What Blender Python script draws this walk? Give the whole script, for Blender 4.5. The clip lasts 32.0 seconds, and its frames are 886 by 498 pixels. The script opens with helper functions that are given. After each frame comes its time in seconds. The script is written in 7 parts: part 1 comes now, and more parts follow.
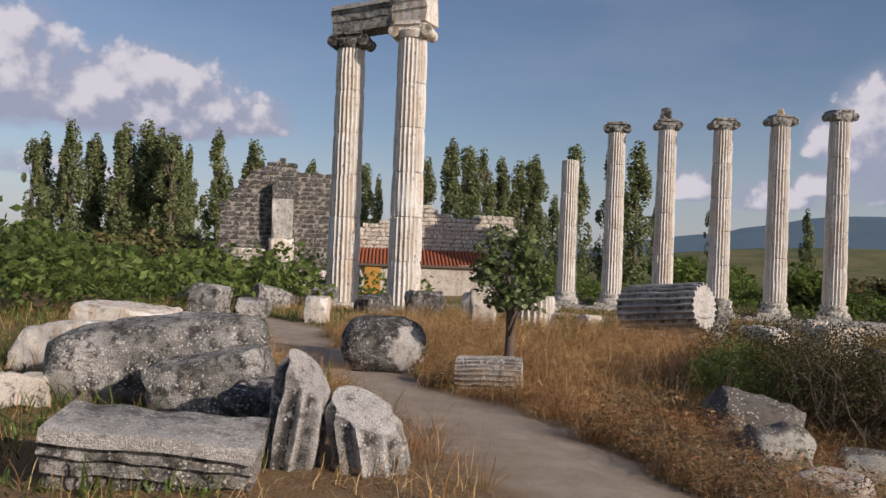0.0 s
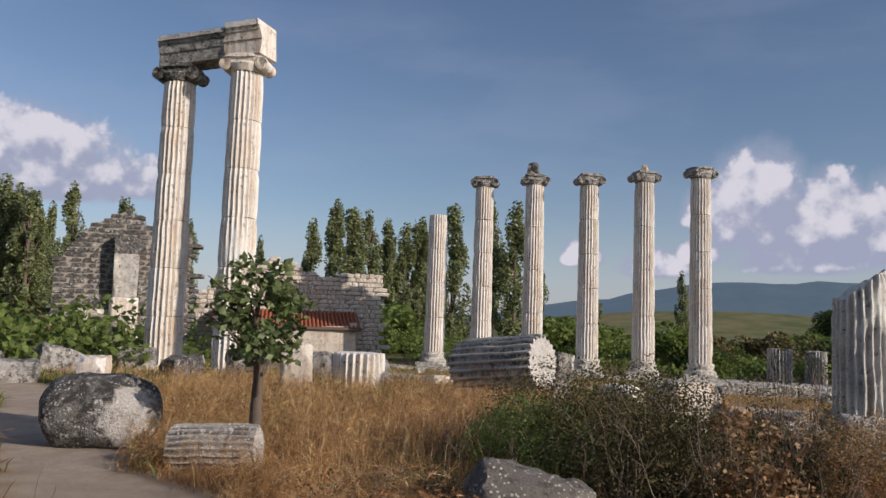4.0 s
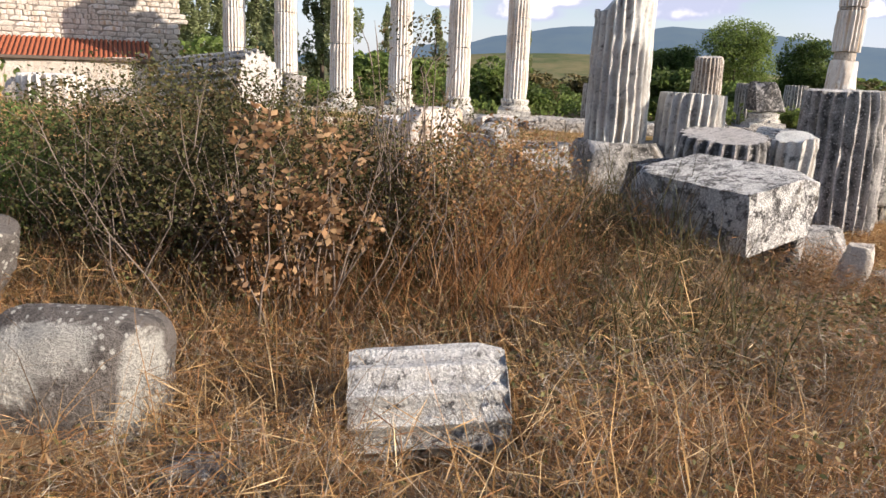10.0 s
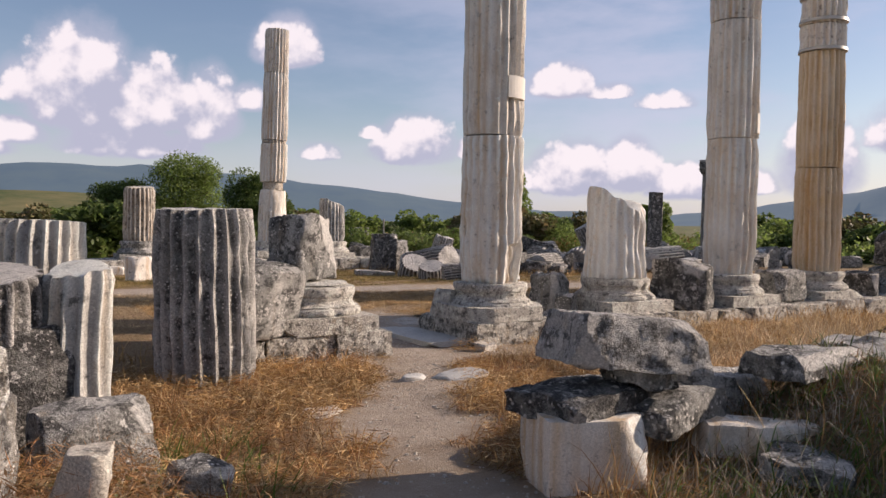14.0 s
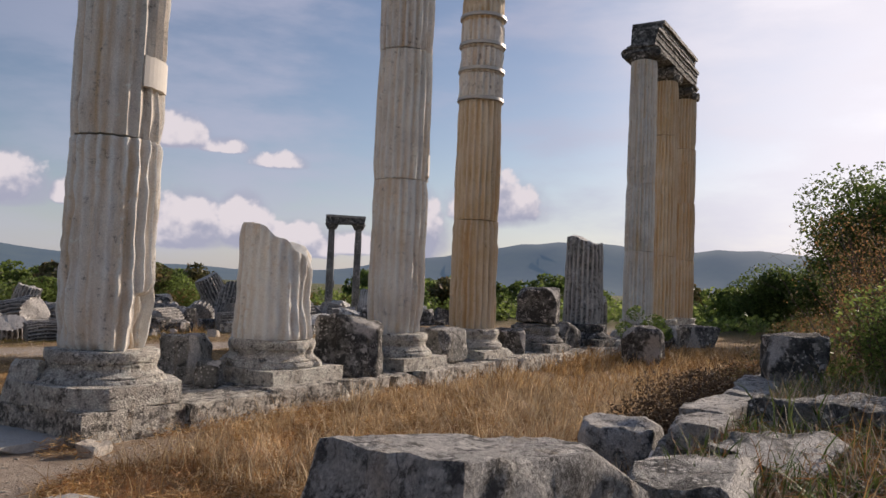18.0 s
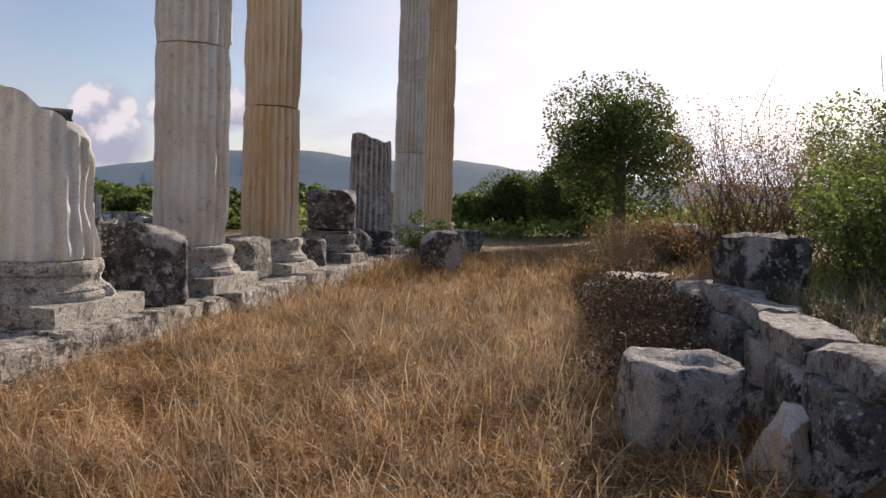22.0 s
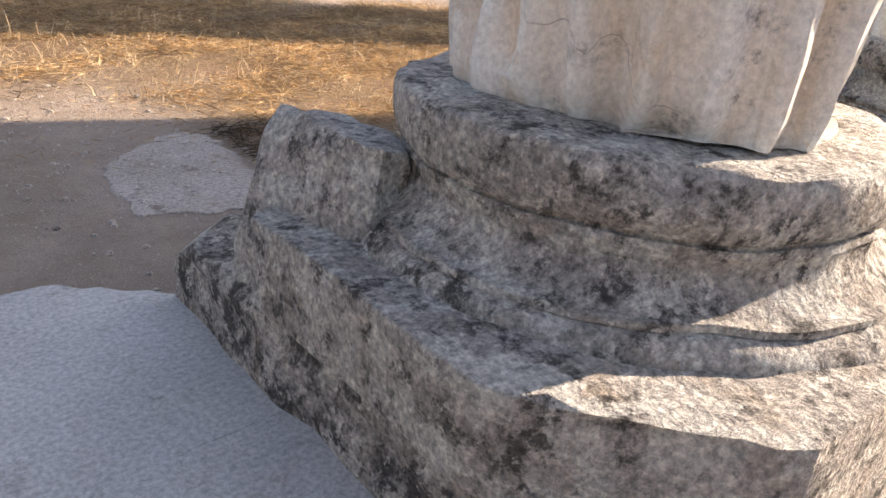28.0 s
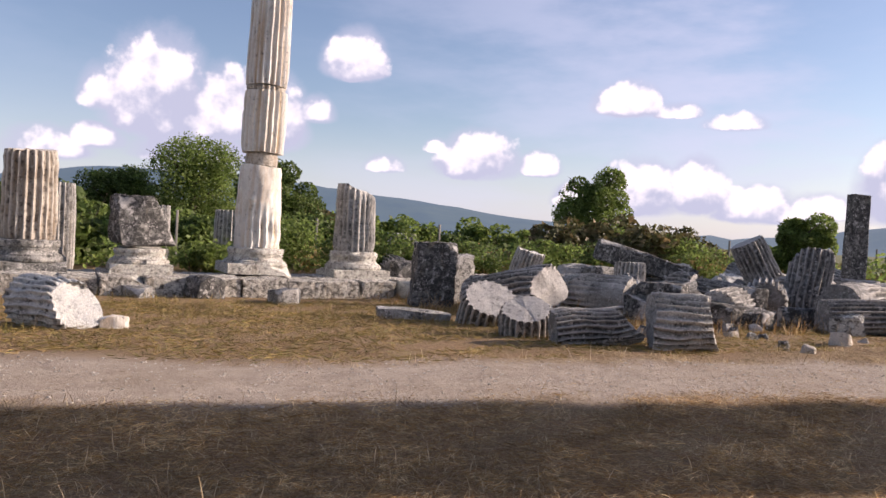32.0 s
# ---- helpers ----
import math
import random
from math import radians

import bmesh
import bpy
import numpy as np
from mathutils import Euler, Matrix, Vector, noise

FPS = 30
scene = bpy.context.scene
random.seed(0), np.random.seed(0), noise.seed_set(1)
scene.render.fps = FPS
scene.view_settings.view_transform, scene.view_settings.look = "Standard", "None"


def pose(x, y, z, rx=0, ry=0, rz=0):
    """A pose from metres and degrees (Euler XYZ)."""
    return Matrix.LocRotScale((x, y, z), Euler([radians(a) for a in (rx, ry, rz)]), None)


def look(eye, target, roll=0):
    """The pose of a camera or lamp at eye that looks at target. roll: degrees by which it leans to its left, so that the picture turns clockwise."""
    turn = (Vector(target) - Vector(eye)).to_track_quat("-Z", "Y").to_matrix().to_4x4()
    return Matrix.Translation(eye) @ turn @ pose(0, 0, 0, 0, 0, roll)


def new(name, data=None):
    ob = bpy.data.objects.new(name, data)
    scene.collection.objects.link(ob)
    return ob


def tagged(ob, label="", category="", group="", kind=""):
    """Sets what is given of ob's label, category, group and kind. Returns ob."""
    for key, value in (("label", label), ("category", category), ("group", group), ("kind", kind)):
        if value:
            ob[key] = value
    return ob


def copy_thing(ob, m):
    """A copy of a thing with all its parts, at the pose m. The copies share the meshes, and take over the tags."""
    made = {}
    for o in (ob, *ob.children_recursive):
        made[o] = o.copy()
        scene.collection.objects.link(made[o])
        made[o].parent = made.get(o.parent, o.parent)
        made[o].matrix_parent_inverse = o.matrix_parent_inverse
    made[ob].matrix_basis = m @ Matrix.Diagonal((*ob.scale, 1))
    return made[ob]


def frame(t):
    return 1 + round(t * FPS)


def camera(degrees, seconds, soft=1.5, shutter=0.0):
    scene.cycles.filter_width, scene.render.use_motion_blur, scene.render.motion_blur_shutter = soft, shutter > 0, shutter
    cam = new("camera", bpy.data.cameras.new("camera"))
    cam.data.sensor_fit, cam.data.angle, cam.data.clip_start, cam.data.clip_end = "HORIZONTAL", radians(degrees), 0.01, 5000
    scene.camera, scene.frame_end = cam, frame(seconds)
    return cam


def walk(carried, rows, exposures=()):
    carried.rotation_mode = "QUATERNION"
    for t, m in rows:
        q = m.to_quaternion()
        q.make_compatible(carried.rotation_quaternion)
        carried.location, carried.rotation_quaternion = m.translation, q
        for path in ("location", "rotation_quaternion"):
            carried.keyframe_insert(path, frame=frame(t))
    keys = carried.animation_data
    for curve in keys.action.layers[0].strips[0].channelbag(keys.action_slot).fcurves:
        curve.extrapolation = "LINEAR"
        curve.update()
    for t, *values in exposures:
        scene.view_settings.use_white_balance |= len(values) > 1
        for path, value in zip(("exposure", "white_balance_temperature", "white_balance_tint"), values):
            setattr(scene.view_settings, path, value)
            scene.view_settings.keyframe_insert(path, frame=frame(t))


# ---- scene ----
# ---- camera and walk ----
# x runs along the near colonnade, y across the temple, z = 0 is the temple floor
cam = camera(59.5, 32.0)
ROWS = [
    (0.0, -11.230, -16.793, 2.767, 23.43, 0.34, -2.21),
    (0.5, -11.115, -16.306, 2.659, 20.51, -0.76, -1.96),
    (1.0, -11.001, -15.900, 2.606, 13.52, -0.05, -1.41),
    (1.5, -10.858, -15.594, 2.547, 11.33, -0.71, -1.00),
    (2.0, -10.713, -15.364, 2.520, 9.84, 0.74, 0.27),
    (2.5, -10.628, -15.111, 2.469, 11.56, 2.58, -0.50),
    (3.0, -10.850, -14.733, 2.530, 13.15, 3.96, -1.91),
    (3.5, -10.643, -14.488, 2.526, 14.86, 4.72, -2.10),
    (4.0, -10.457, -14.210, 2.521, 15.87, 5.46, -1.90),
    (4.5, -10.311, -14.065, 2.355, 15.82, 6.90, -2.83),
    (5.0, -10.168, -13.739, 2.362, 13.52, 7.95, -3.11),
    (5.5, -9.998, -13.428, 2.378, 12.39, 7.80, -3.43),
    (6.0, -9.902, -13.107, 2.390, 9.11, 4.98, -3.09),
    (6.5, -9.796, -12.780, 2.362, 5.95, 3.37, -1.14),
    (7.0, -9.605, -12.561, 2.333, 4.72, 2.13, -1.79),
    (7.5, -9.439, -12.419, 2.305, 3.58, -0.70, -0.13),
    (8.0, -9.264, -12.253, 2.271, 3.78, -3.89, -1.95),
    (8.5, -9.122, -12.132, 2.251, 5.83, -8.04, 0.28),
    (9.0, -8.925, -12.008, 2.223, 9.04, -9.51, -2.01),
    (9.5, -8.756, -11.873, 2.189, 8.74, -12.19, -2.30),
    (10.0, -8.558, -11.652, 2.157, 5.95, -12.92, -2.33),
    (10.5, -8.318, -11.471, 2.127, 3.49, -12.77, -0.45),
    (11.0, -7.948, -11.357, 2.121, -1.25, -11.75, 0.41),
    (11.5, -7.588, -11.064, 2.113, -9.77, -8.07, -1.18),
    (12.0, -7.333, -10.678, 2.093, -17.31, -6.93, -0.31),
    (12.5, -7.104, -10.387, 2.078, -19.34, -5.19, -1.18),
    (13.0, -6.940, -10.104, 2.048, -22.99, -5.61, -1.70),
    (13.5, -6.785, -9.786, 2.043, -28.23, -3.45, -0.70),
    (14.0, -6.588, -9.504, 2.029, -31.17, -2.01, -0.90),
    (14.5, -6.369, -9.181, 2.001, -33.28, -1.28, -1.73),
    (15.0, -6.173, -8.804, 1.969, -39.86, 0.46, -1.42),
    (15.5, -6.022, -8.550, 1.966, -45.02, 0.56, -2.39),
    (16.0, -5.996, -8.382, 1.890, -49.62, 1.71, -2.82),
    (16.5, -5.809, -8.114, 1.884, -53.50, 2.77, -1.77),
    (17.0, -5.583, -7.817, 1.869, -56.46, 3.63, -0.66),
    (17.5, -5.321, -7.347, 1.922, -58.73, 3.66, -0.76),
    (18.0, -5.138, -7.077, 1.899, -59.37, 2.90, -2.34),
    (18.5, -5.023, -6.744, 1.887, -65.95, 2.63, -1.96),
    (19.0, -4.833, -6.439, 1.869, -68.72, 2.13, -3.55),
    (19.5, -4.669, -6.177, 1.866, -70.78, 0.13, -3.59),
    (20.0, -4.527, -5.883, 1.807, -74.85, -1.07, -3.44),
    (20.5, -4.394, -5.580, 1.780, -77.91, -3.76, -3.81),
    (21.0, -4.150, -5.308, 1.754, -79.47, -3.25, -1.99),
    (21.5, -3.944, -5.038, 1.747, -79.45, -3.29, -2.45),
    (22.0, -3.767, -4.699, 1.742, -80.51, -3.13, -1.94),
    (22.5, -3.512, -4.466, 1.713, -74.89, -3.25, -1.82),
    (23.0, -3.268, -4.271, 1.714, -69.55, -4.35, -2.78),
    (23.5, -3.083, -3.966, 1.681, -69.04, -5.44, -2.86),
    (24.0, -2.871, -3.632, 1.660, -65.92, -6.11, -3.94),
    (24.5, -2.618, -3.315, 1.625, -61.29, -6.74, -3.50),
    (25.0, -2.409, -3.005, 1.592, -54.82, -8.89, -4.21),
    (25.5, -2.272, -2.655, 1.597, -55.39, -10.04, -4.95),
    (26.0, -2.104, -2.116, 1.508, -55.70, -12.32, -5.07),
    (26.5, -1.963, -1.885, 1.518, -52.74, -16.63, -4.57),
    (27.0, -1.811, -1.688, 1.528, -48.52, -20.92, -3.81),
    (27.5, -1.612, -1.302, 1.495, -43.01, -22.55, -4.48),
    (28.0, -1.448, -1.000, 1.481, -39.52, -24.03, -5.82),
    (28.5, -1.298, -0.679, 1.533, -33.99, -25.69, -6.67),
    (29.0, -1.265, -0.296, 1.574, -32.62, -24.26, -7.69),
    (29.5, -1.193, 0.020, 1.573, -34.29, -22.23, -4.14),
    (30.0, -1.102, 0.231, 1.616, -34.45, -17.85, -3.78),
    (30.5, -1.041, 0.500, 1.623, -30.70, -13.36, -3.00),
    (31.0, -0.989, 0.847, 1.666, -29.40, -9.15, -3.44),
    (31.5, -0.938, 1.112, 1.702, -28.16, -5.61, -2.10),
    (32.0, -0.851, 1.401, 1.713, -26.71, -1.06, -2.92),
]
EXPOSURES = [(0.0, -0.15, 6100, 19), (1.0, -0.08, 6080, 19), (2.0, 0.05, 6060, 18), (2.5, 0.05, 6050, 18), (5.0, -0.12, 5950, 17), (6.0, -0.06, 5950, 17), (8.0, 0.42, 6100, 18), (10.0, 0.85, 6150, 18), (11.0, 0.75, 6150, 18), (12.0, 0.55, 6300, 20), (15.0, 0.31, 6450, 22), (17.5, 0.04, 6400, 20), (20.0, 0.02, 6350, 20), (23.0, 0.32, 6350, 21), (25.0, 0.57, 6350, 22), (27.5, 1.45, 6850, 22), (28.5, 1.75, 6850, 22), (29.0, 1.85, 6700, 22), (30.0, 1.5, 6450, 22), (31.0, 0.75, 6450, 24), (32.0, 0.65, 6350, 25)]
walk(cam, [(t, pose(x, y, z, 90 + pitch, roll, yaw)) for t, x, y, z, yaw, pitch, roll in ROWS], EXPOSURES)

# ---- world, sun ----
SUN_DIR = Vector((0.965, -0.262, 0.0)).normalized()
SUN_ELEV = radians(21.5)
world = bpy.data.worlds.new("world")
scene.world = world
world.use_nodes = True


def build_world():
    nt = world.node_tree
    nt.nodes.clear()
    N, L = nt.nodes.new, nt.links.new
    out = N("ShaderNodeOutputWorld")
    bg = N("ShaderNodeBackground")
    sky = N("ShaderNodeTexSky")
    sky.sky_type = "NISHITA"
    sky.sun_disc = False
    sky.sun_elevation = SUN_ELEV
    sky.sun_rotation = math.atan2(SUN_DIR.x, SUN_DIR.y)
    sky.dust_density = 0.7
    sky.air_density = 1.0
    sky.ozone_density = 1.15
    bg.inputs["Strength"].default_value = 0.088
    geo = N("ShaderNodeTexCoord").outputs["Generated"]

    def calc(op, a, b=None, c=None, clamp=False):
        m = N("ShaderNodeMath")
        m.operation = op
        m.use_clamp = clamp
        for i, v in enumerate((a, b, c)):
            if v is None:
                continue
            if isinstance(v, (int, float)):
                m.inputs[i].default_value = v
            else:
                L(v, m.inputs[i])
        return m.outputs[0]

    def span(v, lo, hi, top=1.0):
        r = N("ShaderNodeMapRange")
        r.interpolation_type = "SMOOTHSTEP"
        r.inputs["From Min"].default_value = lo
        r.inputs["From Max"].default_value = hi
        r.inputs["To Max"].default_value = top
        L(v, r.inputs["Value"])
        return r.outputs[0]

    def blend(fac, a, b):
        m = N("ShaderNodeMixRGB")
        for i, v in enumerate((fac, a, b)):
            if isinstance(v, tuple):
                m.inputs[i].default_value = (*v, 1)
            else:
                L(v, m.inputs[i])
        return m.outputs[0]

    def angles(vec):
        sep = N("ShaderNodeSeparateXYZ")
        L(vec, sep.inputs[0])
        yaw = calc("MULTIPLY", calc("ARCTAN2", calc("MULTIPLY", sep.outputs[0], -1.0), sep.outputs[1]), 57.2958)
        el = calc("MULTIPLY", calc("ARCSINE", sep.outputs[2]), 57.2958)
        return yaw, el

    # cumulus heaps: bearing, foot and height in degrees, half width, weight
    heaps = [(45, 8.6, 5.2, 8.5, 1.0), (55, 9, 7.0, 8, 1.0), (37.5, 8.5, 3.0, 3.5, .8), (50, 4.5, 2.0, 7, .55), (66, 8, 6, 8, .9),
             (-6.2, 7.2, 6.2, 4.0, 1.05), (-10.5, 7.0, 4.6, 3.4, .95), (-14.3, 6.6, 4.6, 2.8, .95), (-2.6, 7.8, 3.0, 1.9, .75), (-9, 4.6, 2.4, 6.0, .8),
             (-19.6, 11.6, 3.2, 2.7, 1.0), (-17, 8.0, 1.9, 1.8, .8), (5.8, 4.9, 1.9, 1.9, .95), (0.5, 4.2, 2.1, 3.6, .8), (-2.4, 5.0, 1.7, 2.6, .8), (-22, 4.6, 1.4, 2.2, .6),
             (-29, 5.0, 3.2, 3.6, 1.0), (-33.5, 5.0, 1.8, 2.0, .85), (-26, 6.2, 1.2, 1.4, .7), (-40.5, 3.0, 3.4, 4.2, 1.0), (-44.6, 3.2, 3.4, 2.6, 1.0), (-48.5, 2.4, 2.4, 3.6, .9), (-52.5, 2.6, 1.8, 3.0, .8), (-36.5, 2.8, 2.2, 2.4, .8),
             (-39.6, 9.6, 2.2, 3.0, .95), (-43, 9.2, 1.2, 2.4, .7), (-57, 3.2, 5.0, 3.2, .85), (-63, 5.6, 4.0, 5.0, .7), (-47, 8.4, 1.4, 3.0, .6),
             (95, 13, 6, 14, 1.0), (160, 12, 7, 16, 1.0), (-150, 18, 7, 16, .9)]

    def field(vec):
        """Density of the heaps along a direction, with billows and ragged rims."""
        yaw, el = angles(vec)
        total = None
        for y0, foot, high, half, w in heaps:
            u = calc("MULTIPLY", calc("SUBTRACT", yaw, y0), 1.0 / half)
            v = calc("MULTIPLY", calc("SUBTRACT", el, foot), 1.0 / high)
            v = calc("MAXIMUM", v, calc("MULTIPLY", v, -3.2))
            d = calc("MULTIPLY", calc("SUBTRACT", w, calc("ADD", calc("MULTIPLY", u, u), calc("MULTIPLY", v, v))), 1.35)
            total = d if total is None else calc("SMOOTH_MAX", total, d, 0.15)
        total = calc("MAXIMUM", total, -0.75)
        fine = N("ShaderNodeTexNoise")
        fine.inputs["Scale"].default_value = 26.0
        fine.inputs["Detail"].default_value = 9.0
        fine.inputs["Roughness"].default_value = 0.6
        L(vec, fine.inputs["Vector"])
        vo = N("ShaderNodeTexVoronoi")
        vo.feature = "SMOOTH_F1"
        vo.inputs["Scale"].default_value = 24.0
        vo.inputs["Detail"].default_value = 3.0
        vo.inputs["Roughness"].default_value = 0.5
        vo.inputs["Smoothness"].default_value = 0.25
        L(vec, vo.inputs["Vector"])
        puff = calc("MULTIPLY_ADD", vo.outputs["Distance"], -0.95, 0.72)
        rag = calc("MULTIPLY_ADD", fine.outputs["Fac"], 1.5, -0.7)
        return calc("ADD", total, calc("ADD", rag, puff)), calc("ADD", total, calc("MULTIPLY", rag, 0.7))

    dens, mass = field(geo)
    step = N("ShaderNodeVectorMath")
    L(geo, step.inputs[0])
    step.inputs[1].default_value = (-0.008, -0.004, 0.026)
    above, _ = field(step.outputs[0])
    solid = span(dens, 0.08, 0.5, 0.93)
    lit = span(calc("SUBTRACT", dens, above), -0.2, 0.8)
    cloud = blend(lit, (4.2, 4.45, 5.3), (8.4, 8.0, 7.8))
    soft = span(mass, -0.2, 0.7, 0.72)
    # high thin haze, thicker towards the sun's side
    big = N("ShaderNodeTexNoise")
    big.inputs["Scale"].default_value = 3.1
    big.inputs["Detail"].default_value = 7.0
    big.inputs["Roughness"].default_value = 0.55
    mp = N("ShaderNodeMapping")
    mp.inputs["Scale"].default_value = (1.0, 1.0, 3.4)
    L(geo, mp.inputs["Vector"])
    L(mp.outputs[0], big.inputs["Vector"])
    yaw, el = angles(geo)
    sunward = span(calc("MULTIPLY", yaw, -1.0), 8.0, 55.0)
    thin = calc("MULTIPLY", span(big.outputs["Fac"], 0.40, 0.66), calc("MULTIPLY_ADD", sunward, 0.62, 0.12))
    low = span(calc("MULTIPLY", el, -1.0), -9.0, -1.0, 0.45)
    air = blend(low, blend(thin, sky.outputs[0], (5.2, 5.5, 6.5)), (5.6, 6.0, 6.9))
    # the veil of bright cloud round the sun
    sd = Vector((SUN_DIR.x * math.cos(SUN_ELEV), SUN_DIR.y * math.cos(SUN_ELEV), math.sin(SUN_ELEV)))
    dot = N("ShaderNodeVectorMath")
    dot.operation = "DOT_PRODUCT"
    L(geo, dot.inputs[0])
    dot.inputs[1].default_value = sd
    veil = calc("MULTIPLY", span(dot.outputs["Value"], 0.78, 0.97), calc("MULTIPLY_ADD", big.outputs["Fac"], 2.4, -0.45, clamp=True))
    L(blend(veil, blend(solid, blend(soft, air, (4.3, 4.55, 5.4)), cloud), (10.2, 10.2, 10.3)), bg.inputs["Color"])
    L(bg.outputs[0], out.inputs[0])


build_world()
sun_data = bpy.data.lights.new("sun", "SUN")
sun_data.energy = 4.6
sun_data.angle = radians(0.6)
sun_data.color = (1.0, 0.87, 0.68)
sun_lamp = new("sun", sun_data)
sun_lamp.matrix_world = look((SUN_DIR.x * 50, SUN_DIR.y * 50, 50 * math.tan(SUN_ELEV)), (0, 0, 0))


# ---- materials ----
def mix(nt, fac, a, b, mode="MIX"):
    m = nt.nodes.new("ShaderNodeMixRGB")
    m.blend_type = mode
    for i, v in ((0, fac), (1, a), (2, b)):
        if isinstance(v, (int, float)):
            m.inputs[i].default_value = v
        elif isinstance(v, tuple):
            m.inputs[i].default_value = (*v, 1) if len(v) == 3 else v
        else:
            nt.links.new(v, m.inputs[i])
    return m.outputs[0]


def noise_tex(nt, vec, scale, detail=5.0, rough=0.55, stretch=None):
    if stretch:
        mp = nt.nodes.new("ShaderNodeMapping")
        mp.inputs["Scale"].default_value = stretch
        nt.links.new(vec, mp.inputs["Vector"])
        vec = mp.outputs[0]
    n = nt.nodes.new("ShaderNodeTexNoise")
    n.inputs["Scale"].default_value = scale
    n.inputs["Detail"].default_value = detail
    n.inputs["Roughness"].default_value = rough
    nt.links.new(vec, n.inputs["Vector"])
    return n.outputs["Fac"]


def ramp01(nt, val, lo, hi, top=1.0):
    r = nt.nodes.new("ShaderNodeMapRange")
    r.inputs["From Min"].default_value = lo
    r.inputs["From Max"].default_value = hi
    r.inputs["To Max"].default_value = top
    nt.links.new(val, r.inputs["Value"])
    return r.outputs[0]


def start_mat(name, rough=0.9):
    m = bpy.data.materials.new(name)
    m.use_nodes = True
    nt = m.node_tree
    bsdf = nt.nodes["Principled BSDF"]
    bsdf.inputs["Roughness"].default_value = rough
    bsdf.inputs["Specular IOR Level"].default_value = 0.25
    return m, nt, bsdf


def coords(nt, world_space=False):
    """Object coordinates, shifted by each object's own random number."""
    if world_space:
        g = nt.nodes.new("ShaderNodeNewGeometry")
        return g.outputs["Position"]
    tc = nt.nodes.new("ShaderNodeTexCoord")
    oi = nt.nodes.new("ShaderNodeObjectInfo")
    mul = nt.nodes.new("ShaderNodeVectorMath")
    mul.operation = "SCALE"
    mul.inputs[0].default_value = (37.0, 53.0, 71.0)
    nt.links.new(oi.outputs["Random"], mul.inputs["Scale"])
    add = nt.nodes.new("ShaderNodeVectorMath")
    nt.links.new(tc.outputs["Object"], add.inputs[0])
    nt.links.new(mul.outputs[0], add.inputs[1])
    return add.outputs[0]


def bump(nt, bsdf, height, strength, dist=0.02):
    b = nt.nodes.new("ShaderNodeBump")
    b.inputs["Strength"].default_value = strength
    b.inputs["Distance"].default_value = dist
    nt.links.new(height, b.inputs["Height"])
    nt.links.new(b.outputs[0], bsdf.inputs["Normal"])


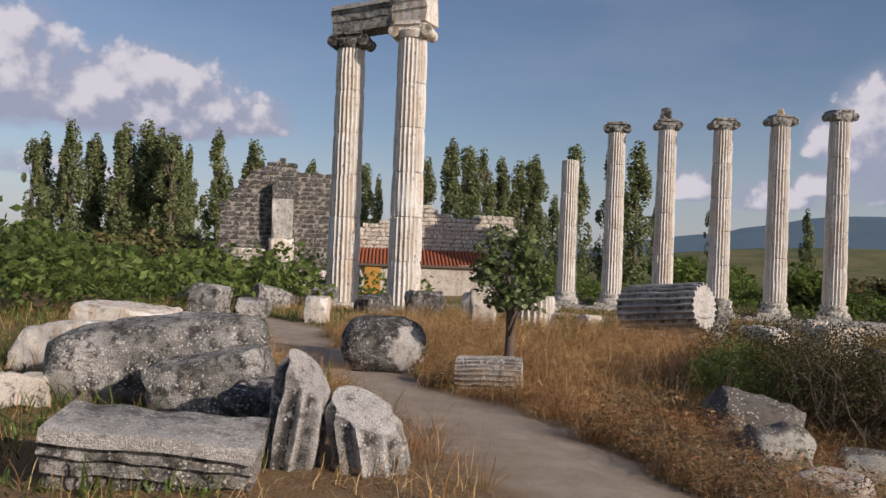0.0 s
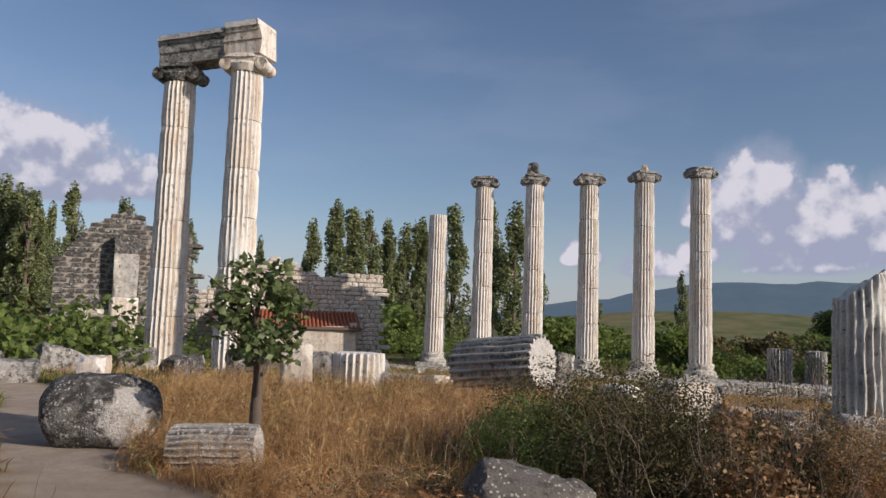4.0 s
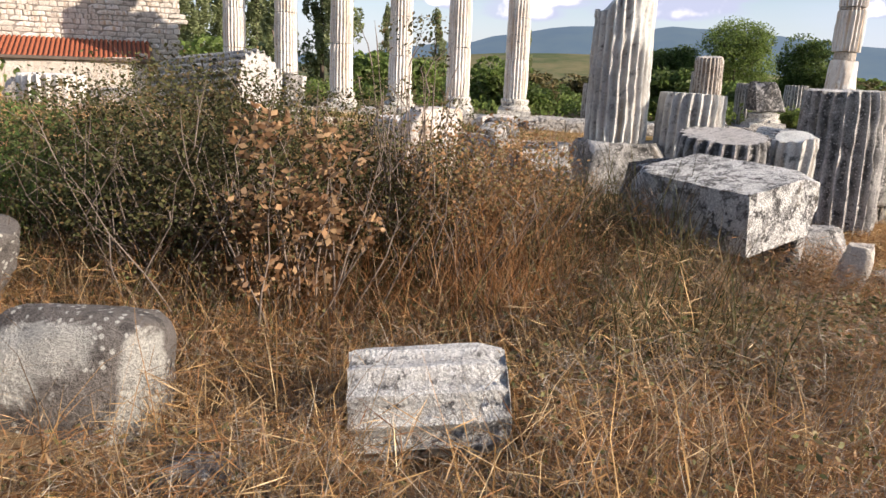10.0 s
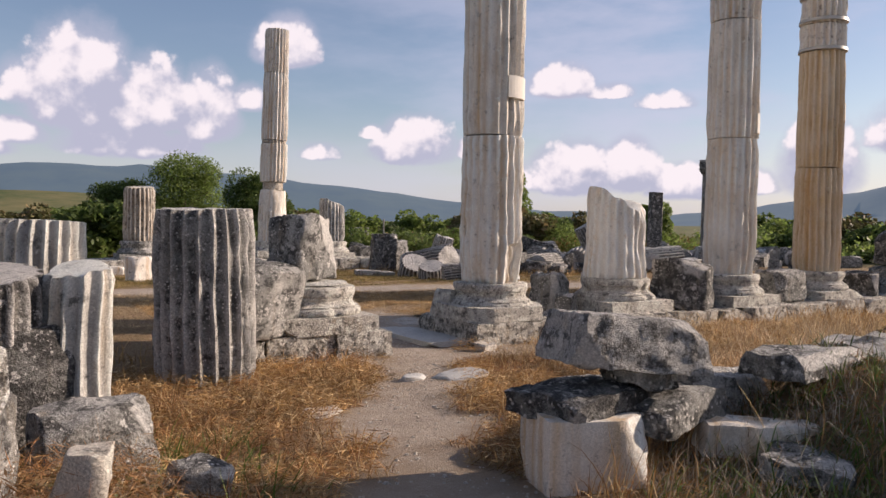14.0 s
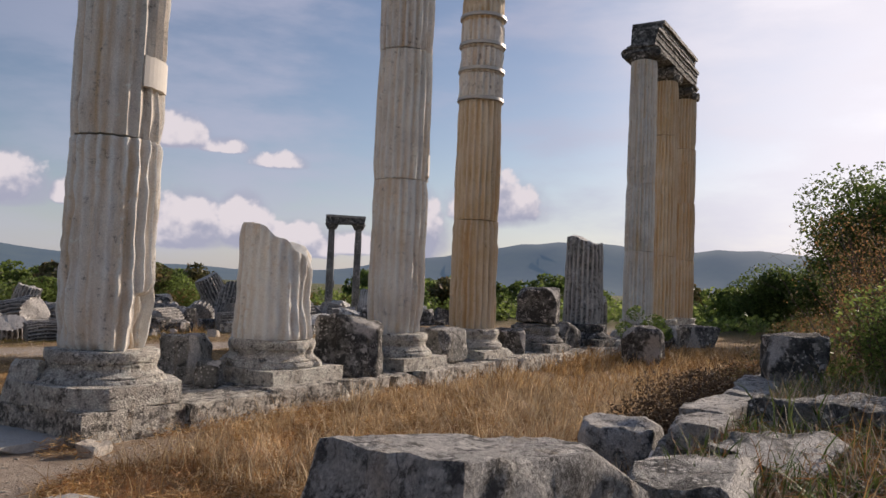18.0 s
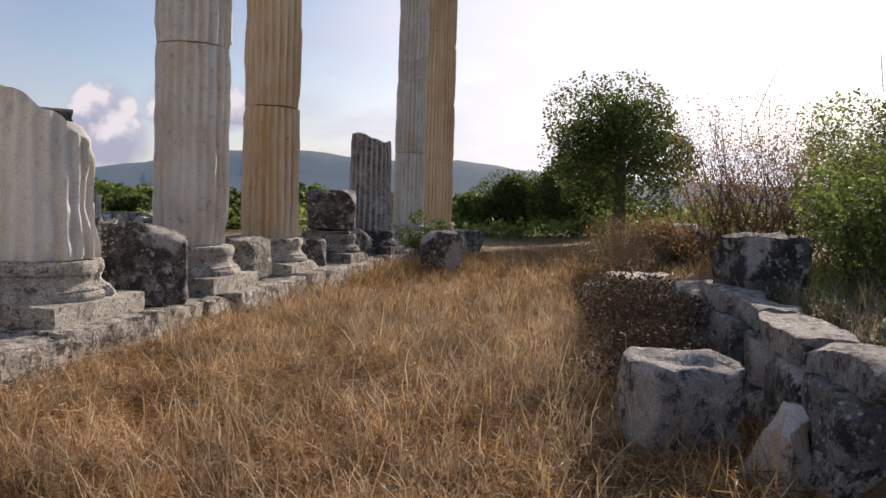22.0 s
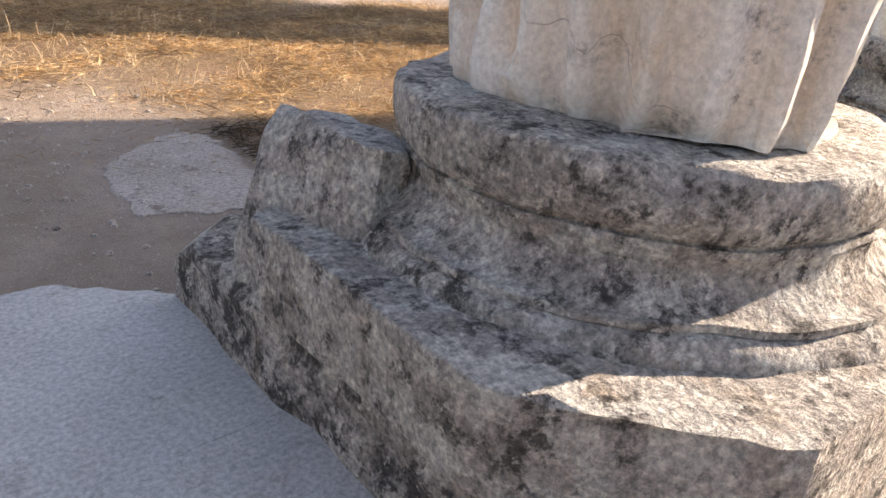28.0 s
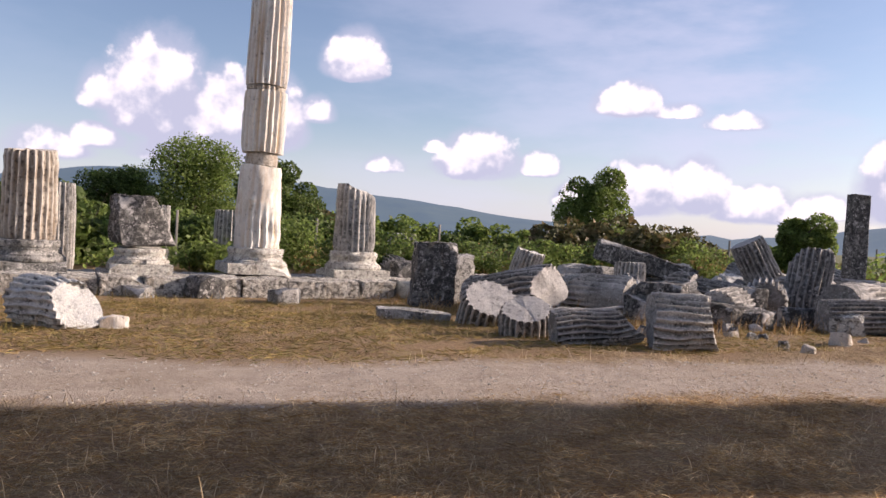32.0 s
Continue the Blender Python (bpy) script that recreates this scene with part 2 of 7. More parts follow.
def stone(name, light, grey, dark, ochre, lichen=0.5, stain=0.3, soot=0.3, fleck=0.4, relief=0.5, rosette=0.3, grain=0.5, blotch=7.0):
    """Weathered marble: pale body, grey patina, dark crust, ochre streaks, lichen rosettes; fresh breaks and worn
    arrises are white, which lifts the contrast of the fluting.
    """
    m, nt, bsdf = start_mat(name, 0.88)
    v = coords(nt)
    c = mix(nt, ramp01(nt, noise_tex(nt, v, 2.2, 7, 0.6), 0.5 - 0.4 * lichen, 0.85 - 0.4 * lichen), light, grey)
    c = mix(nt, ramp01(nt, noise_tex(nt, v, 1.6, 5, 0.6, (4.5, 4.5, 0.22)), 0.62 - 0.3 * stain, 0.8 - 0.25 * stain, 0.8), c, ochre)
    runs = noise_tex(nt, v, 5.0, 6, 0.62, (3.0, 3.0, 0.22))
    c = mix(nt, ramp01(nt, runs, 0.60, 0.70, 0.25 + 0.5 * stain), c, tuple(0.55 * k for k in ochre))
    crust = noise_tex(nt, v, blotch, 12, 0.78)
    c = mix(nt, ramp01(nt, crust, 0.63 - 0.28 * soot, 0.70 - 0.26 * soot, 0.9), c, dark)
    # freshly broken or rubbed stone, and drum arrises whitened against their flutes
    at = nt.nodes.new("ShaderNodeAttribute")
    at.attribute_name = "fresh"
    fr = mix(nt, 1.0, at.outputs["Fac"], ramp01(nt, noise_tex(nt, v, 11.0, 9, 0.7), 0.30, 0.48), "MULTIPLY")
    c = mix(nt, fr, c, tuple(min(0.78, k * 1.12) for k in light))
    # lichen rosettes, a few centimetres wide, in patches
    vo = nt.nodes.new("ShaderNodeTexVoronoi")
    vo.inputs["Scale"].default_value = 24.0
    nt.links.new(v, vo.inputs["Vector"])
    disc = ramp01(nt, mix(nt, 0.25, vo.outputs["Distance"], noise_tex(nt, v, 60, 4, 0.6)), 0.36, 0.27)
    where = ramp01(nt, noise_tex(nt, v, 3.1, 5, 0.6), 0.66 - 0.3 * rosette, 0.72 - 0.3 * rosette)
    c = mix(nt, mix(nt, 1.0, disc, where, "MULTIPLY"), c, tuple(min(0.72, k * 1.05) for k in light))
    spots = noise_tex(nt, v, 19.0, 9, 0.74)
    c = mix(nt, ramp01(nt, spots, 0.70 - 0.2 * fleck, 0.725 - 0.19 * fleck, 0.8), c, light)
    patches = noise_tex(nt, v, 7.5, 11, 0.68)
    c = mix(nt, ramp01(nt, patches, 0.70 - 0.24 * fleck, 0.725 - 0.24 * fleck, 0.85), c, tuple(min(0.76, k * 1.04) for k in light))
    # picked, gritty surface and fine cracks
    grit = noise_tex(nt, v, 46.0, 3, 0.6)
    c = mix(nt, max(0.06, min(1.0, 1.7 * grain - 0.75)), c, mix(nt, 1.0, c, mix(nt, ramp01(nt, grit, 0.36, 0.64), (0.72, 0.71, 0.70), (1.24, 1.24, 1.24)), "MULTIPLY"))
    warp = nt.nodes.new("ShaderNodeVectorMath")
    warp.operation = "MULTIPLY_ADD"
    nt.links.new(v, warp.inputs[0])
    warp.inputs[1].default_value = (1.6, 1.6, 0.75)
    nt.links.new(noise_tex(nt, v, 2.2, 3, 0.5), warp.inputs[2])
    cr = nt.nodes.new("ShaderNodeTexVoronoi")
    cr.feature = "DISTANCE_TO_EDGE"
    cr.inputs["Scale"].default_value = 1.5
    nt.links.new(warp.outputs[0], cr.inputs["Vector"])
    crack = mix(nt, 1.0, ramp01(nt, cr.outputs["Distance"], 0.0035, 0.0005), ramp01(nt, noise_tex(nt, v, 1.7, 3, 0.5), 0.60, 0.66), "MULTIPLY")
    c = mix(nt, mix(nt, 1.0, crack, (0.6, 0.6, 0.6), "MULTIPLY"), c, dark)
    fine = noise_tex(nt, v, 75.0, 6, 0.7)
    pits = ramp01(nt, noise_tex(nt, v, 42.0, 6, 0.72), 0.40, 0.30, 0.75 * grain)
    c = mix(nt, 0.1 + 0.7 * grain, c, mix(nt, 1.0, c, mix(nt, ramp01(nt, fine, 0.36, 0.64), (0.38, 0.38, 0.38), (1.5, 1.5, 1.5)), "MULTIPLY"))
    c = mix(nt, pits, c, dark)
    nt.links.new(c, bsdf.inputs["Base Color"])
    h = mix(nt, 0.5 * grain, mix(nt, 0.45, mix(nt, 0.5, crust, spots), fine), grit)
    bump(nt, bsdf, h, min(1.0, relief * 1.3), 0.045 + 0.05 * grain)
    return m


MARBLE = stone("sunlit_marble", (0.80, 0.75, 0.67), (0.62, 0.57, 0.50), (0.13, 0.115, 0.10), (0.50, 0.33, 0.17), lichen=0.42, stain=0.5, soot=0.3, fleck=0.3, relief=0.45, rosette=0.0, grain=0.35)
MARBLE_CLEAN = stone("pale_marble", (0.80, 0.74, 0.65), (0.55, 0.50, 0.43), (0.17, 0.15, 0.125), (0.56, 0.39, 0.21), lichen=0.42, stain=0.55, soot=0.24, fleck=0.3, relief=0.35, rosette=0.0, grain=0.25)
MARBLE_OCHRE = stone("ochre_stained_marble", (0.62, 0.54, 0.42), (0.50, 0.38, 0.23), (0.20, 0.14, 0.09), (0.46, 0.27, 0.10), lichen=0.5, stain=0.62, soot=0.12, fleck=0.3, relief=0.35, rosette=0.0, grain=0.25)
MARBLE_GREY = stone("grey_weathered_marble", (0.68, 0.65, 0.60), (0.23, 0.225, 0.205), (0.06, 0.058, 0.054), (0.30, 0.24, 0.17), lichen=0.66, stain=0.2, soot=0.5, fleck=0.42, relief=0.9, rosette=0.7, grain=0.7)
MARBLE_DARK = stone("dark_crusted_marble", (0.58, 0.55, 0.51), (0.19, 0.185, 0.17), (0.045, 0.043, 0.041), (0.22, 0.17, 0.11), lichen=0.82, stain=0.15, soot=0.68, fleck=0.5, relief=0.9, rosette=0.45, grain=0.7)
MARBLE_STREAK = stone("grey_streaked_marble", (0.74, 0.70, 0.63), (0.34, 0.325, 0.30), (0.11, 0.105, 0.095), (0.42, 0.32, 0.2), lichen=0.55, stain=0.3, soot=0.32, fleck=0.3, relief=0.6, rosette=0.0, grain=0.4)
BASE_STONE = stone("grey_base_stone", (0.76, 0.72, 0.64), (0.45, 0.42, 0.37), (0.095, 0.09, 0.08), (0.42, 0.34, 0.24), lichen=0.5, stain=0.25, soot=0.43, fleck=0.74, relief=1.0, rosette=0.1, grain=0.85, blotch=12.0)
FOUNDATION = stone("pitted_foundation_stone", (0.74, 0.70, 0.62), (0.42, 0.39, 0.34), (0.075, 0.07, 0.063), (0.40, 0.32, 0.22), lichen=0.55, stain=0.25, soot=0.58, fleck=0.7, relief=1.0, rosette=0.1, grain=0.85, blotch=9.0)
RUBBLE = stone("pale_rubble_stone", (0.72, 0.66, 0.57), (0.55, 0.49, 0.41), (0.12, 0.11, 0.10), (0.44, 0.33, 0.22), lichen=0.5, stain=0.35, soot=0.3, fleck=0.3, relief=0.7)
ROCK_PALE = stone("pale_lichened_rock", (0.66, 0.63, 0.58), (0.40, 0.385, 0.36), (0.08, 0.076, 0.07), (0.38, 0.30, 0.2), lichen=0.55, stain=0.15, soot=0.48, fleck=0.55, relief=1.0, rosette=0.5, grain=0.6, blotch=11.0)
BROWN_JOINT = stone("brown_crusted_stone", (0.62, 0.57, 0.49), (0.30, 0.24, 0.18), (0.09, 0.07, 0.055), (0.30, 0.21, 0.13), lichen=0.5, stain=0.5, soot=0.45, fleck=0.35, relief=0.7, rosette=0.0, grain=0.5)
RUBBLE_DARK = stone("dark_rubble_stone", (0.30, 0.285, 0.255), (0.11, 0.105, 0.10), (0.05, 0.048, 0.045), (0.26, 0.20, 0.14), lichen=0.75, stain=0.2, soot=0.6, fleck=0.3, relief=0.7)
EARTH_SLAB = stone("earthy_stone_slab", (0.54, 0.49, 0.43), (0.40, 0.35, 0.29), (0.24, 0.2, 0.16), (0.4, 0.31, 0.22), lichen=0.5, stain=0.2, soot=0.3, fleck=0.35, relief=0.5, rosette=0.0, grain=0.6)
ROSETTE_STONE = stone("rosette_lichened_stone", (0.54, 0.53, 0.47), (0.19, 0.17, 0.15), (0.085, 0.076, 0.068), (0.20, 0.16, 0.12), lichen=0.95, stain=0.1, soot=0.42, fleck=0.1, relief=0.8, rosette=0.8, grain=0.45, blotch=9.0)
LICHEN_STONE = stone("lichen_spotted_marble", (0.74, 0.72, 0.67), (0.24, 0.235, 0.22), (0.055, 0.053, 0.05), (0.34, 0.28, 0.2), lichen=0.6, stain=0.2, soot=0.52, fleck=0.85, relief=1.0, rosette=0.7, grain=0.65, blotch=6.0)
CEMENT = stone("pale_cement_slab", (0.56, 0.55, 0.51), (0.46, 0.45, 0.42), (0.22, 0.2, 0.18), (0.42, 0.36, 0.28), lichen=0.4, stain=0.1, soot=0.05, fleck=0.2, relief=0.15)


def plain(name, a, b, scale=6.0, rough=0.9, relief=0.3, stretch=None, metal=0.0):
    m, nt, bsdf = start_mat(name, rough)
    v = coords(nt)
    n = noise_tex(nt, v, scale, 6, 0.6, stretch)
    f = noise_tex(nt, v, scale * 9, 4, 0.6, stretch)
    c = mix(nt, ramp01(nt, mix(nt, 0.4, n, f), 0.3, 0.7), a, b)
    nt.links.new(c, bsdf.inputs["Base Color"])
    bsdf.inputs["Metallic"].default_value = metal
    bump(nt, bsdf, f, relief, 0.01)
    return m


ROOF_TILE = plain("fired_clay_tile", (0.42, 0.13, 0.055), (0.27, 0.085, 0.045), 3.0, 0.85, 0.4)
MORTAR = plain("lime_mortar", (0.36, 0.32, 0.27), (0.24, 0.215, 0.18), 5.0)
DOOR_WOOD = plain("ochre_painted_wood", (0.55, 0.30, 0.06), (0.42, 0.21, 0.04), 4.0, 0.7, 0.3, (6, 6, 0.6))
BARK = plain("bark", (0.17, 0.13, 0.10), (0.09, 0.07, 0.055), 8.0, 0.95, 0.8, (3, 3, 0.5))
STEEL = plain("galvanised_strap", (0.52, 0.50, 0.46), (0.38, 0.36, 0.33), 8.0, 0.5, 0.1, None, 0.6)
POST = plain("grey_post", (0.30, 0.28, 0.25), (0.2, 0.19, 0.17), 5.0)


def leafy(name, cols, rough=0.6, translucent=0.25):
    """Foliage and straw: each blade or leaf its own shade."""
    m, nt, bsdf = start_mat(name, rough)
    g = nt.nodes.new("ShaderNodeNewGeometry")
    r = nt.nodes.new("ShaderNodeValToRGB")
    r.color_ramp.interpolation = "LINEAR"
    els = r.color_ramp.elements
    while len(els) < len(cols):
        els.new(0.5)
    for i, c in enumerate(cols):
        els[i].position = i / (len(cols) - 1)
        els[i].color = (*c, 1)
    nt.links.new(g.outputs["Random Per Island"], r.inputs[0])
    big = noise_tex(nt, g.outputs["Position"], 1.5, 6, 0.65)
    c = mix(nt, 1.0, r.outputs[0], mix(nt, ramp01(nt, big, 0.34, 0.66), (0.55, 0.54, 0.52), (1.45, 1.42, 1.36)), "MULTIPLY")
    tuft = noise_tex(nt, g.outputs["Position"], 7.0, 3, 0.6)
    c = mix(nt, 1.0, c, mix(nt, ramp01(nt, tuft, 0.38, 0.62), (0.66, 0.64, 0.62), (1.30, 1.30, 1.28)), "MULTIPLY")
    nt.links.new(c, bsdf.inputs["Base Color"])
    tr = nt.nodes.new("ShaderNodeBsdfTranslucent")
    nt.links.new(c, tr.inputs["Color"])
    ms = nt.nodes.new("ShaderNodeMixShader")
    ms.inputs[0].default_value = translucent
    nt.links.new(bsdf.outputs[0], ms.inputs[1])
    nt.links.new(tr.outputs[0], ms.inputs[2])
    nt.links.new(ms.outputs[0], nt.nodes["Material Output"].inputs[0])
    return m


STRAW = leafy("dry_straw", [(0.22, 0.12, 0.045), (0.50, 0.32, 0.13), (0.25, 0.13, 0.05), (0.74, 0.58, 0.34), (0.46, 0.28, 0.10)])
STRAW_PALE = leafy("bleached_straw", [(0.26, 0.19, 0.11), (0.48, 0.38, 0.235), (0.19, 0.14, 0.08), (0.64, 0.53, 0.36), (0.36, 0.29, 0.15)])
STRAW_BLEACHED = leafy("sun_bleached_straw", [(0.42, 0.30, 0.17), (0.66, 0.52, 0.33), (0.30, 0.19, 0.10), (0.78, 0.66, 0.46), (0.52, 0.38, 0.2)])
STRAW_RED = leafy("rusty_straw", [(0.16, 0.075, 0.034), (0.40, 0.20, 0.075), (0.27, 0.13, 0.055), (0.55, 0.35, 0.18)])
STRAW_GREY = leafy("grey_dead_stalks", [(0.26, 0.22, 0.17), (0.42, 0.37, 0.30), (0.16, 0.12, 0.09), (0.52, 0.47, 0.39)])
WEED = leafy("green_weeds", [(0.07, 0.12, 0.025), (0.12, 0.19, 0.04), (0.17, 0.20, 0.06), (0.05, 0.09, 0.02)])
TURF = leafy("half_dry_turf", [(0.34, 0.22, 0.09), (0.27, 0.20, 0.07), (0.17, 0.17, 0.05), (0.42, 0.30, 0.13)])
LEAF_OAK = leafy("dark_green_leaves", [(0.09, 0.14, 0.038), (0.14, 0.20, 0.055), (0.065, 0.105, 0.03), (0.19, 0.24, 0.08)], 0.55, 0.52)
LEAF_BRIGHT = leafy("fresh_green_leaves", [(0.15, 0.215, 0.055), (0.22, 0.30, 0.08), (0.10, 0.15, 0.04), (0.29, 0.36, 0.115)], 0.55, 0.55)
LEAF_POPLAR = leafy("poplar_leaves", [(0.23, 0.275, 0.13), (0.31, 0.35, 0.18), (0.16, 0.20, 0.09), (0.39, 0.42, 0.24)], 0.5, 0.5)
LEAF_FIG = leafy("broad_fig_leaves", [(0.10, 0.14, 0.055), (0.17, 0.22, 0.09), (0.07, 0.105, 0.035), (0.26, 0.31, 0.15)], 0.5, 0.3)
LEAF_DEAD = leafy("dead_brown_leaves", [(0.30, 0.17, 0.08), (0.20, 0.11, 0.055), (0.42, 0.28, 0.15), (0.13, 0.075, 0.04)])
LEAF_THICKET = leafy("dark_thicket_leaves", [(0.065, 0.075, 0.025), (0.11, 0.105, 0.04), (0.046, 0.052, 0.019), (0.18, 0.12, 0.055)], 0.7, 0.25)
TWIG = plain("dead_grey_twigs", (0.26, 0.21, 0.165), (0.13, 0.10, 0.08), 9.0, 0.95, 0.3)
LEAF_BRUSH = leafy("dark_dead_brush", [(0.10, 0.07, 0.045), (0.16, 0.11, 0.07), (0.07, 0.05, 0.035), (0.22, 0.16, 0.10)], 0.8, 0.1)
LEAF_OLIVE = leafy("dull_olive_leaves", [(0.105, 0.11, 0.04), (0.17, 0.15, 0.065), (0.07, 0.08, 0.03), (0.25, 0.18, 0.09)])
LEAF_RUST = leafy("rust_red_leaves", [(0.28, 0.15, 0.07), (0.38, 0.22, 0.10), (0.20, 0.15, 0.08), (0.26, 0.23, 0.10)], 0.6, 0.45)


# ---- building helpers ----
def lerp_table(v, xs, ys):
    if v <= xs[0]:
        return ys[0]
    for i in range(1, len(xs)):
        if v <= xs[i]:
            k = (v - xs[i - 1]) / (xs[i] - xs[i - 1])
            return ys[i - 1] * (1 - k) + ys[i] * k
    return ys[-1]


def smooth(a, b, v):
    k = min(1.0, max(0.0, (v - a) / (b - a)))
    return k * k * (3 - 2 * k)


def seg_dist(x, y, line):
    best = 1e9
    for (ax, ay), (bx, by) in zip(line, line[1:]):
        dx, dy = bx - ax, by - ay
        k = max(0.0, min(1.0, ((x - ax) * dx + (y - ay) * dy) / (dx * dx + dy * dy)))
        best = min(best, math.hypot(x - ax - k * dx, y - ay - k * dy))
    return best


MOUND_PATH = [(-9.8, -14.6), (-11.6, -12.0), (-13.0, -10.4), (-15.0, -8.8), (-17.0, -7.1), (-18.6, -5.6), (-20.2, -3.6), (-23.5, -2.0)]
GATE_PATH = [(-6.2, -9.4), (-5.1, -7.0), (-4.2, -5.1), (-3.0, -3.3), (-1.75, -1.2), (-1.3, 0.6), (-0.95, 2.4), (-0.6, 3.0)]
WALL_STRIP = [(-1.7, -1.4), (-0.5, -1.25), (0.4, -1.1)]
NAVE_PATH = [(-30.0, 16.0), (-12.0, 12.0), (-1.3, 9.2), (1.0, 8.3), (4.2, 7.9), (7.5, 7.1), (11.0, 6.1), (22.0, 4.6), (45.0, 4.2)]


def path_mask(x, y):
    """1 on trodden earth, 0 on grass."""
    w = noise.noise((x * 0.7, y * 0.7, 3.0)) * 0.4 + noise.noise((x * 2.6, y * 2.6, 7.0)) * 0.3
    a = 1 - smooth(0.45, 0.8, seg_dist(x, y, MOUND_PATH) + w)
    b = 1 - smooth(0.2, 0.85, seg_dist(x, y, GATE_PATH) + w * 1.5)
    c = 1 - smooth(0.7, 1.6, seg_dist(x, y, NAVE_PATH) + w)
    d = 1 - smooth(0.7, 2.0, math.hypot((x + 0.9) * 0.8, (y - 2.0) * 0.7) + w * 1.6)
    e = 1 - smooth(0.05, 0.75, seg_dist(x, y, WALL_STRIP) + w * 1.6)
    return max(a, b, c, d, 0.62 * e)


def gz(x, y):
    """Height of the ground."""
    east = 0.32 - 0.29 * smooth(6.0, 21.0, y) + 0.88 * max(0.0, min(1.0, (-2.4 - y) / 13.8))
    west = lerp_table(y, (-17, -7, 0, 3, 10, 20, 40), (1.22, 1.08, 1.12, 1.0, 0.6, 0.35, 0.2))
    w = smooth(0, 1, (-9.0 - x) / 4.2)
    g = east * (1 - w) + west * w
    g -= 0.2 * math.exp(-((x + 9.9) ** 2 + (y + 8.4) ** 2) / 2.2)
    g += 0.32 * math.exp(-((x + 7.5) ** 2 + (y + 6.2) ** 2) / 1.3)
    if y < -5.9 and -2.9 < x < 9:
        g += smooth(-5.95, -6.2, y) * smooth(-2.9, -1.6, x) * smooth(9, 6, x) * (1.12 - g)
    far = max(0.0, math.hypot(x, y - 5) - 60)
    g += 0.2 * smooth(19.6, 22, y) if y > 18 else 0.0
    g += 7.5 * math.exp(-((x - 4) / 60) ** 2 - ((y - 190) / 45) ** 2)
    return g + min(far * 0.004, 3.0) * 0.3


def ground_z(x, y):
    rough = 0.035 * noise.noise((x * 0.8, y * 0.8, 0.0)) + 0.012 * noise.noise((x * 3.1, y * 3.1, 5.0))
    level = smooth(1.9, 1.3, math.hypot((x - 1.0) * 0.7, (y - 2.0) * 1.2))
    return gz(x, y) + rough * (1 - 0.6 * path_mask(x, y)) * (1 - 0.9 * level)


def mesh_from(name, verts, faces, material, shade_smooth=False):
    me = bpy.data.meshes.new(name)
    me.from_pydata(verts, [], faces)
    me.materials.append(material)
    if shade_smooth:
        me.polygons.foreach_set("use_smooth", [True] * len(me.polygons))
    me.update()
    return me


def part(name, data, material, parent, label="", m=None):
    """Links a bmesh or a mesh as one mesh object under a thing or a part."""
    if isinstance(data, bmesh.types.BMesh):
        me = bpy.data.meshes.new(name)
        data.to_mesh(me)
        data.free()
        me.materials.append(material)
    else:
        me = data
    ob = new(name, me)
    if parent is not None:
        ob.parent = parent
    if m is not None:
        ob.matrix_local = m
    if label:
        tagged(ob, label)
    return ob


def thing(name, label, category, m, group="", kind=""):
    ob = new(name)
    ob.empty_display_size = 0.2
    ob.matrix_world = m
    return tagged(ob, label, category, group, kind)


def single(name, me, label, category, m, group="", kind=""):
    ob = new(name, me)
    ob.matrix_world = m
    return tagged(ob, label, category, group, kind)


def finish_stone(me, fresh=None, angle=34):
    me.polygons.foreach_set("use_smooth", [True] * len(me.polygons))
    me.set_sharp_from_angle(angle=radians(angle))
    if fresh is not None:
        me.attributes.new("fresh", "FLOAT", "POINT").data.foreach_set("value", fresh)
    me.update()
    return me


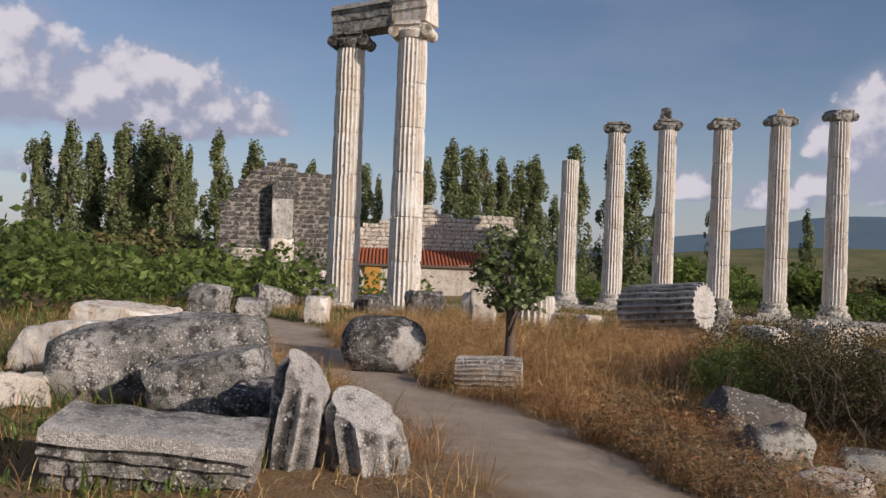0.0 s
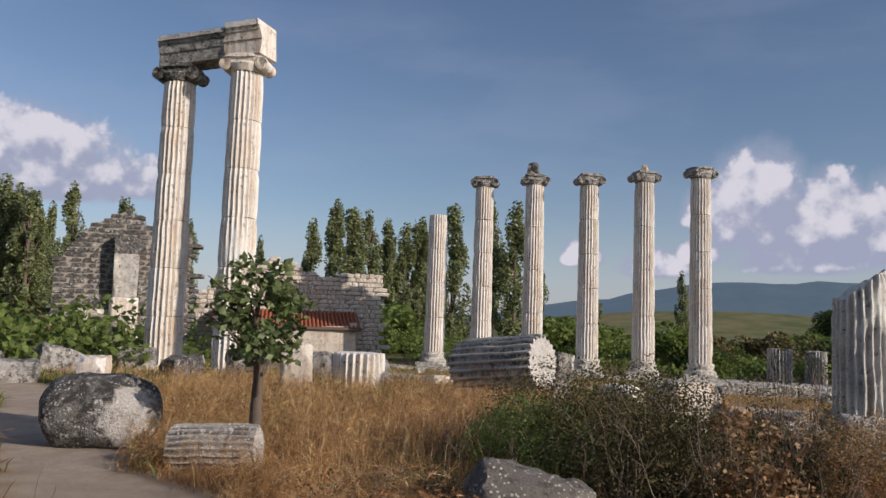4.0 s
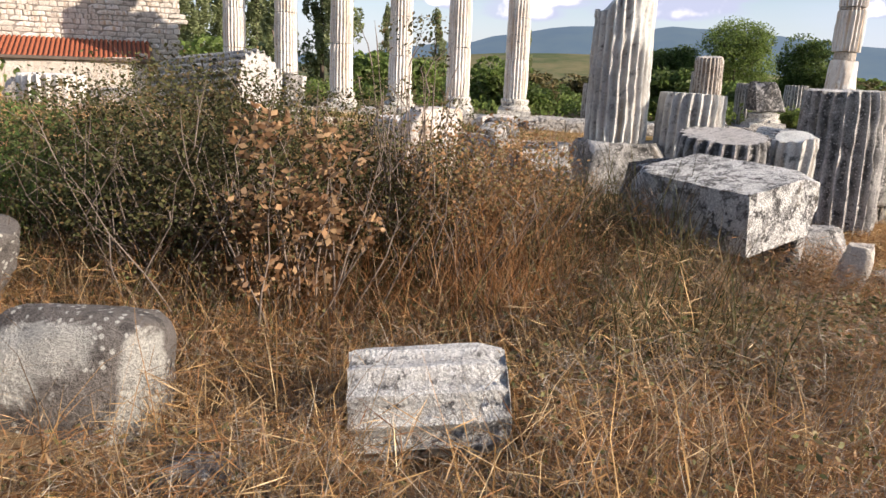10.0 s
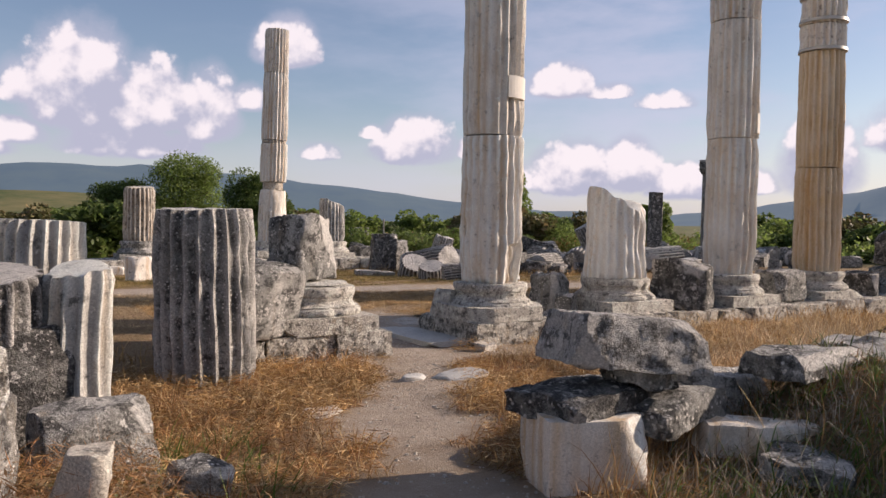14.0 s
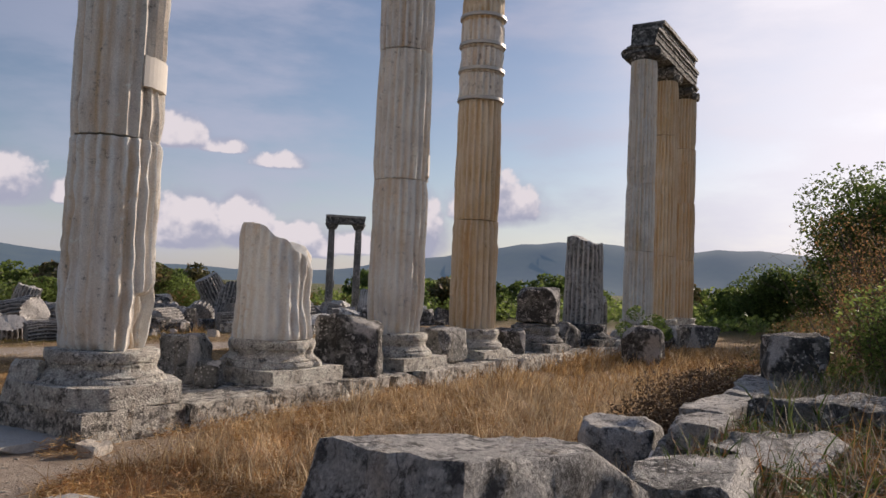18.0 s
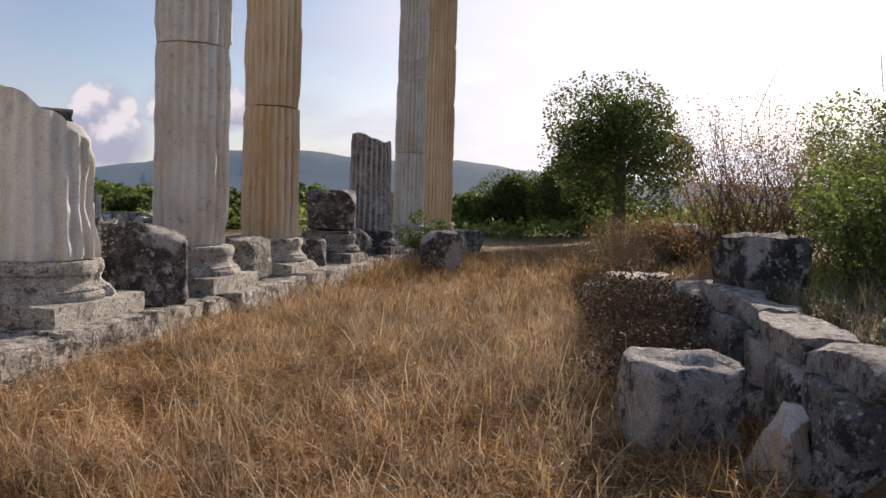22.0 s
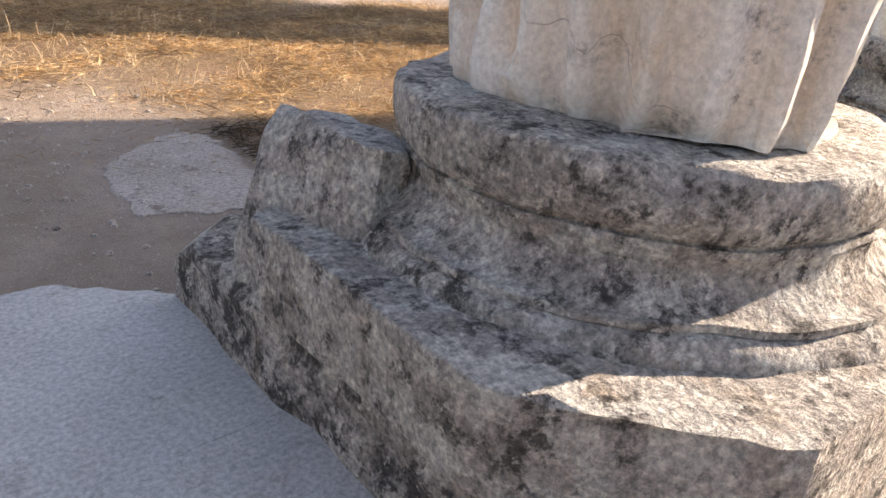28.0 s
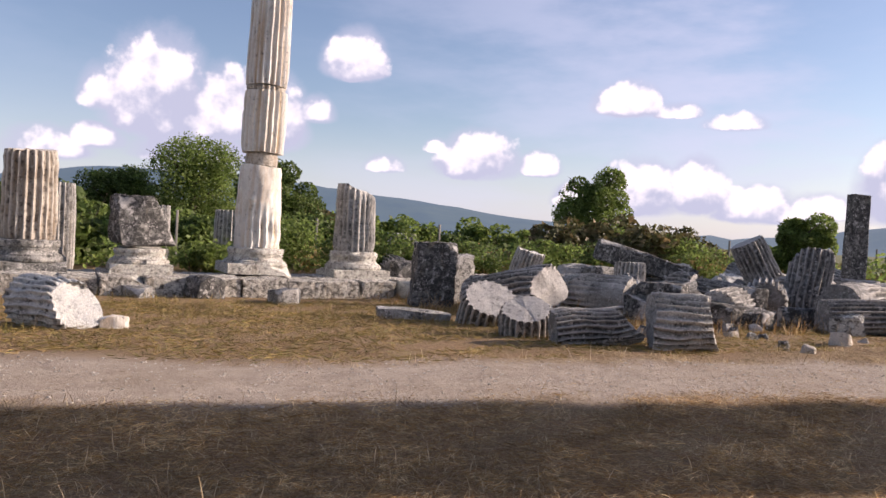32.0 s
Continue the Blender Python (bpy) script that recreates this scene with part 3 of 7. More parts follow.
def rough_block(name, size, material, seed, power=7.0, rough=0.035, cuts=7, taper=0.0, shear=0.0, chips=0.5, fresh=0.75, planes=()):
    """A worn stone: flat faces, rounded arrises, fractures along slanting planes (bright where fresh). Its base centre is the origin."""
    big, small = max(size), min(size)
    if cuts >= 6:
        cuts = int(min(22, max(cuts, 8 + 5 * big)))
    bm = bmesh.new()
    bmesh.ops.create_cube(bm, size=2.0)
    bmesh.ops.subdivide_edges(bm, edges=bm.edges[:], cuts=cuts, use_grid_fill=True)
    off = Vector((seed * 3.17, seed * 1.71, seed * 2.39))
    rad = small * min(0.5, 0.42 * (2.6 / power) ** 1.25) * (0.6 if power >= 4.5 else 1.0)
    half = Vector((size[0] / 2, size[1] / 2, size[2] / 2))
    wob = 0.55 if power > 10 else 1.0
    pts = []
    for v in bm.verts:
        p = Vector([math.copysign(abs(c) ** 0.8, c) for c in v.co])
        q = Vector((p.x * half.x, p.y * half.y, p.z * half.z))
        core = Vector([max(-h + rad, min(h - rad, c)) for c, h in zip(q, half)])
        d = q - core
        if d.length > 1e-6:
            q = core + d.normalized() * min(rad, d.length) if d.length > rad else q
        s = 1.0 - taper * (p.z * 0.5 + 0.5)
        q.x *= s
        q.y *= s
        q.x += shear * (p.z * 0.5 + 0.5) * size[0]
        n1 = noise.noise_vector(q * (1.5 / big) + off) * big * 1.1 * rough * wob
        n2 = noise.noise_vector(q * 5.0 + off) * rough * (0.55 if power > 10 else 0.85) * wob
        n3 = noise.noise_vector(q * 14.0 + off) * rough * 0.42
        pts.append(q + n1 + n2 + n3)
    rnd = random.Random(seed * 13 + 5)
    mark = [0.0] * len(pts)
    for k in range(int(3 + 6 * min(chips, 1.0)) if power < 15 else 3):
        d = Vector((rnd.choice((-1, 1)) * rnd.uniform(0.2, 1), rnd.choice((-1, 1)) * rnd.uniform(0.2, 1), rnd.uniform(-0.25, 1)))
        d = Vector((d.x / size[0], d.y / size[1], d.z / size[2])).normalized()
        reach = max(p.dot(d) for p in pts)
        cut = reach * rnd.uniform(0.74, 0.95)
        white = fresh if rnd.random() < 0.45 else 0.0
        for i, p in enumerate(pts):
            jag = 0.06 * small * noise.noise(p * (4.0 / big) + off * 2)
            over = p.dot(d) - cut - jag
            if over > 0:
                pts[i] = p - d * (over * 0.96)
                if over > 0.03 * small:
                    mark[i] = max(mark[i], white)
    for d, cut in planes:
        d = Vector(d).normalized()
        for i, p in enumerate(pts):
            over = p.dot(d) - cut - 0.02 * noise.noise(p * 4 + off)
            if over > 0:
                pts[i] = p - d * over
    lo = min(p.z for p in pts)
    for v, p in zip(bm.verts, pts):
        v.co = (p.x, p.y, p.z - lo)
    me = bpy.data.meshes.new(name)
    bm.to_mesh(me)
    bm.free()
    me.materials.append(material)
    return finish_stone(me, mark)


def moulded_block(name, size, material, seed, bands, rough=0.02):
    """A long cornice or architrave piece: the profile steps along its front, extruded and worn."""
    L_, D, Hh = size
    prof = [(D / 2, 0), (D / 2, Hh), (-D / 2, Hh)]
    z = Hh
    for dz, dx in bands:
        prof.append((prof[-1][0] + dx, z))
        z -= dz
        prof.append((prof[-1][0], max(z, 0)))
    prof.append((prof[-1][0], 0))
    n = 22
    off = Vector((seed * 2.1, seed * 0.7, seed * 1.9))
    verts, faces = [], []
    k = len(prof)
    for i in range(n + 1):
        x = -L_ / 2 + L_ * i / n
        for y, zz in prof:
            p = Vector((x, y, zz))
            p += noise.noise_vector(p * 5.0 + off) * rough + noise.noise_vector(p * 1.2 + off) * rough
            if i in (0, n):
                p.x += noise.noise(p * 2.2 + off) * 0.12
            verts.append(p)
    for i in range(n):
        for j in range(k):
            a, b = i * k + j, i * k + (j + 1) % k
            faces.append((a, b, b + k, a + k))
    faces.append(tuple(range(k - 1, -1, -1)))
    faces.append(tuple(range(n * k, n * k + k)))
    return finish_stone(mesh_from(name, verts, faces, material), [0.55 if i % k in (2, 3, 4) else 0.0 for i in range(len(verts))])


def flute_profile(phi, depth):
    f = phi % 1.0
    if f < 0.11 or f > 0.89:
        return 0.0
    return depth * math.sin(math.pi * (f - 0.11) / 0.78) ** 0.65


def drum_mesh(name, h, r0, r1, material, seed=0, flutes=22, per=6, rings=8, wear=0.25, break_top=None, rough=0.010, depth=0.125, hole=False, worn_side=None, notch=None, foot=0.0):
    """A fluted column drum standing on z = 0. wear: how much of the fluting is lost; break_top: (slope x, slope y, jag) of a broken top."""
    n = flutes * per
    off = Vector((seed * 1.37, seed * 2.11, seed * 0.83))
    verts, faces, mark = [], [], []
    sx, sy, jg = break_top or (0.0, 0.0, 0.0)
    for i in range(rings + 1):
        t = i / rings
        for j in range(n):
            a = 2 * math.pi * j / n
            ca, sa = math.cos(a), math.sin(a)
            r = r0 + (r1 - r0) * t
            q = Vector((ca * r, sa * r, t * h))
            top = h
            if break_top:
                top = h + sx * ca * r + sy * sa * r + jg * noise.noise(Vector((ca * 1.7, sa * 1.7, seed * 3.3)))
                top = max(0.12 * h, min(h * 1.0 + abs(jg), top))
            worn = noise.noise(q * 0.9 + off) * 0.9 + noise.noise(q * 2.7 + off) * 0.4
            w = smooth(0.55 - wear, 0.95 - wear, worn)
            if worn_side is not None:
                w = max(w, smooth(0.1, 0.75, math.cos(a - worn_side[0])) * worn_side[1] * (0.75 + 0.25 * noise.noise(q * 1.5 + off)))
            dip = flute_profile(j / per, depth) * (1 - w)
            r -= r * dip
            # worn arrises whitened by flute depth: light-dark contrast of the flutes put into colour
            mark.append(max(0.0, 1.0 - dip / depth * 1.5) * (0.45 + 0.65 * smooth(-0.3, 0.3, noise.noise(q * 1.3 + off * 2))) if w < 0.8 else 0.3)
            r -= r * 0.03 * w
            if rings >= 8:
                r -= max(0.0, noise.noise(Vector((q.x * 7, q.y * 7, q.z * 4.5)) + off) - 0.05) * 0.055 * max(0.0, 1.0 - dip / depth)
            if notch:
                na, half, nz, nd = notch
                off_a = abs((a - na + math.pi) % (2 * math.pi) - math.pi)
                if off_a < half and t * h < nz:
                    r -= nd
            if foot:
                r -= foot * smooth(0.5, 0.0, t * h) * (0.7 + 0.8 * noise.noise(Vector((ca * 2, sa * 2, seed))))
            edge = min(t, 1 - t) * rings
            if edge < 0.5:
                r -= 0.012 + max(0.0, noise.noise(q * 4 + off)) * 0.06
            p = Vector((ca * r, sa * r, t * top))
            p += noise.noise_vector(p * 6 + off) * rough + noise.noise_vector(p * 1.5 + off) * rough * 1.5
            verts.append(p)
    for i in range(rings):
        for j in range(n):
            a, b = i * n + j, i * n + (j + 1) % n
            faces.append((a, b, b + n, a + n))
    # caps as shrinking rings, so that a broken top is rough all over
    for base, flip, zc in ((0, True, None), (rings * n, False, True)):
        ring = [base + j for j in range(n)]
        for s in (0.95, 0.62, 0.3):
            ids = []
            rr = (r1 if zc else r0) * (1 - 1.06 * depth) * s
            for j in range(n):
                x, y = math.cos(2 * math.pi * j / n) * rr, math.sin(2 * math.pi * j / n) * rr
                z = verts[base + j].z
                if zc and break_top:
                    z = max(0.12 * h, h + sx * x + sy * y + jg * noise.noise(Vector((x * 2.5, y * 2.5, seed * 3.3))))
                elif zc:
                    z += noise.noise(Vector((x * 3, y * 3, seed))) * 0.012
                    if hole and s < 0.4:
                        z -= 0.015
                ids.append(len(verts))
                mark.append(0.8 if zc else 0.3)
                verts.append(Vector((x, y, z)))
            for j in range(n):
                f = (ring[j], ring[(j + 1) % n], ids[(j + 1) % n], ids[j])
                faces.append(f[::-1] if flip else f)
            ring = ids
        c = len(verts)
        verts.append(Vector((0, 0, sum(verts[k].z for k in ring) / n)))
        mark.append(0.5)
        for j in range(n):
            f = (ring[j], ring[(j + 1) % n], c)
            faces.append(f[::-1] if flip else f)
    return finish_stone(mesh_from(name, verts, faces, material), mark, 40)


def lathe_mesh(name, profile, material, n=64, seed=0, rough=0.006, broken=0.0):
    """A turned moulding: profile of (radius, z) from below upwards, closed at top and bottom."""
    off = Vector((seed * 1.9, seed * 0.6, seed * 2.7))
    verts, faces = [], []
    k = len(profile)
    for r, z in profile:
        for j in range(n):
            a = 2 * math.pi * j / n
            p = Vector((math.cos(a) * r, math.sin(a) * r, z))
            chip = max(0.0, noise.noise(Vector((math.cos(a) * 1.6, math.sin(a) * 1.6, z * 2.0 + seed)) * 1.3) - 0.28) * broken
            p *= 1 - min(chip * 0.35, 0.09) if r > 0.05 else 1
            p.z = z
            p += noise.noise_vector(p * 9 + off) * rough + noise.noise_vector(p * 2.5 + off) * rough * 1.5
            verts.append(p)
    for i in range(k - 1):
        for j in range(n):
            a, b = i * n + j, i * n + (j + 1) % n
            faces.append((a, b, b + n, a + n))
    faces.append(tuple(range(n - 1, -1, -1)))
    faces.append(tuple(range((k - 1) * n, k * n)))
    return finish_stone(mesh_from(name, verts, faces, material), None, 38)


def torus_profile(r, h):
    """Attic base: lower torus, fillet, scotia, fillet, upper torus."""
    pts = [(r * 1.27, 0.0)]
    for i in range(9):
        a = -math.pi / 2 + math.pi * i / 8
        pts.append((r * 1.24 + 0.10 * r * math.cos(a), h * (0.15 + 0.145 * math.sin(a))))
    pts += [(r * 1.26, h * 0.30), (r * 1.26, h * 0.34), (r * 1.235, h * 0.345)]
    for i in range(9):
        a = math.pi * i / 8
        pts.append((r * (1.21 - 0.05 * math.sin(a) - 0.1 * i / 8), h * (0.35 + 0.25 * i / 8)))
    pts += [(r * 1.12, h * 0.605), (r * 1.12, h * 0.645), (r * 1.10, h * 0.65), (r * 1.10, h * 0.665)]
    for i in range(9):
        a = -math.pi / 2 + math.pi * i / 8
        pts.append((r * 1.095 + 0.065 * r * max(0.0, math.cos(a)) ** 0.5, h * (0.83 + 0.16 * math.sin(a))))
    pts.append((r * 0.9, h * 1.0))
    return pts


def volute_mesh(name, r, thick, material, seed):
    """The scroll of an Ionic capital: a cushion with a raised spiral on its face."""
    verts, faces = [], []
    n = 72
    turns = 2.6
    # disc
    k = 24
    for z in (-thick / 2, thick / 2):
        for j in range(k):
            a = 2 * math.pi * j / k
            verts.append((math.cos(a) * r, z, math.sin(a) * r))
    for j in range(k):
        faces.append((j, (j + 1) % k, k + (j + 1) % k, k + j))
    faces.append(tuple(range(k - 1, -1, -1)))
    faces.append(tuple(range(k, 2 * k)))
    for side in (-1, 1):
        base = len(verts)
        for i in range(n + 1):
            t = i / n
            a = t * turns * 2 * math.pi
            rr = r * (1.02 - 0.86 * t)
            w = r * 0.10 * (1 - 0.6 * t)
            y = side * thick / 2
            for dr, dy in ((-w, 0), (-w * 0.6, side * 0.03), (w * 0.6, side * 0.03), (w, 0)):
                verts.append((math.cos(a) * (rr + dr), y + dy, math.sin(a) * (rr + dr)))
        for i in range(n):
            for j in range(3):
                a0 = base + i * 4 + j
                f = (a0, a0 + 1, a0 + 5, a0 + 4)
                faces.append(f if side < 0 else f[::-1])
    return mesh_from(name, verts, faces, material)


def add_capital(col, z, r, material, rz, seed, upper=None):
    """Ionic capital: echinus, canalis, two rolled bolsters with scrolls, abacus."""
    ech = part("echinus", lathe_mesh("echinus", [(r * 0.98, 0), (r * 1.03, 0.05), (r * 1.12, 0.14), (r * 1.16, 0.2), (r * 1.1, 0.24)], material, 40, seed), material, col, "", pose(0, 0, z))
    turn = Matrix.Rotation(rz, 4, "Z")
    can = part("canalis", rough_block("canalis", (r * 2.5, r * 1.75, 0.2), material, seed, 12, 0.012, 4), material, col, "", pose(0, 0, z + 0.2) @ turn)
    ab = part("abacus", rough_block("abacus", (r * 2.2, r * 2.05, 0.11), material, seed + 4, 12, 0.02, 4), material, col, "", pose(0, 0, z + 0.37) @ turn)
    for s in (-1, 1):
        part("volute", volute_mesh("volute", 0.20 * r / 0.5, r * 1.75, material, seed), material, col, "", pose(0, 0, z) @ turn @ pose(s * r * 1.13, 0, 0.2))
    return can


def column(label, x, y, z0, shaft, material=None, base=True, capital=None, seed=1, lean=(0, 0), per=6, plinth=True, group="", base_mat=None, sock=1.15, bed=0.42, slab=0.25, plinth_size=None, plinth_cuts=()):
    """A standing column: plinth and Attic base up to sock, then drums (height, radius below, radius above, options)."""
    col = thing("fluted_column", label, "column", pose(x, y, z0, lean[0], lean[1], 0), group)
    bmat = base_mat or BASE_STONE
    if base:
        r = shaft[0][1]
        if plinth:
            part("plinth", rough_block("plinth", (*(plinth_size or (r * 2.74, r * 2.74)), slab), bmat, seed, 15, 0.014, 14, chips=0.3, planes=plinth_cuts), bmat, col, "", pose(0, 0, bed - z0))
        part("attic_base", lathe_mesh("attic_base", torus_profile(r, sock - bed - slab + 0.01), bmat, 120, seed, 0.009, 1.0), bmat, col, "", pose(0, 0, bed + slab - 0.012 - z0))
    z = sock - z0
    for i, (h, ra, rb, opt) in enumerate(shaft):
        opt = dict(opt)
        mat = opt.pop("mat", material or MARBLE)
        turn = opt.pop("turn", 0.0)
        part("drum", drum_mesh("drum", h - 0.016, ra, rb, mat, seed * 7 + i, **dict(dict(per=per), **opt)), mat, col, "", pose(0, 0, z, 0, 0, turn))
        z += h
    if capital:
        add_capital(col, z, shaft[-1][2], capital[0], capital[1], seed)
    return col, z


# ---- ground ----
def spaced(lo, hi, step, far, grow):
    a = list(np.arange(lo, hi + 1e-6, step))
    d, x = step, hi
    while x < far:
        d *= grow
        x += d
        a.append(x)
    d, x, pre = step, lo, []
    while x > -far:
        d *= grow
        x -= d
        pre.append(x)
    return pre[::-1] + a


gx, gy = spaced(-26, 16, 0.28, 3500, 1.17), spaced(-17, 24, 0.28, 3500, 1.17)


def ground_material():
    m, nt, bsdf = start_mat("earth_and_litter", 0.97)
    g = nt.nodes.new("ShaderNodeNewGeometry")
    v = g.outputs["Position"]
    at = nt.nodes.new("ShaderNodeAttribute")
    at.attribute_name = "trodden"
    f0 = noise_tex(nt, v, 0.55, 6, 0.6)
    f1 = noise_tex(nt, v, 3.0, 8, 0.65)
    f2 = noise_tex(nt, v, 26.0, 7, 0.7)
    f3 = noise_tex(nt, v, 110.0, 4, 0.65)
    straw = noise_tex(nt, v, 30.0, 5, 0.7, (1.0, 5.0, 1.0))
    straw2 = noise_tex(nt, v, 30.0, 5, 0.7, (5.0, 1.4, 1.0))
    litter = mix(nt, ramp01(nt, f2, 0.35, 0.65), (0.15, 0.09, 0.05), (0.35, 0.225, 0.125))
    litter = mix(nt, ramp01(nt, f1, 0.42, 0.62, 0.5), litter, (0.22, 0.165, 0.075))
    litter = mix(nt, ramp01(nt, straw, 0.54, 0.66, 0.8), litter, (0.58, 0.43, 0.24))
    litter = mix(nt, ramp01(nt, straw2, 0.56, 0.68, 0.7), litter, (0.52, 0.37, 0.19))
    earth = mix(nt, ramp01(nt, f1, 0.3, 0.7), (0.36, 0.29, 0.225), (0.52, 0.435, 0.35))
    earth = mix(nt, ramp01(nt, f0, 0.45, 0.65, 0.4), earth, (0.37, 0.28, 0.19))
    earth = mix(nt, ramp01(nt, f2, 0.52, 0.72, 0.6), earth, (0.30, 0.23, 0.17))
    earth = mix(nt, ramp01(nt, f3, 0.60, 0.68, 0.7), earth, (0.66, 0.58, 0.49))
    earth = mix(nt, ramp01(nt, straw, 0.64, 0.72, 0.5), earth, (0.50, 0.37, 0.2))
    c = mix(nt, at.outputs["Fac"], litter, earth)
    # far land turns to scrub green
    ln = nt.nodes.new("ShaderNodeVectorMath")
    ln.operation = "LENGTH"
    nt.links.new(v, ln.inputs[0])
    green = mix(nt, ramp01(nt, noise_tex(nt, v, 0.08, 8, 0.7), 0.4, 0.62), (0.075, 0.10, 0.03), (0.20, 0.17, 0.075))
    c = mix(nt, ramp01(nt, ln.outputs["Value"], 24, 42), c, green)
    nt.links.new(c, bsdf.inputs["Base Color"])
    bump(nt, bsdf, mix(nt, 0.4, mix(nt, 0.5, f2, straw), f3), 1.0, 0.045)
    return m


def build_ground():
    verts = [(x, y, ground_z(x, y) if -40 < x < 40 and -40 < y < 45 else gz(x, y)) for y in gy for x in gx]
    nx = len(gx)
    faces = [(j * nx + i, j * nx + i + 1, (j + 1) * nx + i + 1, (j + 1) * nx + i) for j in range(len(gy) - 1) for i in range(nx - 1)]
    me = mesh_from("ground", verts, faces, ground_material(), True)
    a = me.attributes.new("trodden", "FLOAT", "POINT")
    a.data.foreach_set("value", [path_mask(v[0], v[1]) if -32 < v[0] < 46 and -18 < v[1] < 24 else 0.0 for v in verts])
    return single("ground", me, "uneven dry earth with trodden paths and straw litter", "ground", Matrix(), kind="structure")


build_ground()


# ---- the near colonnade ----
# broken-footed column by the gate gap
gate_col, _ = column("tall fluted white marble column with chipped foot beside the gate gap", 0, 0, 0.57,
       [(2.15, 0.475, 0.46, dict(wear=0.3, rings=40, per=8, mat=MARBLE_CLEAN, worn_side=(radians(205), 0.42), rough=0.014, notch=(radians(292), 0.34, 0.55, 0.10), foot=0.05)),
        (2.5, 0.46, 0.455, dict(wear=0.2, rings=10, mat=MARBLE_CLEAN, worn_side=(radians(190), 0.5))),
        (2.3, 0.455, 0.445, dict(wear=0.2, mat=MARBLE)), (1.4, 0.445, 0.43, dict(wear=0.3, mat=MARBLE, break_top=(0.3, 0.2, 0.2)))], seed=3, per=6, bed=0.57, slab=0.21, plinth_size=(1.48, 1.40),
       plinth_cuts=(((-1, -0.9, 0.1), 0.79), ((1, -0.8, 0), 0.78), ((-0.5, 1, 0), 0.7)))
column("broken fluted marble column stump on an Attic base, top split off at a slant", 2.66, 0.16, 0.57,
       [(1.3, 0.50, 0.485, dict(wear=0.2, rings=24, per=8, mat=MARBLE_CLEAN, break_top=(-0.36, 0.42, 0.22), worn_side=(radians(205), 0.9), rough=0.014, foot=-0.05))], seed=5, bed=0.57, slab=0.2)
pale_col, _ = column("tall fluted pale column with smooth worn flank and repair band", 5.5, 0.12, 0.57,
       [(2.5, 0.475, 0.46, dict(wear=0.3, rings=14, mat=MARBLE_CLEAN, worn_side=(radians(195), 0.7), rough=0.012, foot=0.05)),
        (2.15, 0.47, 0.455, dict(wear=0.25, mat=MARBLE_CLEAN, worn_side=(radians(195), 0.4))),
        (2.2, 0.46, 0.445, dict(wear=0.3, mat=MARBLE)), (1.6, 0.445, 0.43, dict(wear=0.3, mat=MARBLE))], seed=8, bed=0.57, slab=0.2)
ochre_col, zt = column("tall ochre-stained fluted column bound with metal straps", 8.28, 0.18, 0.57,
       [(2.1, 0.47, 0.455, dict(wear=0.1, rings=12, mat=MARBLE_OCHRE)), (2.35, 0.455, 0.44, dict(wear=0.15, rings=10, mat=MARBLE_OCHRE)),
        (0.55, 0.445, 0.44, dict(wear=0.4, mat=MARBLE)), (0.5, 0.44, 0.435, dict(wear=0.4, mat=MARBLE)), (0.55, 0.435, 0.43, dict(wear=0.4, mat=MARBLE)),
        (0.5, 0.43, 0.425, dict(wear=0.4, mat=MARBLE_OCHRE)), (1.5, 0.425, 0.415, dict(wear=0.3, mat=MARBLE))], seed=11, bed=0.57, slab=0.2)
for z in (4.47, 5.05, 5.56, 6.12):
    part("strap", lathe_mesh("strap", [(0.445, 0), (0.462, 0.0), (0.462, 0.06), (0.445, 0.06)], STEEL, 40, 1, 0.001), STEEL, ochre_col, "dull metal strap", pose(0, 0, z + 0.58 - 0.02))


def repair_patch(col, r, a0, a1, z0, z1, label):
    """A smooth mortar repair let into the fluting: a curved slab on the shaft."""
    n = 8
    verts, faces = [], []
    for i in range(n + 1):
        a = radians(a0 + (a1 - a0) * i / n)
        for rr, z in ((r - 0.06, z0), (r, z0 + 0.004 * (i % 3)), (r, z1 - 0.006 * (i % 2)), (r - 0.06, z1)):
            verts.append((math.cos(a) * rr, math.sin(a) * rr, z))
    for i in range(n):
        for j in range(4):
            p, q = i * 4 + j, i * 4 + (j + 1) % 4
            faces.append((p, p + 4, q + 4, q))
    faces += [(0, 1, 2, 3), (n * 4 + 3, n * 4 + 2, n * 4 + 1, n * 4)]
    part("repair_patch", mesh_from("repair_patch", verts, faces, REPAIR), REPAIR, col, label)


REPAIR = plain("smooth_repair_mortar", (0.72, 0.68, 0.61), (0.62, 0.58, 0.51), 7.0, 0.85, 0.12)
repair_patch(gate_col, 0.464, 263, 318, 3.25, 3.57, "smooth pale repair patch")
repair_patch(pale_col, 0.470, 283, 335, 3.16, 3.52, "smooth pale repair patch")
repair_patch(ochre_col, 0.455, 290, 330, 3.62, 3.98, "smooth pale repair patch")
column("Attic column base carrying a dark broken marble block", 11.1, 0.07, 0.57, [(0.05, 0.47, 0.47, dict(wear=0.8, rings=2, mat=MARBLE_DARK))], seed=14, bed=0.57, slab=0.2, base_mat=MARBLE_GREY)
single("marble_block", rough_block("marble_block", (1.15, 0.9, 0.78), MARBLE_DARK, 21, 9, 0.04), "dark weathered marble block resting on a column base", "stone block", pose(11.3, 0.1, 1.17, 0, 0, 20))
column("dark broken fluted column stump with a rounded top", 13.92, 0, 0.57,
       [(2.15, 0.52, 0.47, dict(wear=0.4, rings=12, mat=MARBLE_GREY, break_top=(0.05, 0.3, 0.08)))], seed=17, bed=0.57, slab=0.2, base_mat=MARBLE_DARK)
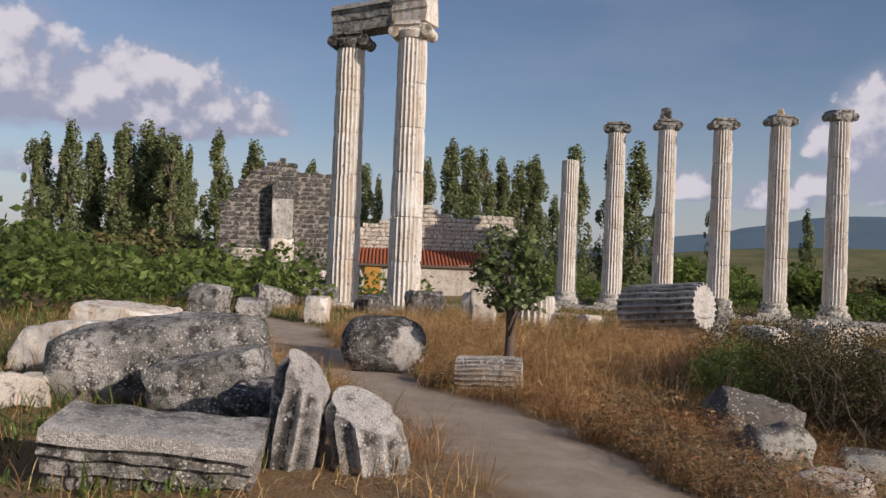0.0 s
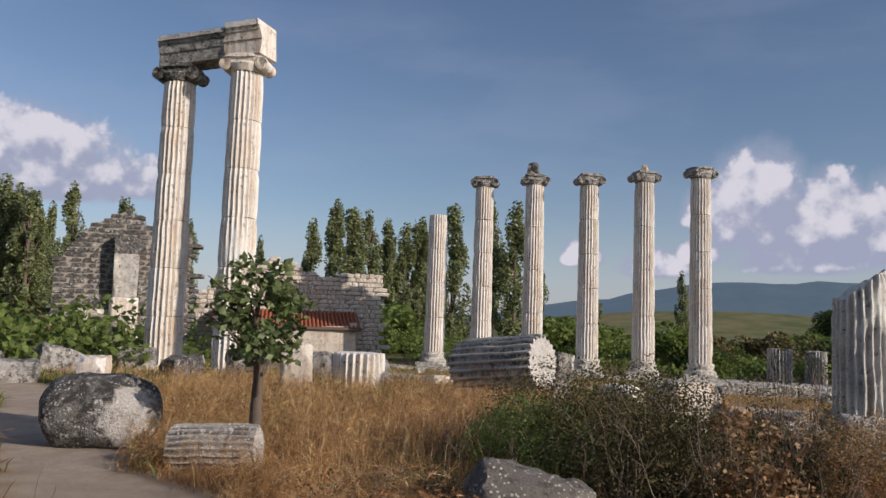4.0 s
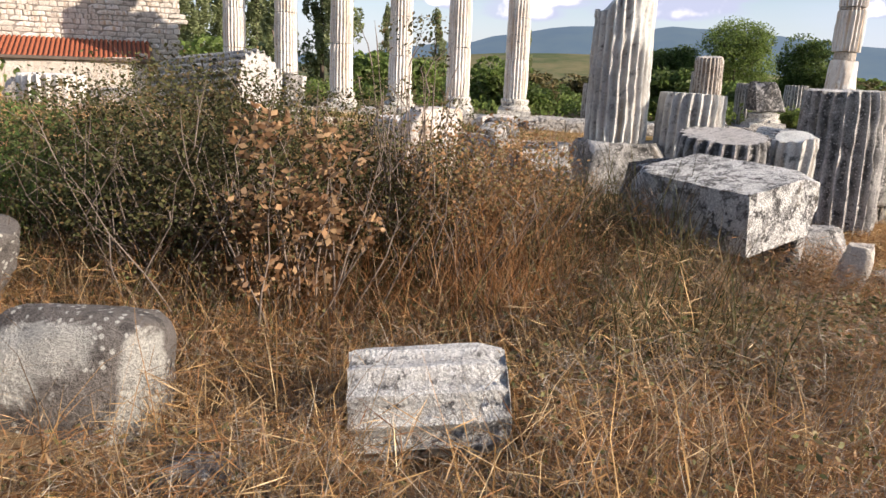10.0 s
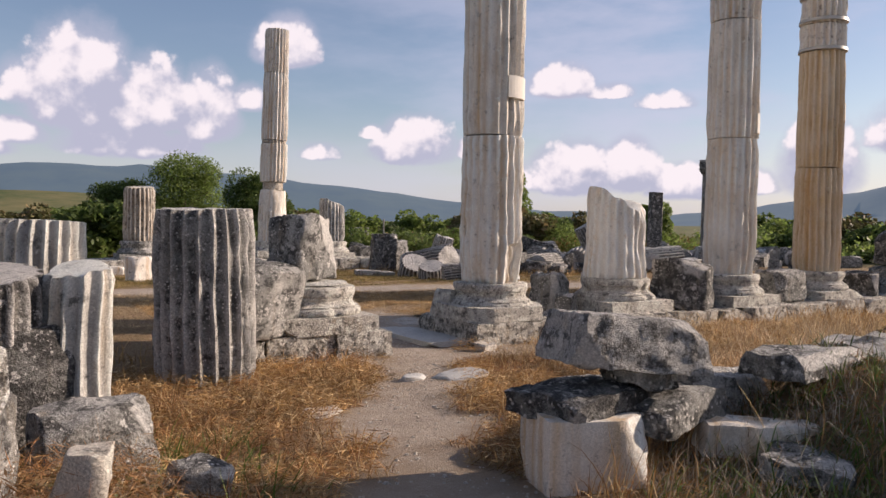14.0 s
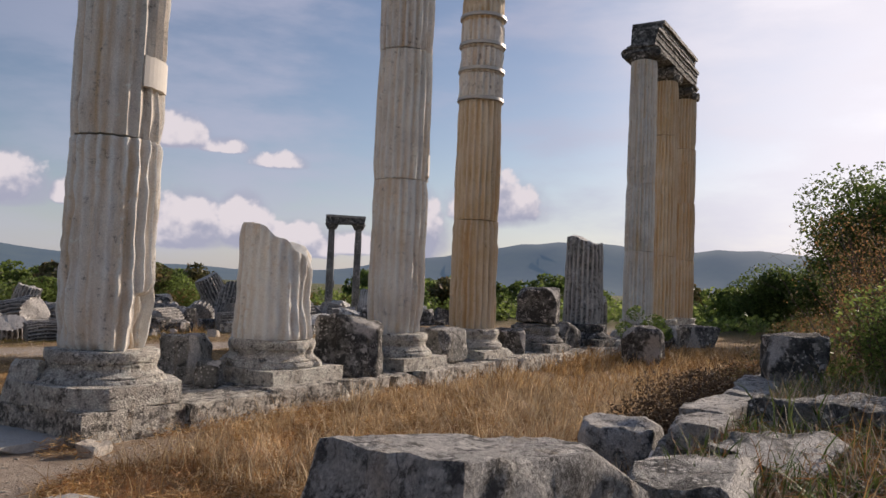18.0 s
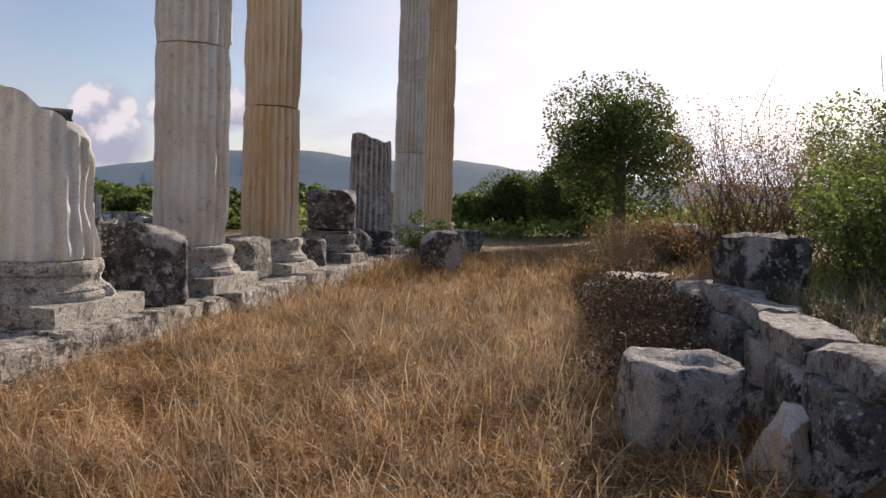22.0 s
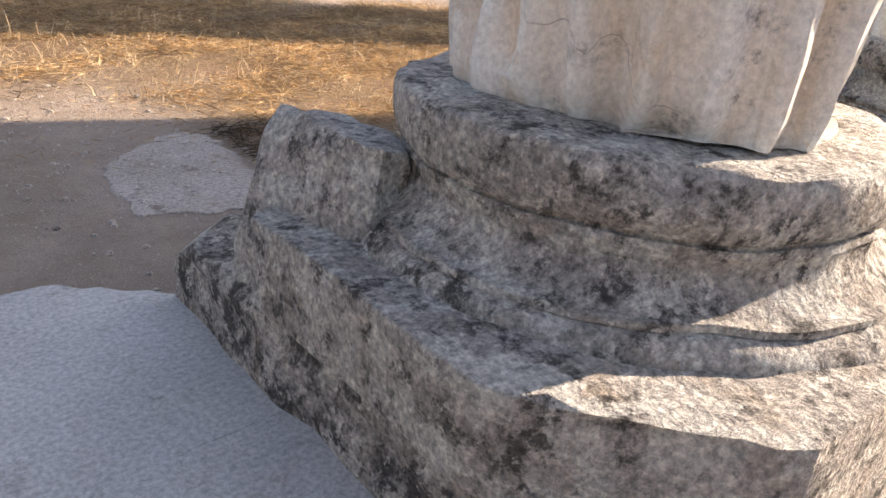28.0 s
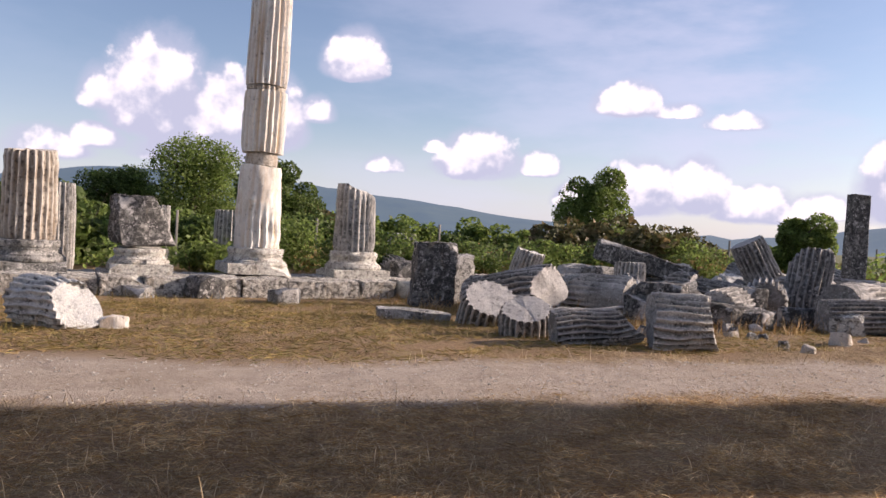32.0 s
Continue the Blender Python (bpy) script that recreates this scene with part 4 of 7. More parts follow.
# three columns that still carry their architrave
for i, (cx, mat) in enumerate(((19.7, MARBLE_CLEAN), (22.5, MARBLE_OCHRE), (25.3, MARBLE_OCHRE))):
    sh = [(2.2, 0.49, 0.475, dict(wear=0.35, mat=mat, rings=6)), (2.2, 0.475, 0.46, dict(wear=0.3, mat=mat, rings=6)), (2.1, 0.46, 0.445, dict(wear=0.3, mat=mat, rings=6)), (1.95, 0.445, 0.43, dict(wear=0.3, mat=mat, rings=6))]
    column("tall fluted column carrying a stone architrave", cx, 0.3, 0.57, sh, capital=(MARBLE_DARK, radians(90 if i == 0 else 0)), seed=20 + i, per=5, bed=0.57, slab=0.2, group="architrave columns")
arch = thing("architrave", "dark weathered marble architrave over three columns", "architrave", pose(22.5, 0.3, 10.1))
for i, cx in enumerate((-1.45, 1.45)):
    part("beam", moulded_block("beam", (2.9, 0.85, 0.62), MARBLE_DARK, 31 + i, [(0.1, -0.06), (0.12, 0.05), (0.2, 0.03), (0.2, 0.03)]), MARBLE_DARK, arch, "", pose(cx, 0, -0.03))
part("cornice", moulded_block("cornice", (4.6, 1.05, 0.3), MARBLE_DARK, 35, [(0.12, -0.06), (0.18, 0.08)]), MARBLE_DARK, arch, "", pose(-0.2, 0, 0.6))

# stylobate: pitted foundation blocks under the colonnade, with a gap for the path
random.seed(5)


def foundation(name, label, x0, x1, y, depth, z, h, mat, seed):
    f = thing(name, label, "foundation", pose(x0, y, z), kind="structure")
    x, i = x0, 0
    while x < x1 - 0.2:
        w = min(random.uniform(0.75, 1.5), x1 - x)
        part("stone", rough_block("stone", (w - 0.015, depth + random.uniform(-0.05, 0.05), h + random.uniform(-0.03, 0.01)), mat, seed + i, 13, 0.045, 18, chips=-0.3), mat, f, "", pose(x - x0 + w / 2, random.uniform(-0.03, 0.03), 0))
        x += w
        i += 1
    return f


foundation("foundation_near", "row of pitted grey foundation stones under the colonnade", -0.70, 17.0, 0.08, 1.62, 0.12, 0.46, FOUNDATION, 100)
foundation("foundation_gate", "low pitted stone course under a column base", -4.7, -2.0, -0.05, 1.35, 0.12, 0.5, FOUNDATION, 140)
foundation("foundation_east", "low stone course under the architrave columns", 17.0, 27.5, 0.2, 1.3, 0.12, 0.455, FOUNDATION, 160)
foundation("foundation_far", "low pale stone course under the far colonnade", -23.0, 9.5, 20.6, 2.6, -0.06, 0.5, FOUNDATION, 180)

# gate gap: cement threshold and paving slabs
single("threshold", rough_block("threshold", (0.7, 1.62, 0.12), CEMENT, 61, 60, 0.003, 10, chips=0.0, fresh=0), "smooth pale cement threshold slab in the gate gap", "threshold", pose(-1.0, 0.34, 0.235, 0, 0, 3), kind="structure")
for i, (x, y, sx, sy, rz, mat, lab) in enumerate(((-1.95, -2.3, 0.62, 0.42, 20, CEMENT, "flat stone slab on the path"), (-2.5, -2.2, 0.3, 0.2, 0, CEMENT, "small flat stone on the path"),
                                                  (-5.65, -6.35, 0.62, 0.36, -20, MARBLE_GREY, "flat grey stone slab on the path"), (-5.7, -7.0, 0.45, 0.3, 10, MARBLE_GREY, "small flat stone slab on the path"), (-4.1, -3.45, 0.4, 0.28, 40, RUBBLE, "flat pale stone in the grass"))):
    single("paving_slab", rough_block("paving_slab", (sx, sy, 0.16), mat, 200 + i, 5, 0.02, 7, chips=1.0, fresh=0), lab, "paving slab", pose(x, y, gz(x, y) - 0.13, 0, 0, rz), "paving slabs")


def clip_half(poly, p, d):
    """The part of a polygon on the side of p that d points away from."""
    out = []
    for a, b in zip(poly, poly[1:] + poly[:1]):
        da, db = (a - p).dot(d), (b - p).dot(d)
        if da <= 0:
            out.append(a)
        if da * db < 0:
            out.append(a.lerp(b, da / (da - db)))
    return out


def cracked_slab(label, outline, pieces, mat, seed, crack=0.006, lift=0.012, ragged=0.008):
    """A paving slab sunk in the ground, broken into flat angular pieces with open cracks between them."""
    rnd = random.Random(seed)
    pts = [Vector((x, y, 0)) for x, y in outline]
    mid = sum(pts, Vector()) / len(pts)
    t = thing("paving_slab", label, "paving slab", pose(mid.x, mid.y, gz(mid.x, mid.y)), "paving slabs")
    ring = []
    for a, b in zip(pts, pts[1:] + pts[:1]):
        n = max(2, int((b - a).length / 0.05))
        ring += [a.lerp(b, k / n) - mid + Vector((rnd.uniform(-ragged, ragged), rnd.uniform(-ragged, ragged), 0)) for k in range(n)]
    lo, hi = [min(p[k] for p in ring) for k in (0, 1)], [max(p[k] for p in ring) for k in (0, 1)]
    seeds = [Vector((rnd.uniform(lo[0], hi[0]), rnd.uniform(lo[1], hi[1]), 0)) for _ in range(pieces)]
    for c in seeds:
        cell = ring
        for o in seeds:
            if o is not c and cell:
                d = (o - c).normalized()
                cell = clip_half(cell, (c + o) / 2 - d * crack / 2, d)
        if len(cell) < 3:
            continue
        tilt = Vector((rnd.uniform(-0.006, 0.006), rnd.uniform(-0.006, 0.006), 0))
        m = sum(cell, Vector()) / len(cell)
        n = len(cell)
        top = [lift + tilt.dot(p - m) for p in cell]
        verts = [Vector((p.x, p.y, -0.06)) for p in cell] + [Vector((p.x, p.y, z - 0.005)) for p, z in zip(cell, top)]
        verts += [m + (p - m) * (1 - 0.006 / max(0.03, (p - m).length)) + Vector((0, 0, z)) for p, z in zip(cell, top)]
        faces = [(r * n + k, r * n + (k + 1) % n, (r + 1) * n + (k + 1) % n, (r + 1) * n + k) for r in (0, 1) for k in range(n)]
        faces.append(tuple(range(2 * n, 3 * n)))
        part("slab_piece", mesh_from("slab_piece", verts, faces, mat), mat, t)
    return t


cracked_slab("smooth white marble paving slab sunk in dry grass", [(2.0, 2.52), (2.2, 2.6), (2.48, 2.62), (2.69, 2.42), (2.55, 2.1), (2.37, 1.81), (2.1, 1.92), (1.88, 2.0)], 2, MARBLE_CLEAN, 3, 0.003, 0.009)
cracked_slab("white marble paving slab shattered by cracks", [(1.88, 1.985), (2.1, 1.9), (2.37, 1.795), (2.22, 1.66), (2.05, 1.58), (1.77, 1.58), (1.39, 1.64), (1.24, 1.7), (1.3, 1.86), (1.38, 1.91), (1.46, 1.88), (1.72, 1.86)], 26, MARBLE_CLEAN, 4, 0.007, 0.009)
cracked_slab("small flat marble slab in earth", [(1.235, 1.7), (0.92, 1.72), (1.0, 1.84), (1.09, 1.95), (1.28, 1.86)], 1, MARBLE_CLEAN, 5, lift=0.008)
cracked_slab("flat worn stone slab sunk in earth", [(-0.44, 2.3), (-0.3, 2.41), (-0.07, 2.63), (0.03, 2.63), (0.13, 2.5), (0.1, 2.24), (0.08, 2.01), (0.1, 1.87), (0.12, 1.7), (0.02, 1.55), (-0.29, 1.6), (-0.55, 1.67), (-0.52, 1.94), (-0.5, 2.21)], 1, EARTH_SLAB, 6, lift=0.006, ragged=0.03)
cracked_slab("half-buried stone slab in earth", [(0.26, 1.6), (0.52, 1.63), (0.77, 1.59), (0.71, 1.48), (0.42, 1.42), (0.26, 1.5)], 1, CEMENT, 7, lift=0.005, ragged=0.02)

# the row west of the gap
column("Attic column base on a stone course", -2.86, -0.1, 0.62, [(0.05, 0.47, 0.47, dict(wear=0.9, rings=2, mat=BASE_STONE))], seed=41, sock=1.2, bed=0.61, slab=0.22)
single("marble_block", rough_block("marble_block", (0.72, 0.6, 0.8), MARBLE_GREY, 44, 8, 0.05, shear=0.1), "grey marble block with a white broken face on a column base", "stone block", pose(-2.98, 0.0, 1.22, 0, 3, 25))
single("boulder", rough_block("boulder", (0.9, 0.8, 0.85), MARBLE_GREY, 47, 5.5, 0.05), "rounded grey marble block leaning by a column base", "stone block", pose(-3.75, -0.45, 0.6, 4, 0, 30))
single("column_drum", drum_mesh("column_drum", 1.86, 0.54, 0.52, MARBLE_GREY, 51, rings=12, per=7, wear=0.1, rough=0.012), "large upright fluted drum with black crust", "column drum", pose(-4.45, -1.1, gz(-4.45, -1.1) - 0.05, 1, -2, 20))
single("column_drum", drum_mesh("column_drum", 1.14, 0.225, 0.215, MARBLE_STREAK, 53, flutes=12, rings=14, per=8, wear=0.05, depth=0.17, break_top=(0.15, 0.1, 0.05)), "small upright fluted shaft piece", "column drum", pose(-6.03, -3.98, 0.55, 2, 1, 0))
single("column_drum", drum_mesh("column_drum", 1.05, 0.55, 0.53, MARBLE_STREAK, 55, rings=8, per=7, wear=0.15), "short upright fluted drum", "column drum", pose(-5.92, 1.25, 0.92, 0, 2, 10))
single("marble_block", rough_block("marble_block", (1.3, 1.2, 0.3), MARBLE_GREY, 56, 10, 0.03), "moulded slab under an upright drum", "stone block", pose(-5.92, 1.25, 0.64, 0, 0, 10))
single("column_drum", drum_mesh("column_drum", 0.40, 0.44, 0.43, MARBLE_DARK, 57, rings=6, per=8, wear=0.35, depth=0.09, break_top=(0.05, 0.05, 0.02)), "low dark fluted drum slice", "column drum", pose(-6.62, -3.9, 1.27, 3, -2, 40))
single("marble_block", rough_block("marble_block", (1.5, 0.9, 0.8), MARBLE_DARK, 58, 9, 0.04), "dark marble block under a drum slice", "stone block", pose(-6.75, -3.85, 0.5, 0, 0, 12))
column("tall broken fluted column shaft with a slanting split top", -7.07, 1.25, 0.30,
       [(2.34, 0.50, 0.48, dict(wear=0.08, rings=24, per=8, mat=MARBLE_STREAK, depth=0.14, break_top=(0.55, 0.0, 0.2), rough=0.012))], seed=63, base=False, sock=1.1)
single("marble_block", rough_block("marble_block", (1.35, 1.3, 0.75), MARBLE_GREY, 64, 7, 0.05), "cracked grey plinth block under a broken column", "stone block", pose(-6.98, 1.25, 0.36, 0, 0, 12))

# west front: two columns with an architrave
P1, P2 = (-24.25, 5.1), (-21.95, 4.95)
for i, (cx, cy, zb) in enumerate(((*P1, 1.1), (*P2, 1.1))):
    hh = (9.3 if i == 0 else 9.4) - zb
    n = 6
    sh = [(hh / n, 0.53 - 0.012 * k, 0.518 - 0.012 * k, dict(wear=0.05 + 0.08 * (k % 2), mat=MARBLE, rings=6, depth=0.125)) for k in range(n)]
    c, _ = column("tall sunlit fluted column with Ionic capital and ochre stains", cx, cy, 0.5, sh, capital=(MARBLE_DARK if i == 0 else MARBLE, radians(10)), seed=70 + i, per=6, sock=zb, plinth=False, group="west front columns")
west_arch = thing("architrave", "weathered two-piece marble architrave on two columns", "architrave", pose(-22.95, 5.05, 9.83, 0, -1.5, -3.7))
part("beam", moulded_block("beam", (2.3, 0.8, 0.85), MARBLE_GREY, 77, [(0.14, -0.08), (0.1, 0.06), (0.25, 0.03), (0.2, 0.03)]), MARBLE_GREY, west_arch, "", pose(-0.7, 0, 0))
part("beam", moulded_block("beam", (1.15, 0.85, 0.95), MARBLE, 78, [(0.16, -0.1), (0.12, 0.06), (0.25, 0.03), (0.2, 0.04)]), MARBLE, west_arch, "", pose(1.05, 0, 0))

# far colonnade, west part
for i, (cx, cy, top) in enumerate(((-20.97, 21.37, 7.7), (-18.7, 21.3, 9.0), (-16.3, 21.28, 9.05), (-13.8, 21.31, 9.0), (-11.36, 21.39, 9.1), (-8.95, 21.49, 9.25))):
    n = 4 + i % 2
    hh = top - 1.15
    sh = [(hh / n, 0.50 - 0.07 * k / n, 0.50 - 0.07 * (k + 1) / n, dict(wear=0.1 + 0.12 * ((k * 3 + i) % 3), mat=MARBLE, rings=5)) for k in range(n)]
    c, zt = column("tall sunlit fluted marble column" + (" without capital" if i == 0 else " with a worn Ionic capital"), cx, cy, 0.42, sh, capital=None if i == 0 else (MARBLE_GREY, radians(8 * i)), seed=80 + i, per=5, group="far colonnade")
    if i == 2:
        part("beam_fragment", rough_block("beam_fragment", (0.55, 0.5, 0.55), MARBLE_DARK, 90, 7, 0.04, taper=0.25), MARBLE_DARK, c, "dark stone fragment", pose(-0.1, 0, zt + 0.47))
    if i == 4:
        part("stub", rough_block("stub", (0.35, 0.3, 0.32), MARBLE_OCHRE, 91, 5, 0.04, taper=0.5), MARBLE_OCHRE, c, "broken stub", pose(0, 0, zt + 0.47))
# far colonnade, east part
column("broken column stump with brown and white crust", -1.33, 20.98, 0.42, [(2.0, 0.58, 0.55, dict(wear=0.3, mat=BROWN_JOINT, rings=14, per=8, break_top=(0.06, 0.1, 0.06)))], seed=93, base_mat=MARBLE_GREY)
column("tall patched fluted column with a narrow brown joint", 3.73, 21.0, 0.42,
       [(2.05, 0.60, 0.54, dict(wear=0.8, mat=MARBLE_CLEAN, rings=14, rough=0.03)), (0.33, 0.41, 0.41, dict(wear=0.95, mat=BROWN_JOINT, rings=3)), (1.55, 0.54, 0.54, dict(wear=0.35, mat=MARBLE_CLEAN, rings=8)),
        (0.12, 0.48, 0.5, dict(wear=0.8, mat=BROWN_JOINT, rings=2)), (2.7, 0.53, 0.50, dict(wear=0.15, mat=MARBLE, rings=8)), (1.75, 0.50, 0.48, dict(wear=0.2, mat=MARBLE, rings=8))], seed=95, lean=(0, 1.2))
column("dark broken column stump with a slanting top", 6.35, 20.98, 0.42, [(1.65, 0.56, 0.53, dict(wear=0.5, mat=MARBLE_GREY, rings=10, break_top=(-0.3, 0.1, 0.15)))], seed=97)
column("Attic base with a tilted broken drum", 1.0, 20.9, 0.42, [(0.05, 0.5, 0.5, dict(wear=0.9, rings=2, mat=BASE_STONE))], seed=98, sock=1.05)
single("marble_block", rough_block("marble_block", (1.3, 0.9, 1.15), MARBLE_DARK, 99, 6, 0.05, taper=0.35, shear=-0.25), "dark slanting drum fragment on a column base", "stone block", pose(1.1, 20.9, 1.07, 0, 0, 15))


# ---- fallen stones ----
def put_block(x, y, size, mat, label, rz=0, tx=0, ty=0, seed=1, power=7.0, sink=0.06, z=None, rough=0.04, taper=0.0, shear=0.0, cuts=7, name="marble_block", cat="stone block", group=""):
    zz = gz(x, y) - sink if z is None else z
    return single(name, rough_block(name, size, mat, seed, power, rough, cuts, taper, shear), label, cat, pose(x, y, zz, tx, ty, rz), group)


def put_drum(x, y, r, h, mat, label, rz=0, lie=0.0, seed=1, z=None, roll=0.0, sink=0.05, group="", flutes=22, **opt):
    """A fluted drum: upright at lie 0, on its side at lie 90, with the axis towards rz."""
    me = drum_mesh("column_drum", h, r, r * 0.97, mat, seed, flutes=flutes, **dict(dict(per=6, rings=7, wear=0.15), **opt))
    zz = gz(x, y) - sink if z is None else z
    if lie > 45:
        m = pose(x, y, zz + r * math.sin(radians(lie)), 0, 0, rz) @ pose(0, 0, 0, 0, lie, 0) @ pose(0, 0, -h / 2, 0, 0, roll)
    else:
        m = pose(x, y, zz, 0, 0, rz) @ pose(0, 0, 0, 0, lie, roll)
    return single("column_drum", me, label, "column drum", m, group)


# mound beside the first path
single("cornice_block", moulded_block("cornice_block", (1.3, 0.6, 0.45), MARBLE_GREY, 301, [(0.1, -0.05), (0.1, 0.06), (0.12, 0.05), (0.12, 0.05)], 0.025), "grey moulded cornice block lying in weeds", "stone block", pose(-15.0, -12.75, gz(-15.0, -12.75) - 0.04, 3, 6, 32))
put_block(-16.15, -10.75, (1.1, 0.75, 0.6), MARBLE_GREY, "pale broken marble boulder among weeds", 30, 0, -12, 303, 4.5, rough=0.06)
put_block(-17.2, -10.2, (2.2, 1.0, 0.8), MARBLE_GREY, "long grey lichen-spotted marble slab", 38, 8, -10, 305, 4.0, rough=0.06, cuts=9)
put_block(-15.2, -11.35, (0.5, 0.5, 0.52), MARBLE_DARK, "small grey marble block in weeds", 10, 10, 0, 306, 6)
put_drum(-14.54, -11.9, 0.25, 0.74, MARBLE_DARK, "dark upright fluted fragment split at the top", 20, 10, 307, flutes=9, depth=0.2, rings=10, break_top=(-0.9, 0.3, 0.1), wear=0.2)
put_drum(-13.95, -11.67, 0.3, 0.5, MARBLE_GREY, "leaning fluted column fragment with deep channels", 35, -10, 308, flutes=10, depth=0.2, rings=10, break_top=(-0.5, 0.45, 0.06), wear=0.1)
for i, (x, y, s, mat, rz, pw, lab) in enumerate(((-19.4, -9.6, (1.5, 1.1, 0.7), MARBLE, 15, 4, "pale weathered boulder"), (-21.4, -6.8, (1.9, 1.1, 0.72), MARBLE, 25, 4, "pale weathered boulder"), (-23.2, -2.6, (1.0, 0.85, 0.95), MARBLE_GREY, 10, 5, "grey standing block"),
                                                 (-22.6, -1.8, (0.95, 0.8, 0.55), MARBLE_GREY, 45, 4, "grey weathered block"), (-25.2, 2.6, (1.8, 1.1, 0.5), MARBLE_DARK, 20, 7, "dark flat slab"), (-23.9, 0.6, (1.2, 0.8, 0.75), MARBLE_GREY, 60, 7, "slanting grey block"),
                                                 (-20.7, -1.9, (0.65, 0.5, 0.78), MARBLE, 20, 9, "upright white block"), (-20.4, 3.2, (1.3, 0.9, 0.85), MARBLE_DARK, 30, 4, "dark boulder by the columns"), (-19.3, 4.6, (1.2, 0.9, 0.95), MARBLE_GREY, 5, 5, "grey boulder by the columns"),
                                                 (-21.2, 1.6, (1.1, 0.8, 0.7), MARBLE_DARK, 70, 5, "dark boulder by the columns"), (-18.4, 6.5, (1.3, 0.8, 0.8), MARBLE_GREY, 35, 5, "grey boulder by the columns"), (-24.6, 4.6, (1.4, 1.0, 0.8), MARBLE_GREY, 15, 4, "grey boulder by the columns"),
                                                 (-26.8, 1.2, (1.6, 0.9, 0.6), MARBLE_GREY, -10, 5, "grey block in weeds"), (-20.3, -8.6, (0.9, 0.7, 0.45), RUBBLE, 40, 4, "pale stone in weeds"), (-18.0, -11.6, (0.8, 0.7, 0.4), RUBBLE, 70, 4, "pale stone in weeds"), (-16.8, -13.4, (0.9, 0.7, 0.4), MARBLE_GREY, 0, 4, "grey stone in weeds"))):
    put_block(x, y, tuple(0.8 * k for k in s), mat, lab + " on the mound", rz, (i * 37) % 14 - 7, 18 if i == 5 else (i * 23) % 12 - 6, 310 + i, pw + 1.5, rough=0.05, group="mound stones")
put_block(-16.35, -6.95, (1.2, 0.95, 0.78), MARBLE_DARK, "large rounded dark grey boulder beside the path", 20, 0, 0, 330, 2.5, rough=0.03, cuts=9, name="boulder")
put_drum(-14.5, -7.65, 0.24, 0.8, MARBLE_GREY, "short fluted shaft piece lying in dry grass", 15, 88, 331)
put_block(-11.5, -8.5, (0.86, 0.7, 0.6), ROSETTE_STONE, "dark rounded marble block with white edges in dry grass", 20, 0, 16, 332, 6, rough=0.06, cuts=9)
put_block(-10.95, -9.55, (0.8, 0.35, 0.16), MARBLE, "white marble slab at the foot of a dark block", 5, 0, 4, 333, 6)
put_block(-10.34, -8.8, (0.7, 0.42, 0.6), ROSETTE_STONE, "upright oval stone spotted with white lichen", 14, -8, 3, 334, 3.6, z=0.52, rough=0.025, cuts=14)
put_block(-11.2, -9.5, (0.62, 0.5, 0.5), ROSETTE_STONE, "grey rounded stone in dry grass", 50, 0, 0, 335, 3.5)
put_block(-10.75, -9.95, (0.6, 0.5, 0.34), MARBLE, "pale broken stone in dry grass", 70, 0, 0, 336, 4)
put_drum(-8.87, -8.66, 0.24, 0.64, LICHEN_STONE, "short fluted shaft piece half buried in grass", 6, 84, 337, flutes=12, wear=0.3, z=0.58)
put_block(-9.62, -9.25, (0.3, 0.24, 0.2), MARBLE_GREY, "small grey stone in dry grass", 0, 0, 0, 338, 3.5)
put_drum(-16.65, 1.2, 0.56, 0.82, MARBLE, "short upright fluted stump", 0, 0, 340, wear=0.05, per=8, depth=0.15)
put_block(-17.3, -0.4, (0.6, 0.3, 0.95), RUBBLE, "pale upright stone slab with a rounded top", 25, 0, 0, 341, 4)
put_drum(-13.45, 0.6, 0.55, 1.85, MARBLE_GREY, "long fluted drum lying on its side", -24, 84, 342, rings=10, sink=-0.12, per=8)
put_block(-13.6, 0.65, (1.7, 0.8, 0.36), FOUNDATION, "rough stones under a lying drum", 8, 0, 0, 349, 5, sink=0.2)
put_block(-10.2, 1.4, (0.95, 0.9, 1.1), MARBLE, "white marble block with a split face", 25, 0, 0, 343, 6, shear=0.1)
put_block(-12.4, 0.9, (0.36, 0.16, 1.0), MARBLE_GREY, "thin upright marble slab in grass", 40, 0, 6, 344, 8)
put_block(-9.2, 0.7, (0.62, 0.5, 0.5), RUBBLE, "yellowish rounded stone in grass", 0, 0, 0, 345, 3.5)
put_block(-9.6, 3.0, (1.1, 0.9, 0.7), MARBLE_GREY, "rounded grey block in grass", 15, 0, 0, 346, 4)
put_block(-8.1, 3.4, (0.9, 0.7, 0.6), MARBLE_GREY, "grey squared block in grass", -15, 0, 0, 347, 8)
put_drum(-8.3, 0.3, 0.4, 0.8, MARBLE_DARK, "dark fluted drum lying behind bushes", 40, 88, 348)
random.seed(11)
for i in range(46):
    x, y = random.uniform(-21, 5), random.uniform(6, 19.4)
    if seg_dist(x, y, NAVE_PATH) < 1.7 or (x > -3 and y < 17):
        continue
    s = random.uniform(0.35, 1.1)
    put_block(x, y, (s, s * random.uniform(0.6, 0.9), s * random.uniform(0.4, 0.8)), random.choice((MARBLE_GREY, MARBLE_DARK, MARBLE, RUBBLE)), "weathered marble fragment on the temple floor", random.uniform(0, 180), random.uniform(-8, 8), random.uniform(-8, 8), 360 + i, random.choice((4, 6, 8)), cuts=4, group="temple floor fragments")
